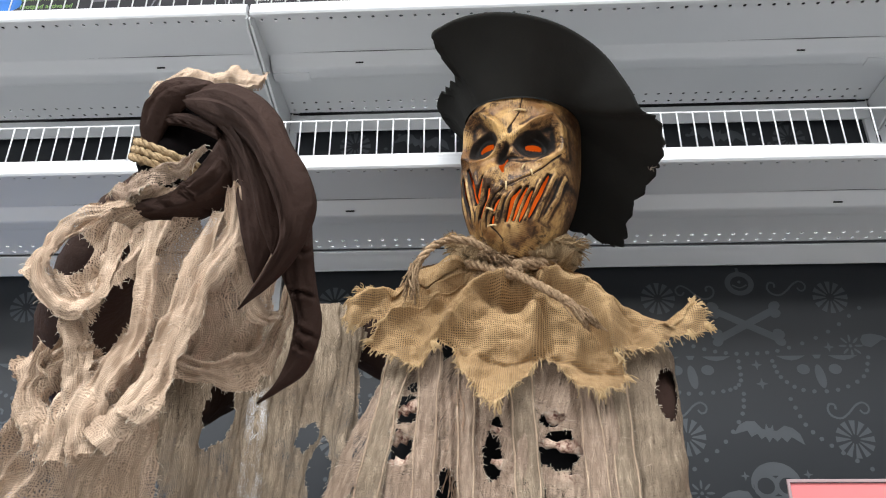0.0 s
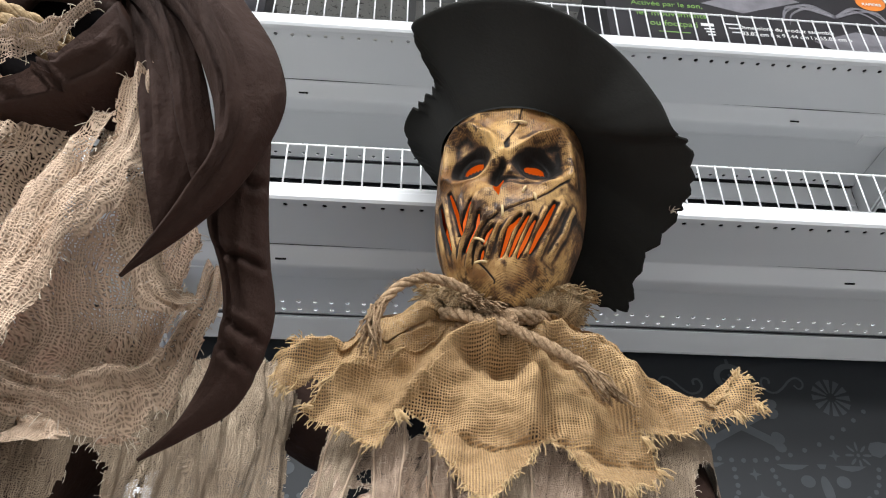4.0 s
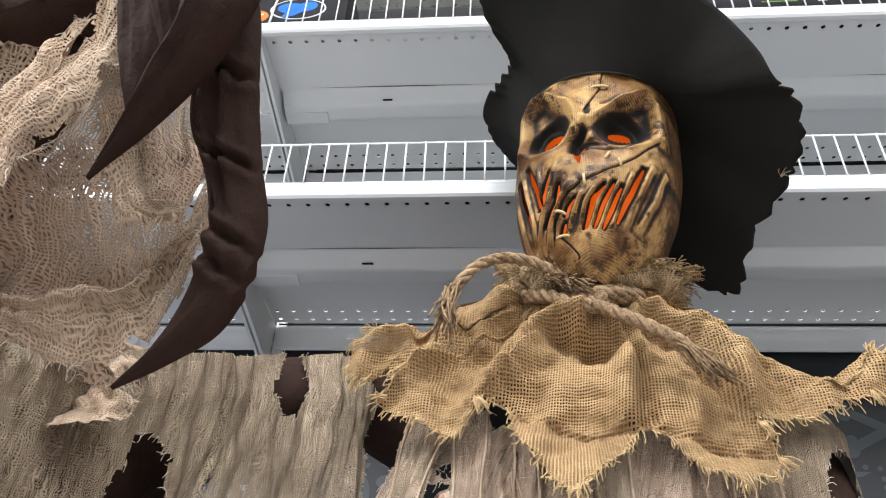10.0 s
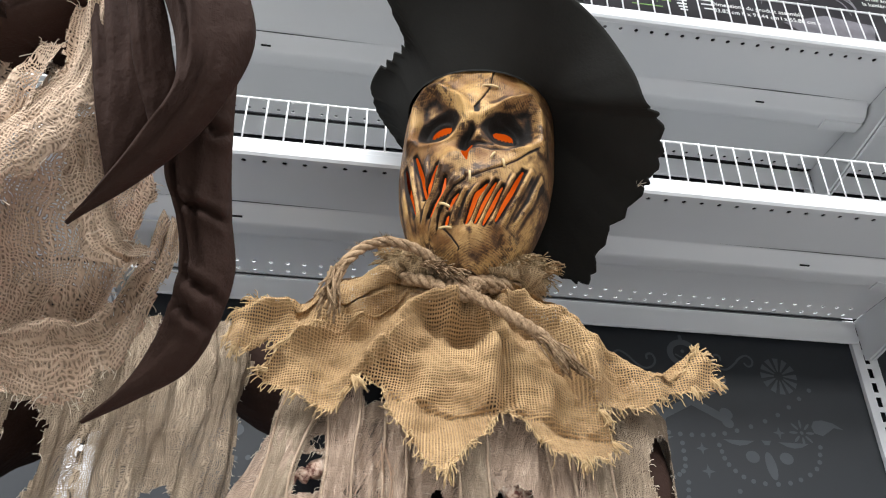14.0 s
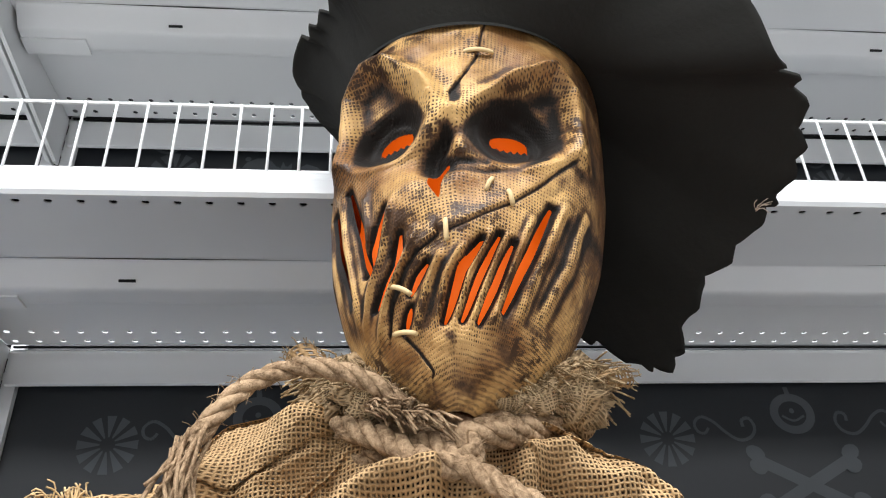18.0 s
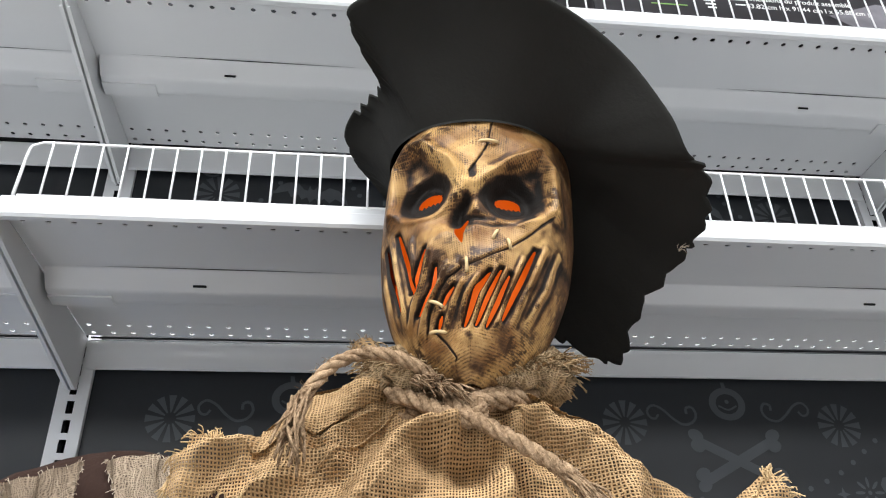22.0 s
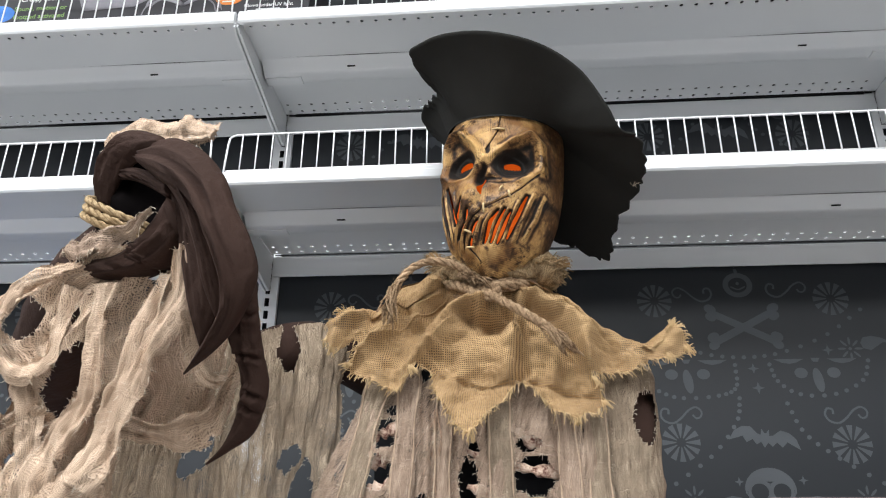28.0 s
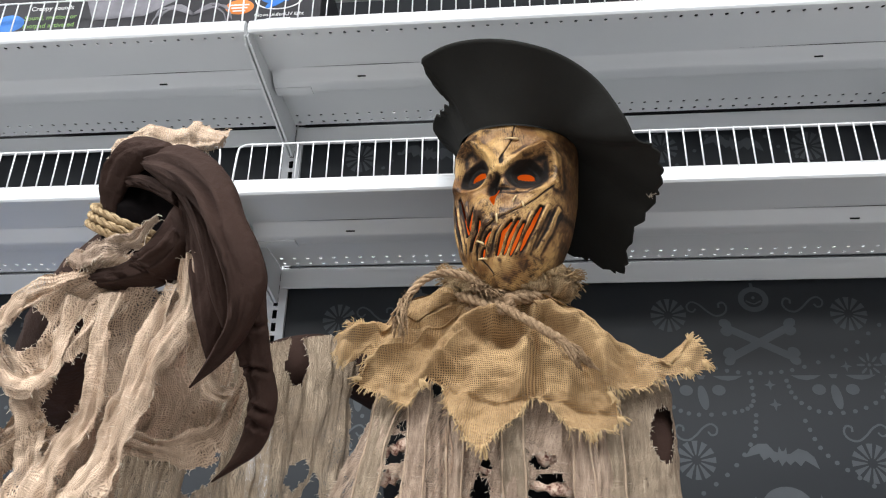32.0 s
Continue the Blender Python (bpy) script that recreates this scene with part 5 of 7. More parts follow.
def build_cape():
    cape = thing("burlap_cape", (0.09, 0.97, 1.95), "tan burlap cape with a frayed pointed hem, gathered at the neck", "cape")
    n, m = 620, 96
    edge = along([*SHOULDER_LEFT, *[(x, 0.974, z) for x, z in ROLLED_TIP], *[(x, 0.944, z) for x, z in HEM], *[(x, 0.944, z) for x, z in POINTED_TIP], *SHOULDER_RIGHT], n)
    rag = random.Random(9)
    torn = np.array([(0.0014 * rag.uniform(-1, 1) + 0.0022 * noise.noise(Vector((i * 0.13, 0, 0))), 0.0, 0.0014 * rag.uniform(-1, 1) + 0.0026 * noise.noise(Vector((0, i * 0.15, 0)))) for i in range(n)])
    a = 0.5 * np.linspace(0, 1, n) + 0.5 * np.clip((edge[:, 0] + 0.11) / 0.38, 0, 1)
    neck = np.stack([0.036 + 0.100 * a, 0.984 - 0.032 * np.sin(math.pi * a), 2.047 - 0.014 * a - 0.030 * np.sin(math.pi * a)], axis=1)
    t = np.linspace(0, 1, m + 1)[None, :, None]
    P = neck[:, None, :] * (1 - t) + edge[:, None, :] * t
    # the two tips are reached round a bend, not straight from the neck
    for tip, bend, reach in ((POINTED_TIP, (0.246, 0.950, 1.922), 0.020), (ROLLED_TIP, (-0.074, 0.980, 1.976), 0.030)):
        lo, hi = sorted((bend[0], tip[2][0]))
        share = np.clip((edge[:, 0] - lo) / reach if tip is POINTED_TIP else (hi - edge[:, 0]) / 0.012 * (edge[:, 1] > 0.958), 0, 1)[:, None, None]
        k = 0.72
        two = np.where(t < k, neck[:, None, :] + (np.array(bend) - neck[:, None, :]) * t / k, np.array(bend) + (edge[:, None, :] - np.array(bend)) * (t - k) / (1 - k))
        P = P * (1 - share) + two * share
    P = P + torn[:, None, :] * t ** 24
    X, Y, Z = P[..., 0], P[..., 1].copy(), P[..., 2]
    T = t[..., 0] * np.ones_like(X)
    # the shoulders round off backwards, the front hangs nearly flat
    Y -= 0.020 * np.sin(math.pi * np.clip(T, 0, 1)) * np.clip((edge[:, 1] - 0.95) / 0.04, 0, 1)[:, None]
    wx, wz = 0.006 * wave_noise(X, Z, 60, 1.3), 0.006 * wave_noise(X, Z, 55, 4.1)
    push = np.zeros_like(X)
    for line, amp, wide in (*FOLDS_FRONT, *FOLDS_SIDE):
        d, s = seg_dist(X + wx, Z + wz, line)
        ends = np.clip(np.minimum(s + 0.4, 1.4 - s) * 2, 0, 1)
        push += amp * bell(d, wide) * ends
    push += 0.0050 * wave_noise(X * 1.3, Z * 0.6, 75, 2.2) + 0.0022 * wave_noise(X, Z, 150, 6.0) + 0.0008 * wave_noise(X, Z, 420, 7.0)
    pull = 0.0040 * np.sin(X * 240 + 2.0 * wave_noise(X, Z, 40, 3.0)) * np.clip(1 - T * 3.2, 0, 1)
    push = (1.35 * push + pull) * np.clip(T * 9, 0, 1)
    # two corners of the hem kick out below a crease
    kick = np.zeros_like(X)
    for line, slope in ((CREASE, 0.80), (CREASE_SMALL, 0.50)):
        lx, lz = [p[0] for p in line], [p[1] for p in line]
        inside = np.clip(np.minimum(X - lx[0] + 0.006, lx[-1] + 0.006 - X) / 0.008, 0, 1)
        below = np.interp(X, lx, lz) - Z
        kick += inside * (slope * np.maximum(0, below) - 0.0045 * bell(below, 0.004))
    Y = Y - push - kick
    Z = Z + 0.25 * push
    bm = bmesh.new()
    lay = bm.loops.layers.uv.verify()
    U = X + 0.10 * push + 0.0035 * wave_noise(X, Z, 22, 2.0) + 0.10 * (Z - 1.95) * np.clip((X - 0.115) * 60, -1, 1)
    V = Z - 0.50 * (kick) + 0.0035 * wave_noise(X, Z, 20, 5.0) + 0.10 * (X - 0.115) * np.clip((X - 0.115) * 60, -1, 1)
    vs = [[bm.verts.new((float(X[i, j]), float(Y[i, j]), float(Z[i, j]))) for j in range(m + 1)] for i in range(n)]
    for i in range(n - 1):
        for j in range(m):
            f = bm.faces.new((vs[i][j], vs[i][j + 1], vs[i + 1][j + 1], vs[i + 1][j]))
            for lp, (q, r) in zip(f.loops, ((i, j), (i, j + 1), (i + 1, j + 1), (i + 1, j))):
                lp[lay].uv = (float(U[q, r]), float(V[q, r]))
    fr = bmesh.new()
    ragged = lambda p: p.z < 1.999 and (p.x < -0.086 or p.x > 0.276 or (p.z < 1.945 and p.y < 0.955))
    rim_threads(bm, fr, 0.75, 0.0085, 0.00058, 11, pick=ragged, droop=0.25)
    rim_threads(bm, fr, 0.35, 0.0110, 0.00048, 12, pick=ragged, droop=0.45)
    for tip, d, cnt in (((0.303, 0.940, 1.960), (0.1, -0.1, 1), 22), ((0.318, 0.940, 1.928), (0.7, -0.1, -0.6), 20), ((0.295, 0.940, 1.918), (0.3, -0.1, -1), 16), ((-0.105, 0.970, 1.994), (-0.1, 0, 1), 22), ((-0.126, 0.970, 1.945), (-0.2, -0.1, -1), 22),
                        ((-0.098, 0.942, 1.914), (-1, -0.1, 0.2), 18), ((-0.016, 0.930, 1.905), (0.6, -0.4, -0.7), 22), ((0.057, 0.892, 1.820), (0, -0.1, -1), 20), ((0.205, 0.938, 1.890), (0.6, -0.3, -0.7), 24), ((0.215, 0.938, 1.862), (0.8, -0.1, -0.4), 16), ((0.178, 0.925, 1.842), (0.1, -0.1, -1), 16)):
        fray(fr, Vector(tip) - 0.004 * Vector(d), d, 0.012, cnt, 0.32, 0.00055, cnt, 0.25)
    part("cloth", bm, M_BURLAP, cape)
    part("fringe", fr, M_BURLAP_EDGE, cape, "frayed pale burlap threads", kind="stuff")
    # the back of the cape, over the shoulders
    top = sorted([(x, z) for x, y, z in (*SHOULDER_LEFT, *SHOULDER_RIGHT)])

    def back_at(u, v):
        x = -0.082 + 0.330 * u
        z0 = float(np.interp(x, [p[0] for p in top], [p[1] for p in top]))
        p = Vector((x, 0.992 + 0.125 * math.sin(v * math.pi / 2) ** 0.8, z0 - 0.13 * v ** 1.6))
        p.y += 0.006 * math.sin(u * 26 + 2 * noise.noise(Vector((u * 3, v, 1)))) * v
        return p
    part("back_cloth", sheet(back_at, 80, 30, None, 0.33, 0.2), M_BURLAP, cape)
    # gathered ruff above the rope
    bm = bmesh.new()
    lay = bm.loops.layers.uv.verify()
    n, m = 200, 16
    rows = []
    for i in range(n):
        a = 2 * math.pi * i / n
        deg = math.degrees(a)
        right = math.exp(-(((((deg - 338 + 180) % 360) - 180) / 40) ** 2))
        left = math.exp(-(((deg - 200) / 34) ** 2))
        back = max(0, math.sin(a)) ** 2
        wav = math.sin(a * 13 + 2 * noise.noise(Vector((math.cos(a) * 3, math.sin(a) * 3, 8)))) * 0.0045 + 0.006 * noise.noise(Vector((math.cos(a) * 5, math.sin(a) * 5, 0)))
        row = []
        for j in range(m + 1):
            t = j / m
            r = 0.056 + (0.006 + 0.034 * right + 0.030 * left + 0.02 * back) * t + wav * 1.6 * t
            up = (0.010 + 0.044 * right + 0.034 * left + 0.03 * back) * t - 0.022 * right * t ** 3
            up += 0.008 * t * noise.noise(Vector((math.cos(a) * 7, math.sin(a) * 7, 3))) + 0.003 * t * math.sin(a * 23)
            row.append(bm.verts.new(NECK + Vector((r * math.cos(a), r * math.sin(a) * 0.95, up - 0.016))))
        rows.append(row)
    for i in range(n):
        for j in range(m):
            f = bm.faces.new((rows[i][j], rows[(i + 1) % n][j], rows[(i + 1) % n][j + 1], rows[i][j + 1]))
            for lp, (q, r) in zip(f.loops, ((i, j), (i + 1, j), (i + 1, j + 1), (i, j + 1))):
                lp[lay].uv = (q / n * 0.36, r / m * 0.06)
    fr = bmesh.new()
    for k in range(3):
        rim_threads(bm, fr, 0.8, 0.005, 0.00034, 21 + k, pick=lambda p: p.z > 2.022 and (p.xy - NECK.xy).length > 0.05, droop=0.2)
    # crumpled frayed gather between chin and rope
    gb, gf = bmesh.new(), bmesh.new()
    line, rad = [], []
    for k in range(150):
        a = 2 * math.pi * k / 150
        deg = math.degrees(a)
        right = math.exp(-(((((deg - 338 + 180) % 360) - 180) / 34) ** 2))
        left = math.exp(-(((deg - 205) / 30) ** 2))
        line.append((NECK.x + (0.060 + 0.012 * right + 0.010 * left) * math.cos(a), NECK.y + 0.058 * math.sin(a), NECK.z - 0.006 + 0.016 * right + 0.014 * left + 0.004 * noise.noise(Vector((math.cos(a) * 6, math.sin(a) * 6, 2)))))
        rad.append(0.0070 + 0.0120 * right + 0.0115 * left)
        if k % 2 == 0:
            p = Vector(line[-1])
            out = Vector((math.cos(a), math.sin(a), 0.5))
            fray(gf, p + out.normalized() * rad[-1] * 0.7, out, 0.011 + 0.012 * max(right, left), 10, 0.8, 0.00055, 300 + k, 0.35)
    tube(gb, line, rad, 18, 1.0, 0.55, 3.0, uv=True, freq=150)
    part("neck_gather", gb, M_JUTE, cape, "crumpled grey-brown frayed gather under the chin")
    part("gather_fuzz", gf, M_ROPE_PALE, cape, "fuzzy jute fibres", kind="stuff")
    part("neck_ruff", bm, M_BURLAP, cape, "gathered burlap ruff under the chin")
    part("ruff_fringe", fr, M_ROPE_PALE, cape, "fuzzy burlap threads", kind="stuff")


build_cape()

# ---- rope round the neck ----


def ring_pts(c, rx, ry, tilt, n=13, a0=0.0, a1=2 * math.pi):
    return [(c[0] + rx * math.cos(a), c[1] + ry * math.sin(a), c[2] + tilt[0] * math.cos(a) + tilt[1] * math.sin(a)) for a in [a0 + (a1 - a0) * k / (n - 1) for k in range(n)]]


rp = thing("neck_rope", (0.088, 0.94, 2.02), "brown jute rope knotted twice round the neck, ends frayed", "rope")
bm = rope_into(bmesh.new(), ring_pts((0.086, 1.000, 2.030), 0.060, 0.056, (0.004, 0.010)), 0.0062, fuzz=300, seed=4)
part("coil", bm, M_ROPE, rp)
bm = rope_into(bmesh.new(), ring_pts((0.086, 1.000, 2.020), 0.060, 0.056, (0.006, 0.008)), 0.0062, fuzz=300, seed=5)
part("coil", bm, M_ROPE, rp)
bm = rope_into(bmesh.new(), [(0.024, 0.962, 2.026), (0.046, 0.945, 2.014), (0.062, 0.938, 2.002), (0.079, 0.934, 1.997), (0.090, 0.936, 2.003), (0.087, 0.938, 2.013), (0.107, 0.944, 2.017), (0.140, 0.966, 2.026)], 0.0066, fuzz=220, seed=6)
part("knot", bm, M_ROPE, rp)
bm = rope_into(bmesh.new(), [(0.066, 0.944, 2.014), (0.082, 0.934, 1.999), (0.103, 0.926, 1.984), (0.123, 0.921, 1.970), (0.143, 0.919, 1.956), (0.150, 0.919, 1.951)], 0.0058, fuzz=180, seed=7)
fz = bmesh.new()
for k in range(4):
    fray(fz, (0.142 + 0.005 * k, 0.918, 1.957 - 0.004 * k), (0.72, -0.02, -0.70), 0.036, 11, 0.26, 0.0011, 31 + k, 0.22)
ob = part("tail", bm, M_ROPE, rp)
part("frayed_end", fz, M_ROPE, ob, "unravelled jute strands", kind="stuff")
bm = rope_into(bmesh.new(), [(0.060, 0.938, 2.026), (0.045, 0.934, 2.036), (0.026, 0.930, 2.043), (0.004, 0.927, 2.044), (-0.018, 0.924, 2.034), (-0.031, 0.923, 2.019), (-0.041, 0.923, 2.005)], 0.0050, fuzz=180, seed=8)
fz = bmesh.new()
for k in range(4):
    fray(fz, (-0.036 - 0.003 * k, 0.922, 2.012 - 0.004 * k), (-0.42 + 0.16 * k, -0.02, -0.85), 0.036, 10, 0.22, 0.0011, 41 + k, 0.2)
ob = part("tail", bm, M_ROPE, rp)
part("frayed_end", fz, M_ROPE, ob, "unravelled jute strands", kind="stuff")

fz = bmesh.new()
for k in range(5):
    fray(fz, (0.040 + 0.007 * k, 0.938 - 0.001 * k, 2.028 - 0.002 * k), (0.4, -0.5, -0.1), 0.016, 12, 0.5, 0.0007, 61 + k, 0.3)
    fray(fz, (0.112 + 0.007 * k, 0.946 + 0.005 * k, 2.030 + 0.002 * k), (0.5, -0.4, 0.3), 0.014, 10, 0.6, 0.0006, 71 + k, 0.3)
part("frayed_end", fz, M_ROPE, rp, "unravelled jute strands tucked under the coil", kind="stuff")

# ---- gauze robe ----


def gauze_fold(u, v, f, amp, seed):
    return amp * (math.sin(u * f + 2.5 * noise.noise(Vector((u * 3, v * 1.2, seed)))) + 0.6 * noise.noise(Vector((u * f * 0.6, v * 2.5, seed + 3))))


def crumple(p, amp, f=30.0, seed=0.0):
    q = Vector((p.x, p.y, p.z * 0.38)) * f + Vector((seed, 0, 0))
    sharp = 0.38 - abs(noise.noise(q * 1.6 + Vector((0, 3, seed)))) - 0.6 * abs(noise.noise(q * 3.4 + Vector((5, 0, seed))))
    return amp * (0.8 * noise.noise(q) + 0.4 * noise.noise(q * 2.1) + 0.3 * noise.noise(q * 4.7) + 1.1 * sharp)


robe = thing("gauze_robe", (0.07, 0.99, 1.7), "tattered grey-tan gauze robe with torn holes, hanging from the shoulders", "robe")
ROBE_HOLES = (  # across, up, half width, half height
    (-0.038, 1.862, 0.011, 0.006), (-0.050, 1.833, 0.016, 0.018), (-0.060, 1.786, 0.020, 0.019), (0.052, 1.772, 0.010, 0.026), (0.057, 1.810, 0.006, 0.008), (0.015, 1.829, 0.005, 0.010),
    (0.122, 1.818, 0.014, 0.010), (0.129, 1.780, 0.026, 0.023), (0.00, 1.735, 0.012, 0.02), (-0.10, 1.72, 0.014, 0.03), (0.10, 1.72, 0.016, 0.02))


def robe_pt(u, v):
    z = 1.945 - 0.50 * v
    left = float(np.interp(z, (1.40, 1.743, 1.915, 1.95), (-0.26, -0.152, -0.070, -0.055)))
    right = float(np.interp(z, (1.40, 1.743, 1.915, 1.95), (0.20, 0.213, 0.236, 0.23)))
    x = left + (right - left) * u
    y = 0.974 - 0.085 * v + 0.6 * (x - 0.07) ** 2
    pleat = math.sin(x * 118 + 14 * (1.9 - z) * (x - 0.07) * 4 + 1.6 * noise.noise(Vector((x * 9, z * 2, 1))))
    p = Vector((x + 0.004 * noise.noise(Vector((x * 30, z * 12, 5))), y, z))
    p.y += 0.0040 * pleat + 0.0035 * noise.noise(Vector((x * 160, z * 9, 2))) + crumple(p, 0.004, 34, 1)
    return p


def robe_cut(u, v):
    z = 1.945 - 0.50 * v
    p = robe_pt(u, v)
    out = min(u - 0.012 - 0.02 * abs(noise.noise(Vector((v * 30, 0, 0)))), 1 - u - 0.01)
    out = min(out, 1.900 - z + 0.5 * max(0.0, p.x - 0.15) + 0.006 * noise.noise(Vector((p.x * 60, 0, 0))))
    for cx, cz, rx, rz in ROBE_HOLES:
        out = min(out, ell(p.x, z, cx, cz, rx, rz, 0.35, 60))
    return out


bm = sheet(robe_pt, 200, 190, robe_cut, 0.40, 0.50)
fr = bmesh.new()
rim_threads(bm, fr, 0.35, 0.005, 0.00024, 51)
part("cloth", bm, M_GAUZE_GREY, robe)
part("fringe", fr, M_GAUZE_THREAD, robe, "wispy torn gauze threads", kind="stuff")
for k, (x0, z0, x1, z1, w, mat) in enumerate(((-0.060, 1.915, -0.128, 1.55, 0.020, 0), (-0.022, 1.915, -0.035, 1.55, 0.017, 1), (0.022, 1.91, 0.020, 1.55, 0.013, 1), (0.088, 1.91, 0.095, 1.55, 0.019, 0), (0.168, 1.91, 0.175, 1.55, 0.016, 1), (0.205, 1.91, 0.205, 1.55, 0.018, 0))):
    def place(u, v, x0=x0, x1=x1, z0=z0, z1=z1, w=w, k=k):
        x = x0 + (x1 - x0) * v + (u * 2 - 1) * w * (1 + 0.25 * noise.noise(Vector((v * 7, k, 0))))
        p = Vector((x, 0.962 - 0.060 * v + 0.6 * (x - 0.07) ** 2 + 0.006 * (u * 2 - 1) ** 2, z0 + (z1 - z0) * v))
        p.y += crumple(p, 0.0045, 40, k * 3.0) + gauze_fold(u, v, 5, 0.003, k)
        return p
    bm = sheet(place, 30, 110, lambda u, v, k=k: min(u, 1 - u) - 0.04 - 0.10 * abs(noise.noise(Vector((u * 2, v * 26, k * 2.0)))), 2 * w, 0.36)
    fr = bmesh.new()
    rim_threads(bm, fr, 0.25, 0.004, 0.00022, 60 + k)
    ob = part("strip", bm, M_GAUZE_GREY if mat else M_GAUZE_DARK, robe)
    part("fringe", fr, M_GAUZE_THREAD, ob, "", kind="stuff")
    for e, u in ((0, 0.14), (1, 0.84)):
        line = [place(u + 0.05 * noise.noise(Vector((q / 9, e, k))), q / 59) + Vector((0, -0.0012, 0)) for q in range(60)]
        rb = tube(bmesh.new(), line, [0.0011 + 0.0007 * noise.noise(Vector((q / 4, e * 5, k))) for q in range(60)], 7, 0.6, 0.3, k + e, uv=True, freq=150)
        part("rolled_edge", rb, M_GAUZE, ob, "paler rolled gauze edge")

fz = bmesh.new()
for k in range(26):
    fray(fz, (0.012 + 0.010 * math.sin(k * 1.9), 0.966, 1.862 - 0.0052 * k), (0.25 * math.sin(k * 2.3), -0.5, -1.0), 0.030, 6, 0.35, 0.00045, 90 + k, 0.4)
part("fluff", fz, M_FLUFF, robe, "pinkish-brown teased fibres down the front", kind="stuff")
# pale rib print showing between the strips
ribs = thing("rib_print", (0.07, 1.0, 1.8), "pale pinkish rib and bone shapes on the black shirt", "bone print")
for k, (x0, x1, z) in enumerate(((-0.085, -0.02, 1.842), (-0.10, -0.02, 1.806), (-0.11, -0.03, 1.768), (0.100, 0.165, 1.828), (0.045, 0.172, 1.798), (0.05, 0.17, 1.756))):
    s = 1 if x0 < 0 else -1
    bm = bmesh.new()
    pts = [(x0 + (x1 - x0) * t, 0.985 - 0.17 * (1.945 - z) + 0.6 * (x0 + (x1 - x0) * t - 0.07) ** 2, z + s * 0.026 * (t - 0.5) - 0.006 * math.sin(math.pi * t)) for t in (0, 0.25, 0.5, 0.75, 1)]
    tube(bm, catmull(pts, 24), [(0.0074 + 0.0022 * math.sin(i * 0.5 + k) + 0.0016 * math.sin(i * 1.9 + 2 * k)) * (0.35 + 0.65 * math.sin(math.pi * (0.06 + 0.88 * i / 23)) ** 0.5) for i in range(24)], 12, 0.45, 0.6, k, freq=150)
    part("rib", bm, M_PRINT_BONE, ribs)
bm = bmesh.new()
tube(bm, catmull([(0.03, 0.985, 1.89), (0.028, 0.98, 1.80), (0.03, 0.98, 1.70)], 30), [0.010 + 0.003 * math.sin(i * 1.3) for i in range(30)], 10, 0.6, 0.3, 3, freq=80)
part("breastbone", bm, M_PRINT_BONE, ribs)

# ---- hanging sleeve ----
slv = thing("gauze_sleeve", (0.265, 1.0, 1.8), "grey-tan gauze sleeve with a torn oval hole over a brown arm", "sleeve")


def sleeve_pt(u, v):
    a = -math.pi * 0.5 + (u - 0.5) * 2 * math.pi * 0.94
    r = 0.036 + 0.004 * v
    cx, cy = 0.248 - 0.004 * math.sin(v * 3), 0.998 - 0.02 * v
    z = 1.935 - 0.52 * v
    taper = min(1, 0.35 + v * 8)
    p = Vector((cx + r * math.cos(a) * taper, cy + r * math.sin(a) * taper, z + 0.012 * math.cos(a)))
    d = Vector((math.cos(a), math.sin(a), 0))
    return p + d * (crumple(p, 0.004, 32, 4) + 0.0022 * math.sin(v * 70 + 4 * u + 3 * noise.noise(Vector((u * 5, v * 6, 1)))) * min(1, max(0, v * 3 - 0.5)))


bm = sheet(sleeve_pt, 100, 120, lambda u, v: min(ell(u, v, 0.60, 0.175, 0.085, 0.060, 0.15, 20), ell(u, v, 0.3, 0.55, 0.05, 0.05, 0.3, 20)), 0.24, 0.52)
fr = bmesh.new()
rim_threads(bm, fr, 0.4, 0.006, 0.00025, 33)
part("cloth", bm, M_GAUZE_DARK, slv)
part("fringe", fr, M_GAUZE_THREAD, slv, "wispy torn gauze threads", kind="stuff")

# ---- gauze over the outstretched arm ----
drp = thing("arm_drape", (-0.2, 0.93, 1.9), "grey-tan gauze hanging from the outstretched arm, torn with dark holes", "drape")
ARM_TOP = [(-0.075, 1.035, 1.975), (-0.125, 1.02, 1.993), (-0.163, 1.012, 1.995), (-0.20, 0.99, 1.984), (-0.235, 0.945, 1.958), (-0.258, 0.895, 1.933), (-0.285, 0.845, 1.910), (-0.315, 0.79, 1.905), (-0.33, 0.74, 1.90)]
ARM = catmull(ARM_TOP, 201)


def drape_pt(u, v):
    p = Vector(ARM[min(200, int(u * 200))])
    z = p.z - 0.004 - 0.46 * v
    out = Vector((0.9, -0.42, 0)).normalized()
    fall = Vector((p.x, p.y, z))
    ple = 0.0060 * noise.noise(Vector((u * 22, v * 2.2, 1))) + 0.0022 * noise.noise(Vector((u * 70, v * 5, 9)))
    q = p + out * (0.010 * min(1, v * 12) + ple + crumple(fall, 0.006, 22, 3) + 0.002 * noise.noise(Vector((u * 150, v * 6, 3))))
    q.x -= 0.02 * v
    q.z = z + 0.004 * noise.noise(Vector((u * 30, 0, 1)))
    return q


def drape_cut(u, v):
    g = [ell(u, v, 0.350, 0.068, 0.046, 0.070, 0.14, 25), ell(u, v, 0.64, 0.245, 0.050, 0.090, 0.4, 22), ell(u, v, 0.31, 0.39, 0.035, 0.03, 0.4, 22), ell(u, v, 0.25, 0.50, 0.035, 0.10, 0.3, 20), ell(u, v, 0.80, 0.40, 0.03, 0.05, 0.4, 20)]
    g.append(u - 0.115 - 0.02 * noise.noise(Vector((v * 14, 1, 0))))
    return min(g)


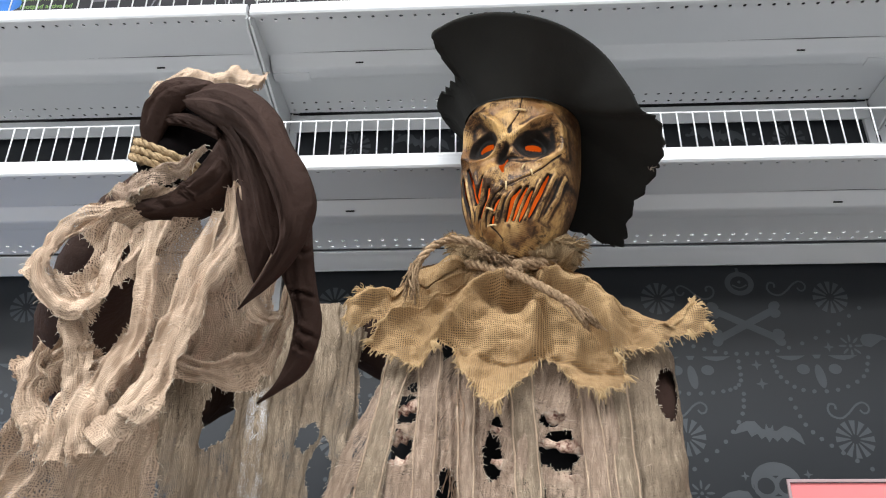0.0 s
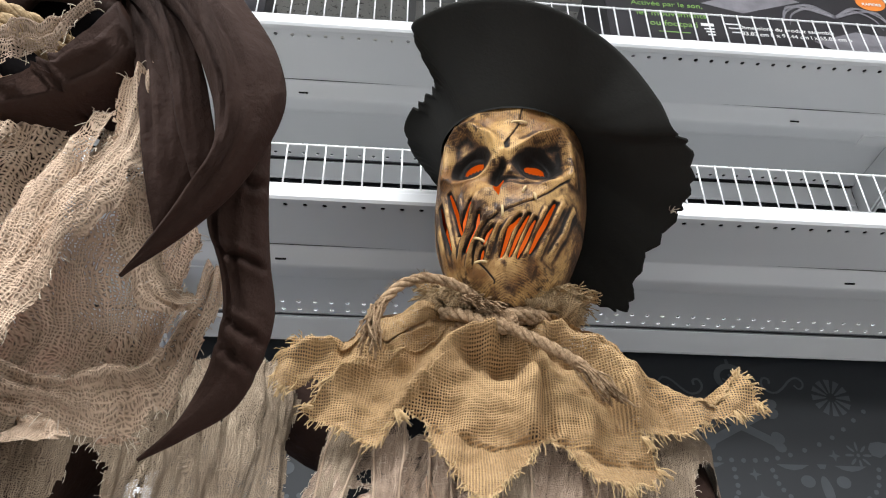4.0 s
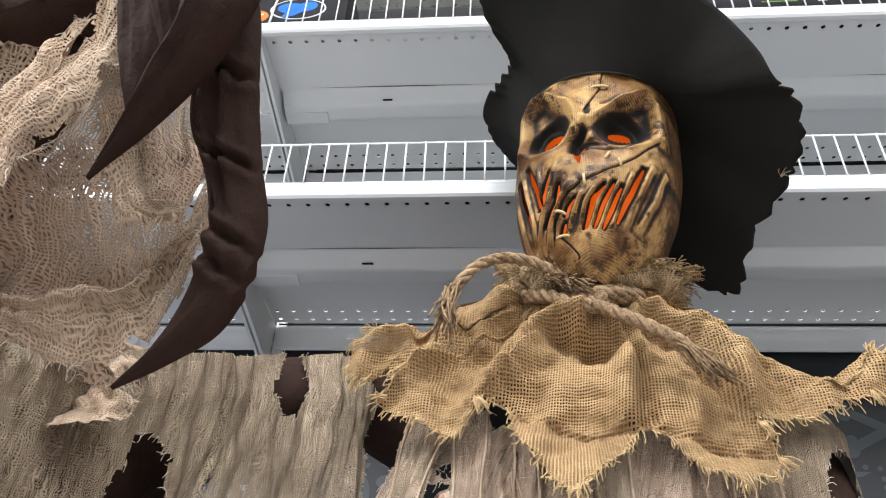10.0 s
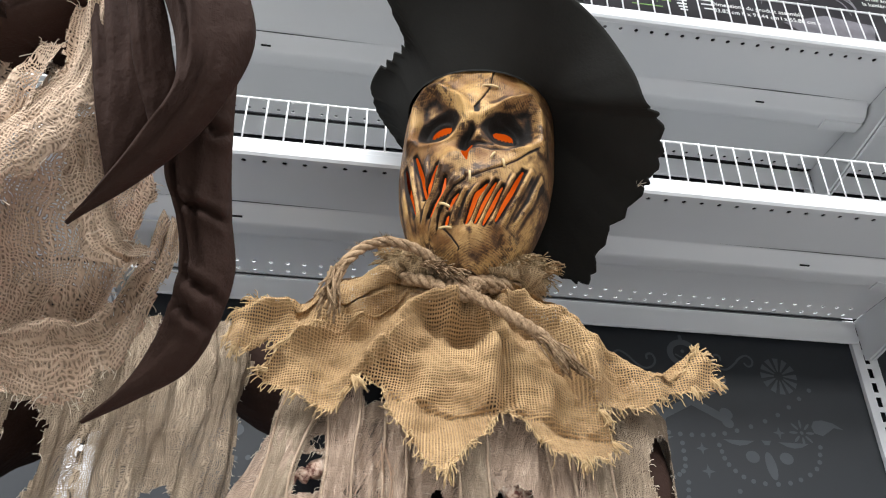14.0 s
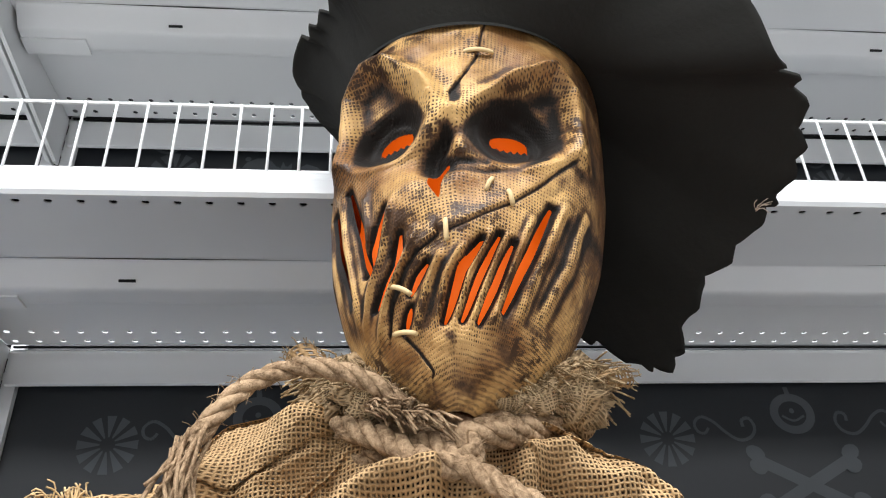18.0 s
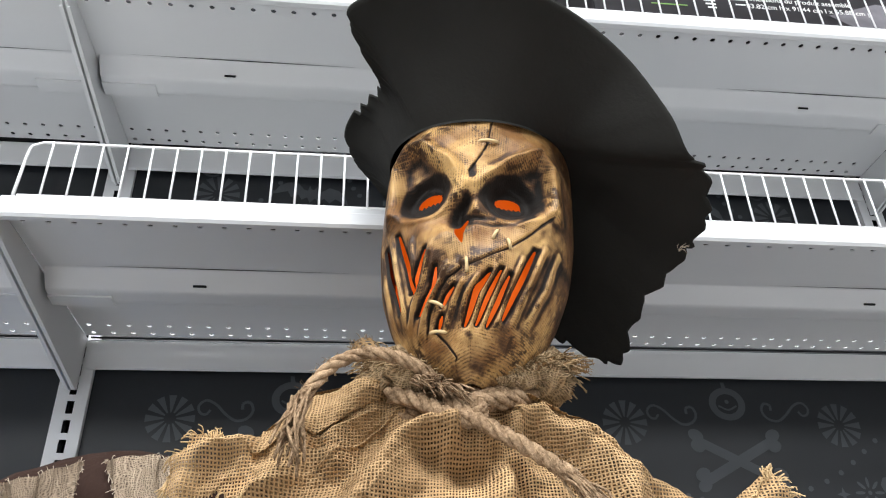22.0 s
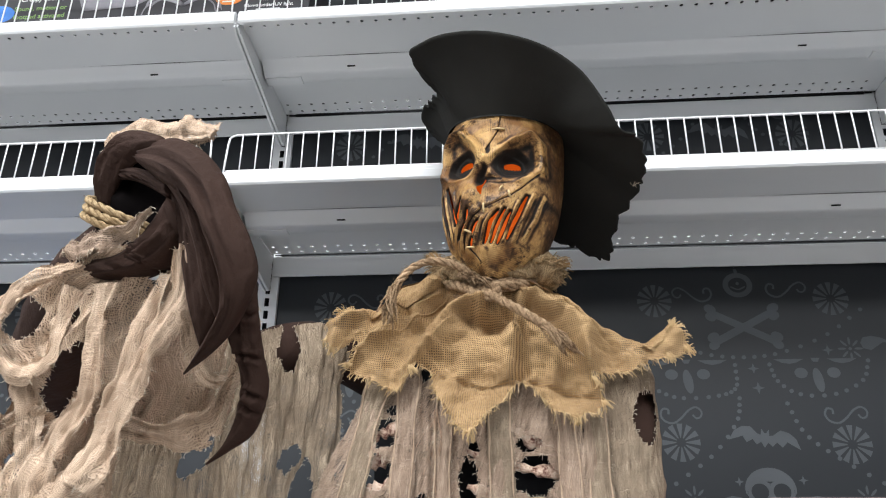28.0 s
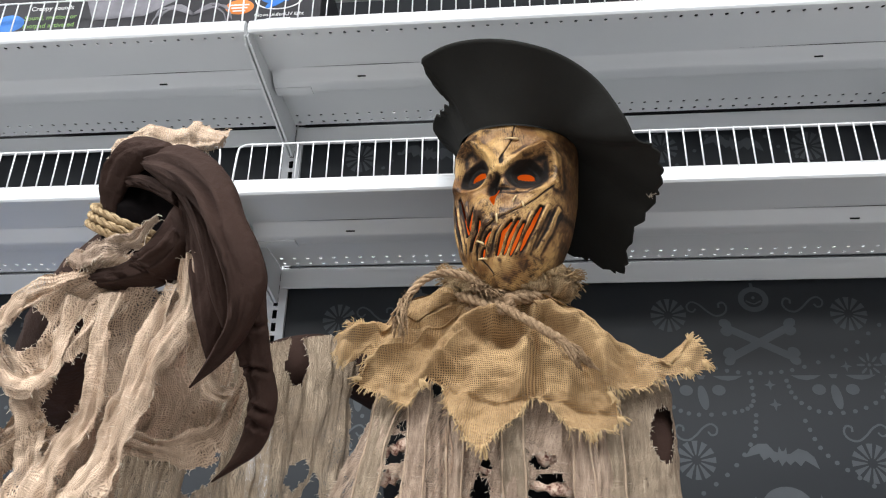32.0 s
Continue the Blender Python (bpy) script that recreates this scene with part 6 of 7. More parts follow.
bm = sheet(drape_pt, 190, 130, drape_cut, 0.42, 0.46)
fr = bmesh.new()
rim_threads(bm, fr, 0.35, 0.004, 0.00022, 35)
part("cloth", bm, M_GAUZE_DARK, drp)
part("fringe", fr, M_GAUZE_THREAD, drp, "wispy torn gauze threads", kind="stuff")

# ---- the raised forearm's gauze ----
fore = thing("forearm_gauze", (-0.22, 0.58, 1.85), "pale tan tattered gauze hanging in loops from the raised forearm", "gauze drape")


def band(pts, widths, seed, nu=26, nv=80, mat=None, rag=0.22, holes=(), name="strip", fold=0.004):
    """A hanging strip of gauze along a line, with its own half-widths and folds."""
    line = catmull(pts, nv + 1)
    wid = [float(q[0]) for q in catmull([(w,) for w in widths], nv + 1)]

    def at(u, v):
        j = min(nv, int(round(v * nv)))
        p, w = Vector(line[j]), wid[j]
        t = Vector(line[min(nv, j + 1)]) - Vector(line[max(0, j - 1)])
        t.normalize()
        across = Vector((0.15, 1, 0)).cross(t).normalized()
        s = u * 2 - 1
        q = p + across * (s * w * (1 + 0.55 * noise.noise(Vector((v * 5, 0.5 * u, seed)))) + 0.35 * w * noise.noise(Vector((v * 4, 7, seed))))
        q.y += gauze_fold(u, v * 2, 3.5, fold, seed) + 0.75 * w * s * s + crumple(q, 0.0065, 40, seed)
        q.z += 0.003 * noise.noise(q * 45)
        return q

    def cut(u, v):
        e = min(u, 1 - u) - 0.03 - rag * abs(noise.noise(Vector((u * 2, v * 20, seed * 2.0))))
        for h in holes:
            e = min(e, ell(u, v, *h, 0.4, 18))
        return e
    ln = sum((Vector(line[i + 1]) - Vector(line[i])).length for i in range(nv))
    bm = sheet(at, nu, nv, cut, 2 * max(widths), ln)
    fr = bmesh.new()
    rim_threads(bm, fr, 0.15, 0.0035, 0.0002, int(seed * 10))
    ob = part(name, bm, mat or M_GAUZE, fore)
    part("fringe", fr, M_GAUZE_THREAD, ob, "", kind="stuff")
    return ob


FORE_Z = (1.57, 1.66, 1.742, 1.762, 1.776, 1.79, 1.808, 1.827, 1.847, 1.866, 1.885, 1.912)
FORE_L = (-0.34, -0.338, -0.302, -0.296, -0.279, -0.265, -0.284, -0.301, -0.299, -0.294, -0.265, -0.24)
FORE_LY = (0.62, 0.61, 0.57, 0.56, 0.555, 0.545, 0.54, 0.54, 0.54, 0.545, 0.55, 0.562)
FORE_RZ = (1.57, 1.64, 1.70, 1.745, 1.775, 1.798, 1.819, 1.840, 1.862, 1.890, 1.912)
FORE_R = (-0.150, -0.150, -0.148, -0.140, -0.136, -0.130, -0.124, -0.121, -0.120, -0.126, -0.140)
FORE_RY = (0.66, 0.65, 0.64, 0.635, 0.63, 0.62, 0.61, 0.602, 0.595, 0.585, 0.58)
FORE_HOLES = (  # across, up, half sizes, slant
    (-0.265, 1.846, 0.0121, 0.0158, 0.15), (-0.228, 1.803, 0.0109, 0.0259, 0.35), (-0.178, 1.848, 0.004, 0.0158, 0.2), (-0.143, 1.774, 0.0086, 0.0069, 0.4), (-0.163, 1.749, 0.0178, 0.004, 0.0), (-0.106, 1.759, 0.0098, 0.0109, 0), (-0.227, 1.849, 0.0026, 0.0075, 0), (-0.175, 1.885, 0.0046, 0.0104, 0.3), (-0.267, 1.739, 0.0115, 0.0115, 0.2), (-0.209, 1.748, 0.0023, 0.0058, 0))


def fore_pt(u, v):
    z = 1.912 - 0.342 * v
    xl, yl = float(np.interp(z, FORE_Z, FORE_L)), float(np.interp(z, FORE_Z, FORE_LY))
    xr, yr = float(np.interp(z, FORE_RZ, FORE_R)), float(np.interp(z, FORE_RZ, FORE_RY))
    p = Vector((xl + (xr - xl) * u, yl + (yr - yl) * u - 0.02 * math.sin(math.pi * u), z))
    flare = 2.0 * (u - 0.45)
    lean = u * 11 + v * 9 - flare * v * 3 + 2.0 * noise.noise(Vector((u * 3, v * 3, 1)))
    pl = -0.014 * (0.62 - abs(math.sin(lean)) ** 0.7) - 0.006 * (0.6 - abs(math.sin(lean * 2.3 + 1.5 * noise.noise(Vector((u * 6, v * 6, 4))))))
    p.y += pl + crumple(p, 0.007, 26, 2) + 0.002 * noise.noise(Vector((u * 60, v * 10, 8)))
    p.x += 0.004 * noise.noise(p * 40)
    p.z += 0.006 * noise.noise(Vector((u * 8, v * 3, 4)))
    return p


def fore_cut(u, v):
    z = 1.912 - 0.342 * v
    e = min(u, 1 - u) - 0.012 - 0.035 * abs(noise.noise(Vector((u * 2, v * 24, 2.0))))
    x = float(np.interp(z, FORE_Z, FORE_L)) * (1 - u) + float(np.interp(z, FORE_RZ, FORE_R)) * u
    hem = float(np.interp(x, (-0.207, -0.200, -0.165, -0.128, -0.118, -0.110), (1.50, 1.768, 1.764, 1.760, 1.785, 1.830)))
    e = min(e, (z - hem + 0.006 * noise.noise(Vector((x * 80, 3, 0)))) * 5)
    for cx, cz, rx, rz, slant in FORE_HOLES:
        d = math.hypot((x - slant * (z - cz) - cx) / rx, (z - cz) / rz) - 1
        d += 0.22 * noise.noise(Vector((x * 90, z * 90, cx * 9))) + 0.12 * noise.noise(Vector((x * 260, z * 260, cx)))
        e = min(e, d * min(rx, rz) * 5)
    return e


bm = sheet(fore_pt, 150, 210, fore_cut, 0.19, 0.342)
fr = bmesh.new()
rim_threads(bm, fr, 0.3, 0.004, 0.0002, 71)
part("cloth", bm, M_GAUZE, fore)
part("fringe", fr, M_GAUZE_THREAD, fore, "wispy torn gauze threads", kind="stuff")
# rolled and twisted strands that lie over the cloth
band([(-0.228, 0.528, 1.885), (-0.262, 0.53, 1.875), (-0.283, 0.531, 1.854), (-0.286, 0.532, 1.825), (-0.261, 0.534, 1.804), (-0.24, 0.536, 1.811), (-0.237, 0.537, 1.838), (-0.234, 0.538, 1.869)], (0.006, 0.009, 0.011, 0.01, 0.011, 0.009, 0.008, 0.009), 1.0)
band([(-0.158, 0.532, 1.876), (-0.169, 0.534, 1.826), (-0.182, 0.537, 1.784), (-0.191, 0.539, 1.744), (-0.224, 0.542, 1.705)], (0.01, 0.012, 0.011, 0.013, 0.016), 2.0)
band([(-0.143, 0.526, 1.896), (-0.145, 0.528, 1.85), (-0.162, 0.531, 1.809), (-0.175, 0.533, 1.768), (-0.201, 0.536, 1.721)], (0.008, 0.011, 0.012, 0.011, 0.015), 4.0)
band([(-0.112, 0.590, 1.838), (-0.114, 0.586, 1.803), (-0.126, 0.582, 1.772), (-0.150, 0.574, 1.762), (-0.175, 0.568, 1.765), (-0.204, 0.560, 1.772)], (0.005, 0.010, 0.012, 0.011, 0.010, 0.009), 6.0, fold=0.006)
band([(-0.204, 0.535, 1.872), (-0.206, 0.537, 1.831), (-0.204, 0.539, 1.784), (-0.221, 0.541, 1.762), (-0.233, 0.543, 1.729), (-0.231, 0.545, 1.698)], (0.014, 0.011, 0.01, 0.013, 0.016, 0.018), 7.0)
band([(-0.262, 0.545, 1.802), (-0.253, 0.547, 1.778), (-0.25, 0.55, 1.751), (-0.257, 0.552, 1.725), (-0.257, 0.555, 1.696)], (0.009, 0.012, 0.014, 0.015, 0.018), 3.0)
band([(-0.276, 0.55, 1.778), (-0.288, 0.553, 1.761), (-0.286, 0.556, 1.737), (-0.272, 0.559, 1.708)], (0.01, 0.014, 0.013, 0.014), 9.0)
band([(-0.147, 0.552, 1.858), (-0.138, 0.555, 1.829), (-0.123, 0.558, 1.804), (-0.111, 0.561, 1.801)], (0.01, 0.01, 0.008, 0.006), 5.0)
band([(-0.266, 0.86, 1.906), (-0.279, 0.84, 1.899), (-0.292, 0.82, 1.887), (-0.298, 0.79, 1.867)], (0.020, 0.024, 0.026, 0.024), 8.0, rag=0.2, fold=0.008)
band([(-0.273, 0.83, 1.873), (-0.271, 0.815, 1.848), (-0.273, 0.8, 1.827)], (0.018, 0.022, 0.020), 8.5, rag=0.25, fold=0.008)
# cuff that stands up behind the hand
band([(-0.236, 0.56, 1.992), (-0.229, 0.556, 2.012), (-0.206, 0.552, 2.019), (-0.181, 0.552, 2.019), (-0.158, 0.552, 2.016), (-0.139, 0.552, 2.017)], (0.010, 0.017, 0.017, 0.015, 0.016, 0.011), 10.0, name="cuff", rag=0.2)
band([(-0.262, 0.565, 1.915), (-0.235, 0.54, 1.905), (-0.205, 0.522, 1.902), (-0.184, 0.515, 1.908), (-0.166, 0.513, 1.922)], (0.010, 0.012, 0.010, 0.009, 0.004), 11.0, name="cuff", rag=0.3, mat=M_GAUZE_GREY)
band([(-0.098, 0.566, 1.870), (-0.095, 0.568, 1.852), (-0.094, 0.573, 1.830)], (0.002, 0.005, 0.002), 12.0, nv=30, name="strip", rag=0.3)

# ---- rope round the wrist ----
wr = thing("wrist_rope", (-0.215, 0.56, 1.925), "pale jute rope wound round the raised wrist", "rope")
for k, (dz, r) in enumerate(((0.006, 0.034), (-0.001, 0.035), (-0.008, 0.036))):
    bm = rope_into(bmesh.new(), ring_pts((-0.206, 0.562, 1.934 + dz), r, 0.034, (-0.016, 0.012)), 0.0030, 34, fuzz=40, seed=14 + k)
    part("coil", bm, M_ROPE_PALE, wr)

# ---- drooping brown cloth hand ----
hand = thing("cloth_glove", (-0.15, 0.53, 1.9), "dark brown cloth glove drooping from the wrist with long pointed fingers", "glove")


# rows of each cloth finger: one edge, the other edge
INDEX_ROWS = ((-0.197, 0.546, 1.979, -0.198, 0.546, 1.995), (-0.171, 0.533, 1.956, -0.167, 0.533, 1.996), (-0.147, 0.522, 1.937, -0.135, 0.522, 1.976), (-0.129, 0.515, 1.917, -0.112, 0.515, 1.949), (-0.118, 0.511, 1.896, -0.098, 0.511, 1.919), (-0.109, 0.510, 1.876, -0.084, 0.510, 1.894), (-0.103, 0.512, 1.858, -0.076, 0.512, 1.869), (-0.102, 0.516, 1.841, -0.081, 0.516, 1.846), (-0.111, 0.524, 1.827, -0.093, 0.524, 1.827), (-0.123, 0.535, 1.814, -0.112, 0.535, 1.813), (-0.135, 0.546, 1.802, -0.135, 0.546, 1.801))
LAYER_ROWS = ((-0.187, 0.540, 1.973, -0.169, 0.540, 1.970), (-0.165, 0.530, 1.952, -0.148, 0.530, 1.948), (-0.149, 0.524, 1.931, -0.133, 0.524, 1.927), (-0.137, 0.520, 1.910, -0.121, 0.520, 1.906), (-0.129, 0.520, 1.891, -0.113, 0.520, 1.887), (-0.124, 0.523, 1.873, -0.108, 0.523, 1.870), (-0.120, 0.530, 1.858, -0.105, 0.530, 1.854), (-0.113, 0.536, 1.842, -0.111, 0.536, 1.840))
INNER_ROWS = ((-0.179, 0.548, 1.969, -0.161, 0.548, 1.964), (-0.164, 0.541, 1.944, -0.142, 0.541, 1.941), (-0.153, 0.534, 1.918, -0.127, 0.534, 1.917), (-0.146, 0.531, 1.896, -0.118, 0.531, 1.894), (-0.140, 0.531, 1.875, -0.110, 0.531, 1.873), (-0.136, 0.534, 1.857, -0.109, 0.534, 1.855), (-0.132, 0.541, 1.840, -0.116, 0.541, 1.838), (-0.127, 0.548, 1.823, -0.126, 0.548, 1.823))
LONG_ROWS = ((-0.108, 0.530, 1.880, -0.091, 0.530, 1.894), (-0.107, 0.535, 1.863, -0.085, 0.535, 1.874), (-0.108, 0.543, 1.847, -0.084, 0.543, 1.855), (-0.108, 0.552, 1.832, -0.083, 0.552, 1.836), (-0.102, 0.561, 1.818, -0.081, 0.561, 1.818), (-0.099, 0.569, 1.802, -0.078, 0.569, 1.799), (-0.101, 0.575, 1.785, -0.082, 0.575, 1.780), (-0.106, 0.581, 1.770, -0.091, 0.581, 1.763), (-0.114, 0.584, 1.755, -0.108, 0.584, 1.752), (-0.126, 0.586, 1.743, -0.125, 0.586, 1.742))
THUMB_ROWS = ((-0.147, 0.530, 1.905, -0.160, 0.530, 1.938), (-0.157, 0.533, 1.891, -0.168, 0.533, 1.922), (-0.173, 0.538, 1.884, -0.179, 0.538, 1.908), (-0.193, 0.543, 1.880, -0.194, 0.543, 1.898), (-0.214, 0.549, 1.880, -0.215, 0.549, 1.896), (-0.237, 0.555, 1.885, -0.238, 0.555, 1.898), (-0.258, 0.560, 1.898, -0.261, 0.560, 1.903))
HOOD_ROWS = ((-0.241, 0.566, 1.958, -0.228, 0.566, 1.952), (-0.244, 0.562, 1.978, -0.224, 0.562, 1.965), (-0.239, 0.557, 1.997, -0.216, 0.557, 1.976), (-0.226, 0.551, 2.012, -0.205, 0.551, 1.984), (-0.204, 0.545, 2.012, -0.190, 0.545, 1.987), (-0.179, 0.536, 2.000, -0.174, 0.536, 1.988))
FOLD_ROWS = ((-0.233, 0.562, 1.974, -0.234, 0.562, 1.984), (-0.209, 0.555, 1.970, -0.211, 0.555, 1.982), (-0.186, 0.548, 1.958, -0.188, 0.548, 1.973), (-0.165, 0.540, 1.943, -0.166, 0.540, 1.957))


def limb(name, rows, thick, seed, crease=0.4, sharp=0.5, n=90, sides=36, label="", back=1.0, joints=(), lips=1.0):
    """A limp cloth finger lofted between two edges, with a folded ridge along its front, drag folds and creases at the joints."""
    line = [np.array(q) for q in catmull(rows, n)]
    th = [float(q[0]) for q in catmull([(v,) for v in thick], n)]
    bm = bmesh.new()
    lay = bm.loops.layers.uv.verify()
    rings = []
    for i in range(n):
        a, b = Vector(line[i][:3]), Vector(line[i][3:])
        ahead = Vector(line[min(n - 1, i + 1)][:3]) + Vector(line[min(n - 1, i + 1)][3:]) - Vector(line[max(0, i - 1)][:3]) - Vector(line[max(0, i - 1)][3:])
        across = b - a
        front = across.cross(ahead)
        front = front.normalized() if front.length > 1e-9 else Vector((0, -1, 0))
        if front.y > 0:
            front = -front
        ring = []
        for k in range(sides):
            ph = 2 * math.pi * k / sides
            w = 0.5 - 0.5 * math.cos(ph)
            lift = math.sin(ph)
            if lift > 0:
                c = crease + 0.06 * noise.noise(Vector((i / n * 4, seed, 0)))
                peak = w / c if w < c else (1 - w) / (1 - c)
                lift = (1 - sharp) * lift + sharp * peak ** 0.8 * 1.15
                lift += 0.16 * noise.noise(Vector((w * 5, i / n * 3.0, seed))) + 0.15 * (0.5 - 2.2 * abs(noise.noise(Vector((w * 4.5 + i / n * 2.2, i / n * 2.6, seed + 5)))))
            if lift > 0:
                q = i / n
                for c, amp in ((0.24 + 0.10 * q, 0.85 * lips), (0.62 - 0.20 * q, 0.30 * lips)):
                    c += 0.07 * noise.noise(Vector((q * 5, c * 9, seed)))
                    lift += amp * (math.exp(-(((w - c) / 0.045) ** 2)) - 0.9 * math.exp(-(((w - c + 0.085) / 0.04) ** 2))) * math.sin(math.pi * min(1, 0.15 + q))
            for jq in joints:
                dj = i / n - jq - 0.05 * (w - 0.5) - 0.015 * noise.noise(Vector((w * 6, jq * 20, seed)))
                lift *= 1 - 0.45 * math.exp(-((dj / 0.010) ** 2)) + 0.22 * math.exp(-(((dj - 0.024) / 0.012) ** 2)) + 0.16 * math.exp(-(((dj + 0.022) / 0.012) ** 2))
            lift += 0.07 * noise.noise(Vector((w * 9, i / n * 16, seed + 2))) * (1 if lift > 0 else 0)
            if lift < 0:
                p = a + across * w + front * lift * th[i] * back
            else:
                p = a + across * w + front * lift * th[i]
            ring.append(bm.verts.new(p))
        rings.append(ring)
    for i in range(n - 1):
        for k in range(sides):
            f = bm.faces.new((rings[i][k], rings[i][(k + 1) % sides], rings[i + 1][(k + 1) % sides], rings[i + 1][k]))
            for lp, (q, r) in zip(f.loops, ((k, i), (k + 1, i), (k + 1, i + 1), (k, i + 1))):
                lp[lay].uv = (q / sides * 0.09, r / n * 0.2)
    bm.faces.new(rings[0])
    bm.faces.new(rings[-1])
    bmesh.ops.recalc_face_normals(bm, faces=bm.faces)
    return part(name, bm, M_BROWN, hand, label)


limb("finger", LONG_ROWS, (0.010, 0.012, 0.012, 0.011, 0.010, 0.010, 0.010, 0.009, 0.006, 0.001), 2.0, 0.45, 0.3, 150, joints=(0.24, 0.42, 0.60, 0.66))
limb("finger", INDEX_ROWS, (0.007, 0.012, 0.015, 0.017, 0.017, 0.016, 0.015, 0.013, 0.011, 0.006, 0.001), 1.0, 0.16, 0.55, 140, label="broad folded cloth finger running up over the back of the hand", back=0.9)
limb("inner_finger", INNER_ROWS, (0.003, 0.005, 0.006, 0.006, 0.006, 0.005, 0.004, 0.001), 6.0, 0.5, 0.3, 80)
limb("inner_fold", LAYER_ROWS, (0.003, 0.005, 0.006, 0.006, 0.005, 0.004, 0.003, 0.001), 7.0, 0.15, 0.6, 80)
limb("thumb", THUMB_ROWS, (0.011, 0.012, 0.012, 0.011, 0.009, 0.006, 0.001), 3.0, 0.5, 0.2, back=2.6, joints=(0.35,))
limb("cuff", HOOD_ROWS, (0.006, 0.008, 0.009, 0.009, 0.008, 0.006), 4.0, 0.6, 0.5)
limb("palm_fold", FOLD_ROWS, (0.003, 0.005, 0.006, 0.006), 5.0, 0.6, 0.6, 50)
# lumpy black filler, added in place of the shaded hollow of the glove
bm = bmesh.new()
bmesh.ops.create_uvsphere(bm, u_segments=32, v_segments=20, radius=1.0, matrix=Matrix.Translation((-0.206, 0.582, 1.962)) @ Matrix.Diagonal((0.046, 0.016, 0.050, 1)))
for v in bm.verts:
    v.co += Vector((0, -0.012, 0)) * noise.noise(v.co * 60) + Vector((0.006, 0, 0.006)) * noise.noise(v.co * 40)
part("shade_filler", bm, M_GLOVE_SHADE, hand, "black filler standing in for shade inside the open glove")

# ---- cartons on the top shelf ----


def lettering(text, x, z, size, y, material, parent, label="", slant=0.0, align="CENTER", bold=0.0):
    cu = bpy.data.curves.new("lettering", "FONT")
    cu.body, cu.size, cu.align_x, cu.align_y, cu.shear, cu.offset = text, size, align, "CENTER", slant, bold
    cu.extrude = 0.0003
    tmp = bpy.data.objects.new("lettering", cu)
    me = bpy.data.meshes.new_from_object(tmp)
    bpy.data.objects.remove(tmp)
    me.transform(pose(x, y, z, 90))
    off = Vector(parent.location)
    me.transform(Matrix.Translation(-off))
    me.materials.clear()
    me.materials.append(material)
    ob = new("lettering", me)
    ob.parent = parent
    return tagged(ob, label)


def flat(parent, name, pts, y, material, label=""):
    bm = bmesh.new()
    a = [bm.verts.new((x, y, z)) for x, z in pts]
    b = [bm.verts.new((x, y + 0.0004, z)) for x, z in pts]
    n = len(pts)
    bm.faces.new(a)
    bm.faces.new(b[::-1])
    for i in range(n):
        bm.faces.new((a[i], a[(i + 1) % n], b[(i + 1) % n], b[i]))
    bmesh.ops.recalc_face_normals(bm, faces=bm.faces)
    return part(name, bm, material, parent, label, smooth=False)


def oval(cx, cz, rx, rz, n=28, turn=0.0):
    return [(cx + rx * math.cos(a) * math.cos(turn) - rz * math.sin(a) * math.sin(turn), cz + rx * math.cos(a) * math.sin(turn) + rz * math.sin(a) * math.cos(turn)) for a in [2 * math.pi * k / n for k in range(n)]]


def carton(x0, x1, z1, label, y0=1.118):
    z0 = LEVELS[1] + 0.0016
    ob = thing("carton", ((x0 + x1) / 2, y0, z0), label, "carton", "cartons on the top shelf")
    part("box", box(bmesh.new(), (x0, y0, z0), (x1, y0 + 0.26, z1), 0.003), M_BOX, ob, smooth=False)
    return ob


def pale_legs(parent, cx, cz, s, y, seed):
    """Pale streaks of the printed picture."""
    rnd = random.Random(seed)
    for k in range(8):
        sg = -1 if k % 2 else 1
        a = 0.25 + 0.24 * (k // 2)
        reach = s * (0.75 + 0.2 * rnd.random())
        bm = bmesh.new()
        pts = [(cx, cz), (cx + sg * reach * 0.5, cz + s * 0.32 * math.sin(a * 2.4)), (cx + sg * reach, cz + s * (0.30 - 0.28 * a)), (cx + sg * reach * 1.15, cz - s * 0.30 * a)]
        line = catmull([(p[0], y, p[1]) for p in pts], 14)
        tube(bm, line, [0.0042 * (1 - 0.75 * i / 13) * s / 0.1 for i in range(14)], 6, 0.08)
        part("print_streak", bm, M_BOX_GREY, parent, "", smooth=True)


y = 1.1174
ca = carton(X0 - 0.56, -0.245, 2.752, "black printed toy carton with white lettering and a blue badge")
lettering("G SPIDER", -0.505, 2.722, 0.033, y, M_WHITE_INK, ca, "bold white slanted lettering", 0.25, bold=0.0006)
lettering("Araña", -0.378, 2.731, 0.013, y, M_ORANGE_INK, ca, "orange lettering")
lettering("Saltarina", -0.372, 2.718, 0.013, y, M_ORANGE_INK, ca, "orange lettering")
flat(ca, "badge", oval(-0.398, 2.664, 0.027, 0.017), y, M_ORANGE_INK, "orange printed badge")
for k in range(3):
    flat(ca, "badge_line", [(-0.416 + 0.003 * k, 2.670 - 0.007 * k), (-0.380 - 0.003 * k, 2.670 - 0.007 * k), (-0.380 - 0.003 * k, 2.667 - 0.007 * k), (-0.416 + 0.003 * k, 2.667 - 0.007 * k)], y - 0.0006, M_WHITE_INK)
flat(ca, "badge_rim", oval(-0.325, 2.680, 0.046, 0.026), y, M_WHITE_INK, "white ring round the blue badge")
flat(ca, "badge", oval(-0.325, 2.680, 0.043, 0.0235), y - 0.0006, M_BOX)
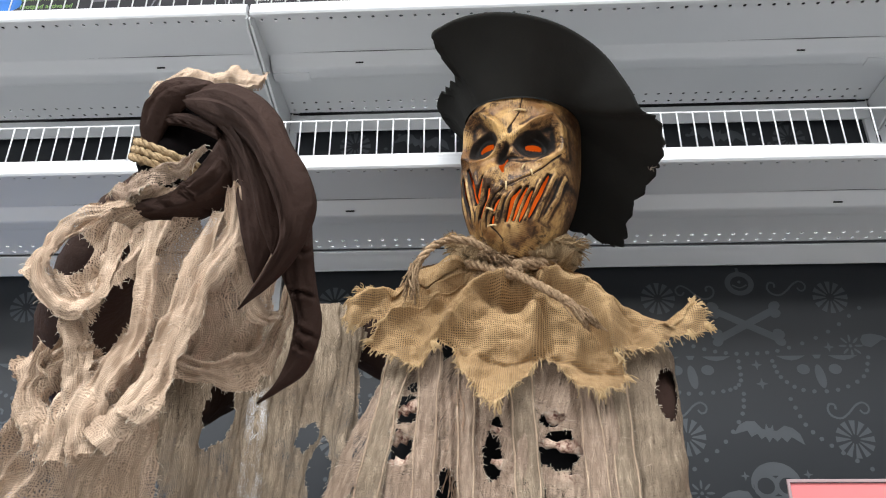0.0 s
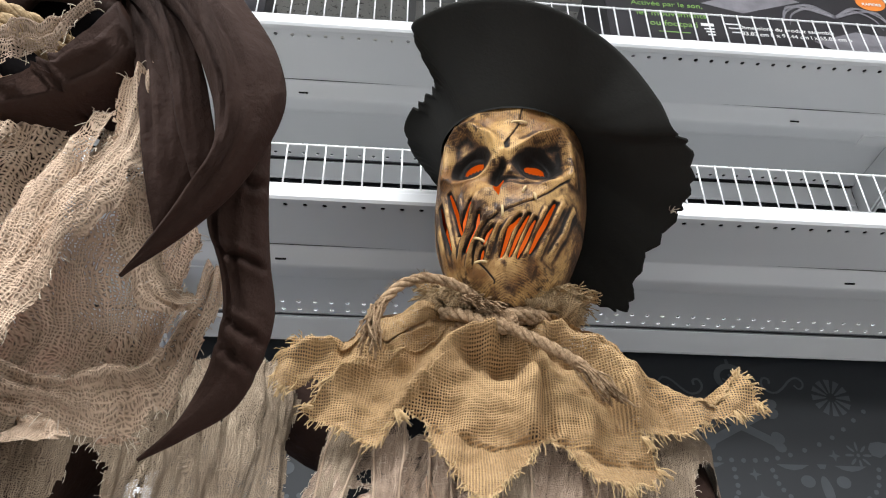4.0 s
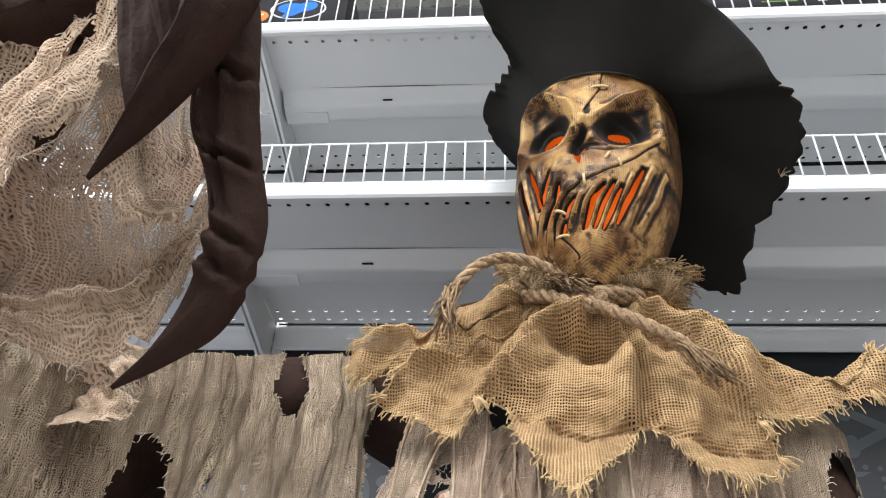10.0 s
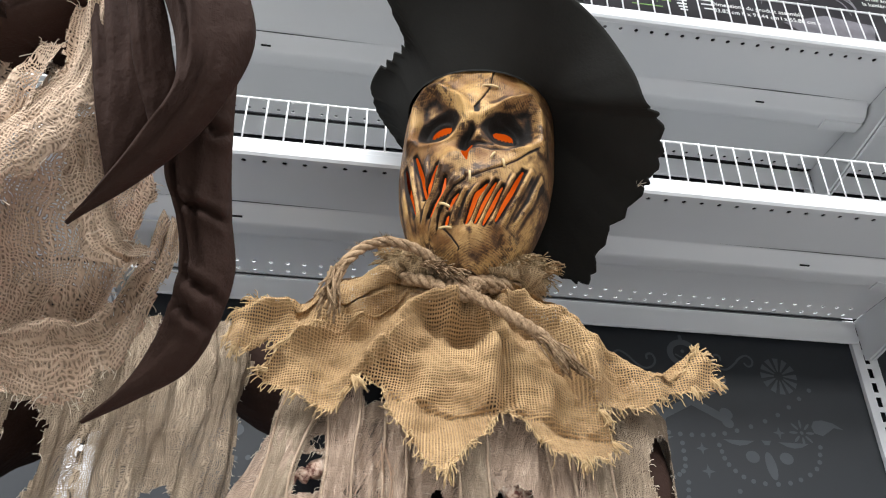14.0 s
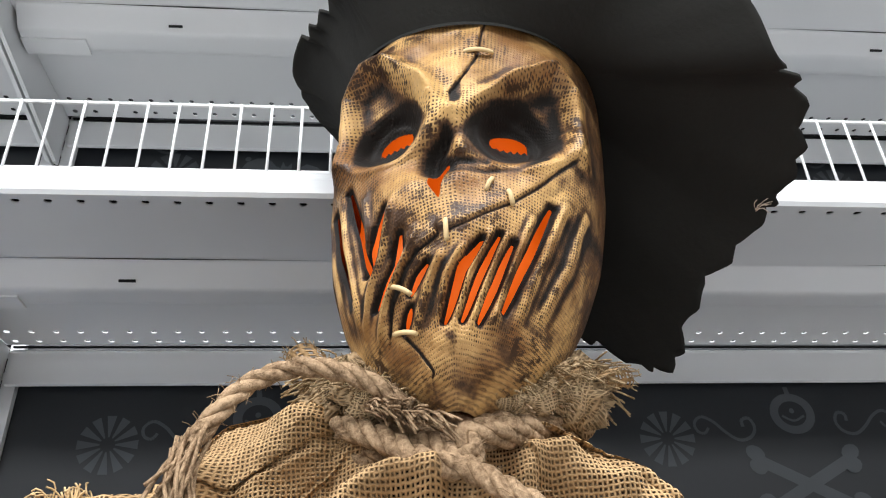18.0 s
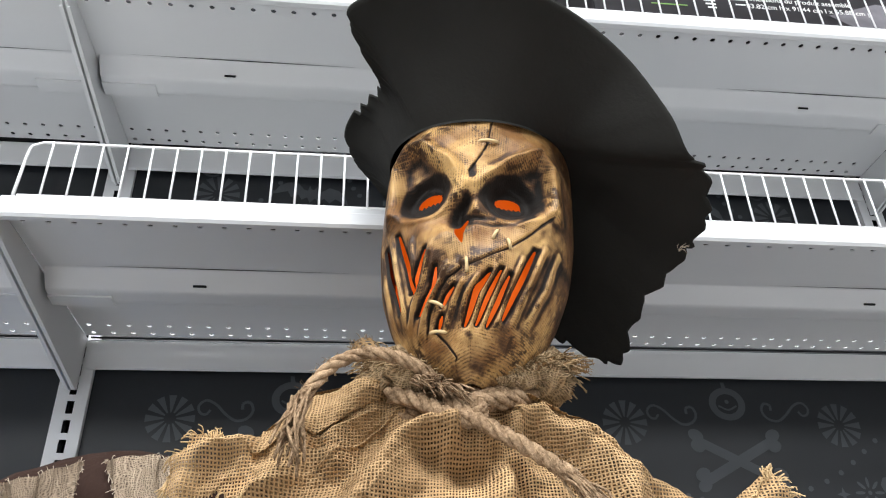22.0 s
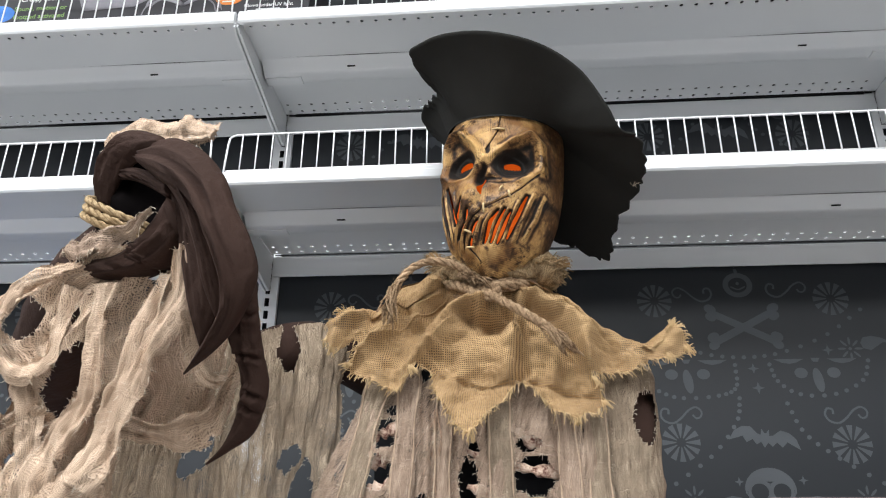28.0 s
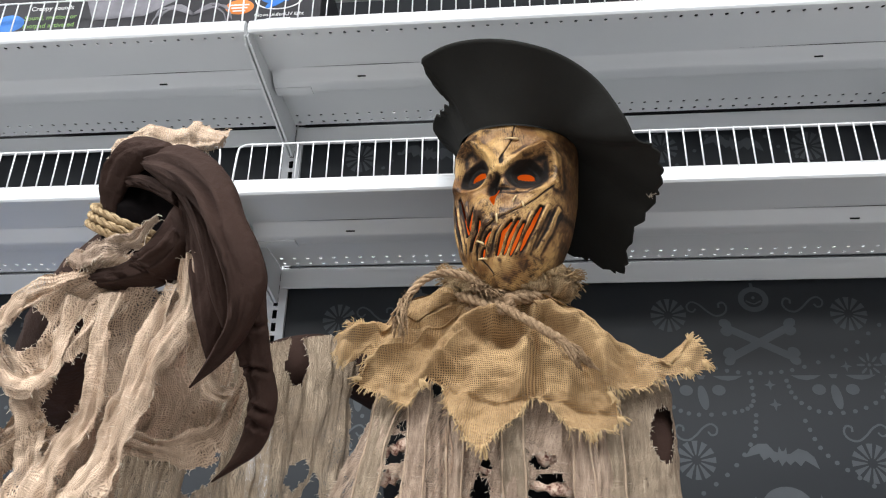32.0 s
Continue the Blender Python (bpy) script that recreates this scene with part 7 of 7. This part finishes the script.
for k, (dx, dz, rx, rz) in enumerate(((-0.012, 0.002, 0.022, 0.013), (0.014, 0.004, 0.018, 0.012), (0.0, -0.006, 0.028, 0.008))):
    flat(ca, "badge_print", oval(-0.325 + dx, 2.680 + dz, rx, rz, 16, 0.3 * k), y - 0.0010 - 0.0003 * k, M_BLUE_INK, "bright blue print")
lettering("Glows under UV light", -0.322, 2.6425, 0.0105, y, M_WHITE_INK, ca)
flat(ca, "text_bar", [(-0.345, 2.6345), (-0.30, 2.6345), (-0.30, 2.6325), (-0.345, 2.6325)], y, M_WHITE_INK)
lettering("Creepy sounds", -0.765, 2.684, 0.014, y, M_WHITE_INK, ca)
lettering("Sound, motion or", -0.765, 2.662, 0.0145, y, M_GREEN_INK, ca, "green lettering")
lettering("footpad activated", -0.765, 2.643, 0.0145, y, M_GREEN_INK, ca, "green lettering")
pale_legs(ca, -0.485, 2.652, 0.075, y, 3)
flat(ca, "badge", oval(-0.845, 2.652, 0.03, 0.02), y, M_BLUE_INK, "bright blue print")
flat(ca, "print_patch", [(-0.70, 2.70), (-0.60, 2.712), (-0.52, 2.69), (-0.58, 2.655), (-0.68, 2.65)], y + 0.0001, M_BOX_GREY)

cb = carton(0.312, 0.905, 2.87, "black printed toy carton with white and green lettering")
lettering("Des bruits sinistres!", 0.345, 2.757, 0.0175, y, M_WHITE_INK, cb, "", align="LEFT")
lettering("Activée par le son,", 0.356, 2.730, 0.0165, y, M_GREEN_INK, cb, "dull green lettering", align="LEFT")
lettering("les mouvements", 0.362, 2.705, 0.0185, y, M_GREEN_INK, cb, "green lettering", align="LEFT")
lettering("ou footpad", 0.382, 2.681, 0.0185, y, M_GREEN_INK, cb, "green lettering", align="LEFT")
flat(cb, "text_bar", [(0.395, 2.662), (0.448, 2.662), (0.448, 2.660), (0.395, 2.660)], y, M_GREEN_INK)
flat(cb, "battery_icon", [(0.470, 2.688), (0.492, 2.688), (0.492, 2.681), (0.470, 2.681)], y, M_WHITE_INK, "white printed battery sign")
for k in range(3):
    flat(cb, "text_bar", [(0.474 + 0.002 * k, 2.676 - 0.007 * k), (0.491, 2.676 - 0.007 * k), (0.491, 2.673 - 0.007 * k), (0.474 + 0.002 * k, 2.673 - 0.007 * k)], y, M_WHITE_INK)
    flat(cb, "text_bar", [(0.513 + 0.004 * k, 2.691 - 0.010 * k), (0.540 - 0.002 * k, 2.691 - 0.010 * k), (0.540 - 0.002 * k, 2.6885 - 0.010 * k), (0.513 + 0.004 * k, 2.6885 - 0.010 * k)], y, M_WHITE_INK)
lettering("Dimensions du produit assemblé", 0.617, 2.683, 0.0125, y, M_WHITE_INK, cb)
lettering("83.82 cm h x 91.44 cm l x 55.88 cm p", 0.632, 2.668, 0.0125, y, M_WHITE_INK, cb)
pale_legs(cb, 0.715, 2.725, 0.09, y, 5)
flat(cb, "print_patch", [(0.66, 2.66), (0.74, 2.69), (0.83, 2.68), (0.82, 2.64), (0.70, 2.635)], y + 0.0001, M_BOX_GREY)
flat(cb, "print_patch", [(0.48, 2.74), (0.60, 2.79), (0.66, 2.76), (0.55, 2.72)], y + 0.0001, M_BOX_GREY)
flat(cb, "badge", oval(0.792, 2.772, 0.027, 0.022), y, M_ORANGE_INK, "orange printed badge")
lettering("RAPIDES", 0.792, 2.766, 0.0095, y - 0.0006, M_WHITE_INK, cb)
flat(cb, "badge_rim", oval(0.855, 2.782, 0.036, 0.026), y, M_WHITE_INK, "white ring round the blue badge")
flat(cb, "badge_print", oval(0.855, 2.782, 0.032, 0.0225), y - 0.0006, M_BLUE_INK, "bright blue print")
lettering("Brille sous", 0.858, 2.748, 0.0125, y, M_WHITE_INK, cb)
lettering("la lumière UV", 0.858, 2.734, 0.0125, y, M_WHITE_INK, cb)
carton(0.925, 1.60, 2.80, "black printed toy carton pushed against its neighbour")

# ---- display cartons standing below ----
ds = thing("display_stand", (0.72, 1.2, 0), "coral pink display card in a clear plastic holder", "display")
part("card", box(bmesh.new(), (0.438, 1.092, 0.0), (0.99, 1.097, 1.765), 0.001), M_PINK, ds, smooth=False)
part("holder_edge", box(bmesh.new(), (0.433, 1.088, 1.70), (0.437, 1.0915, 1.7695), 0.0008), M_CLEAR, ds, "clear plastic holder edge", smooth=False)
part("holder_rim", box(bmesh.new(), (0.433, 1.0885, 1.7655), (0.99, 1.0915, 1.7695), 0.0008), M_CLEAR, ds, "clear plastic holder rim", smooth=False)
db = thing("display_stand", (-0.8, 1.2, 0), "blue and white printed display carton", "display")
part("card", box(bmesh.new(), (-1.0, 1.15, 0.0), (-0.655, 1.36, 1.772), 0.004), M_BLUE_INK, db, smooth=False)
flat(db, "print_band", [(-0.98, 1.765), (-0.67, 1.765), (-0.67, 1.750), (-0.98, 1.742)], 1.1494, M_WHITE_INK, "white printed band")
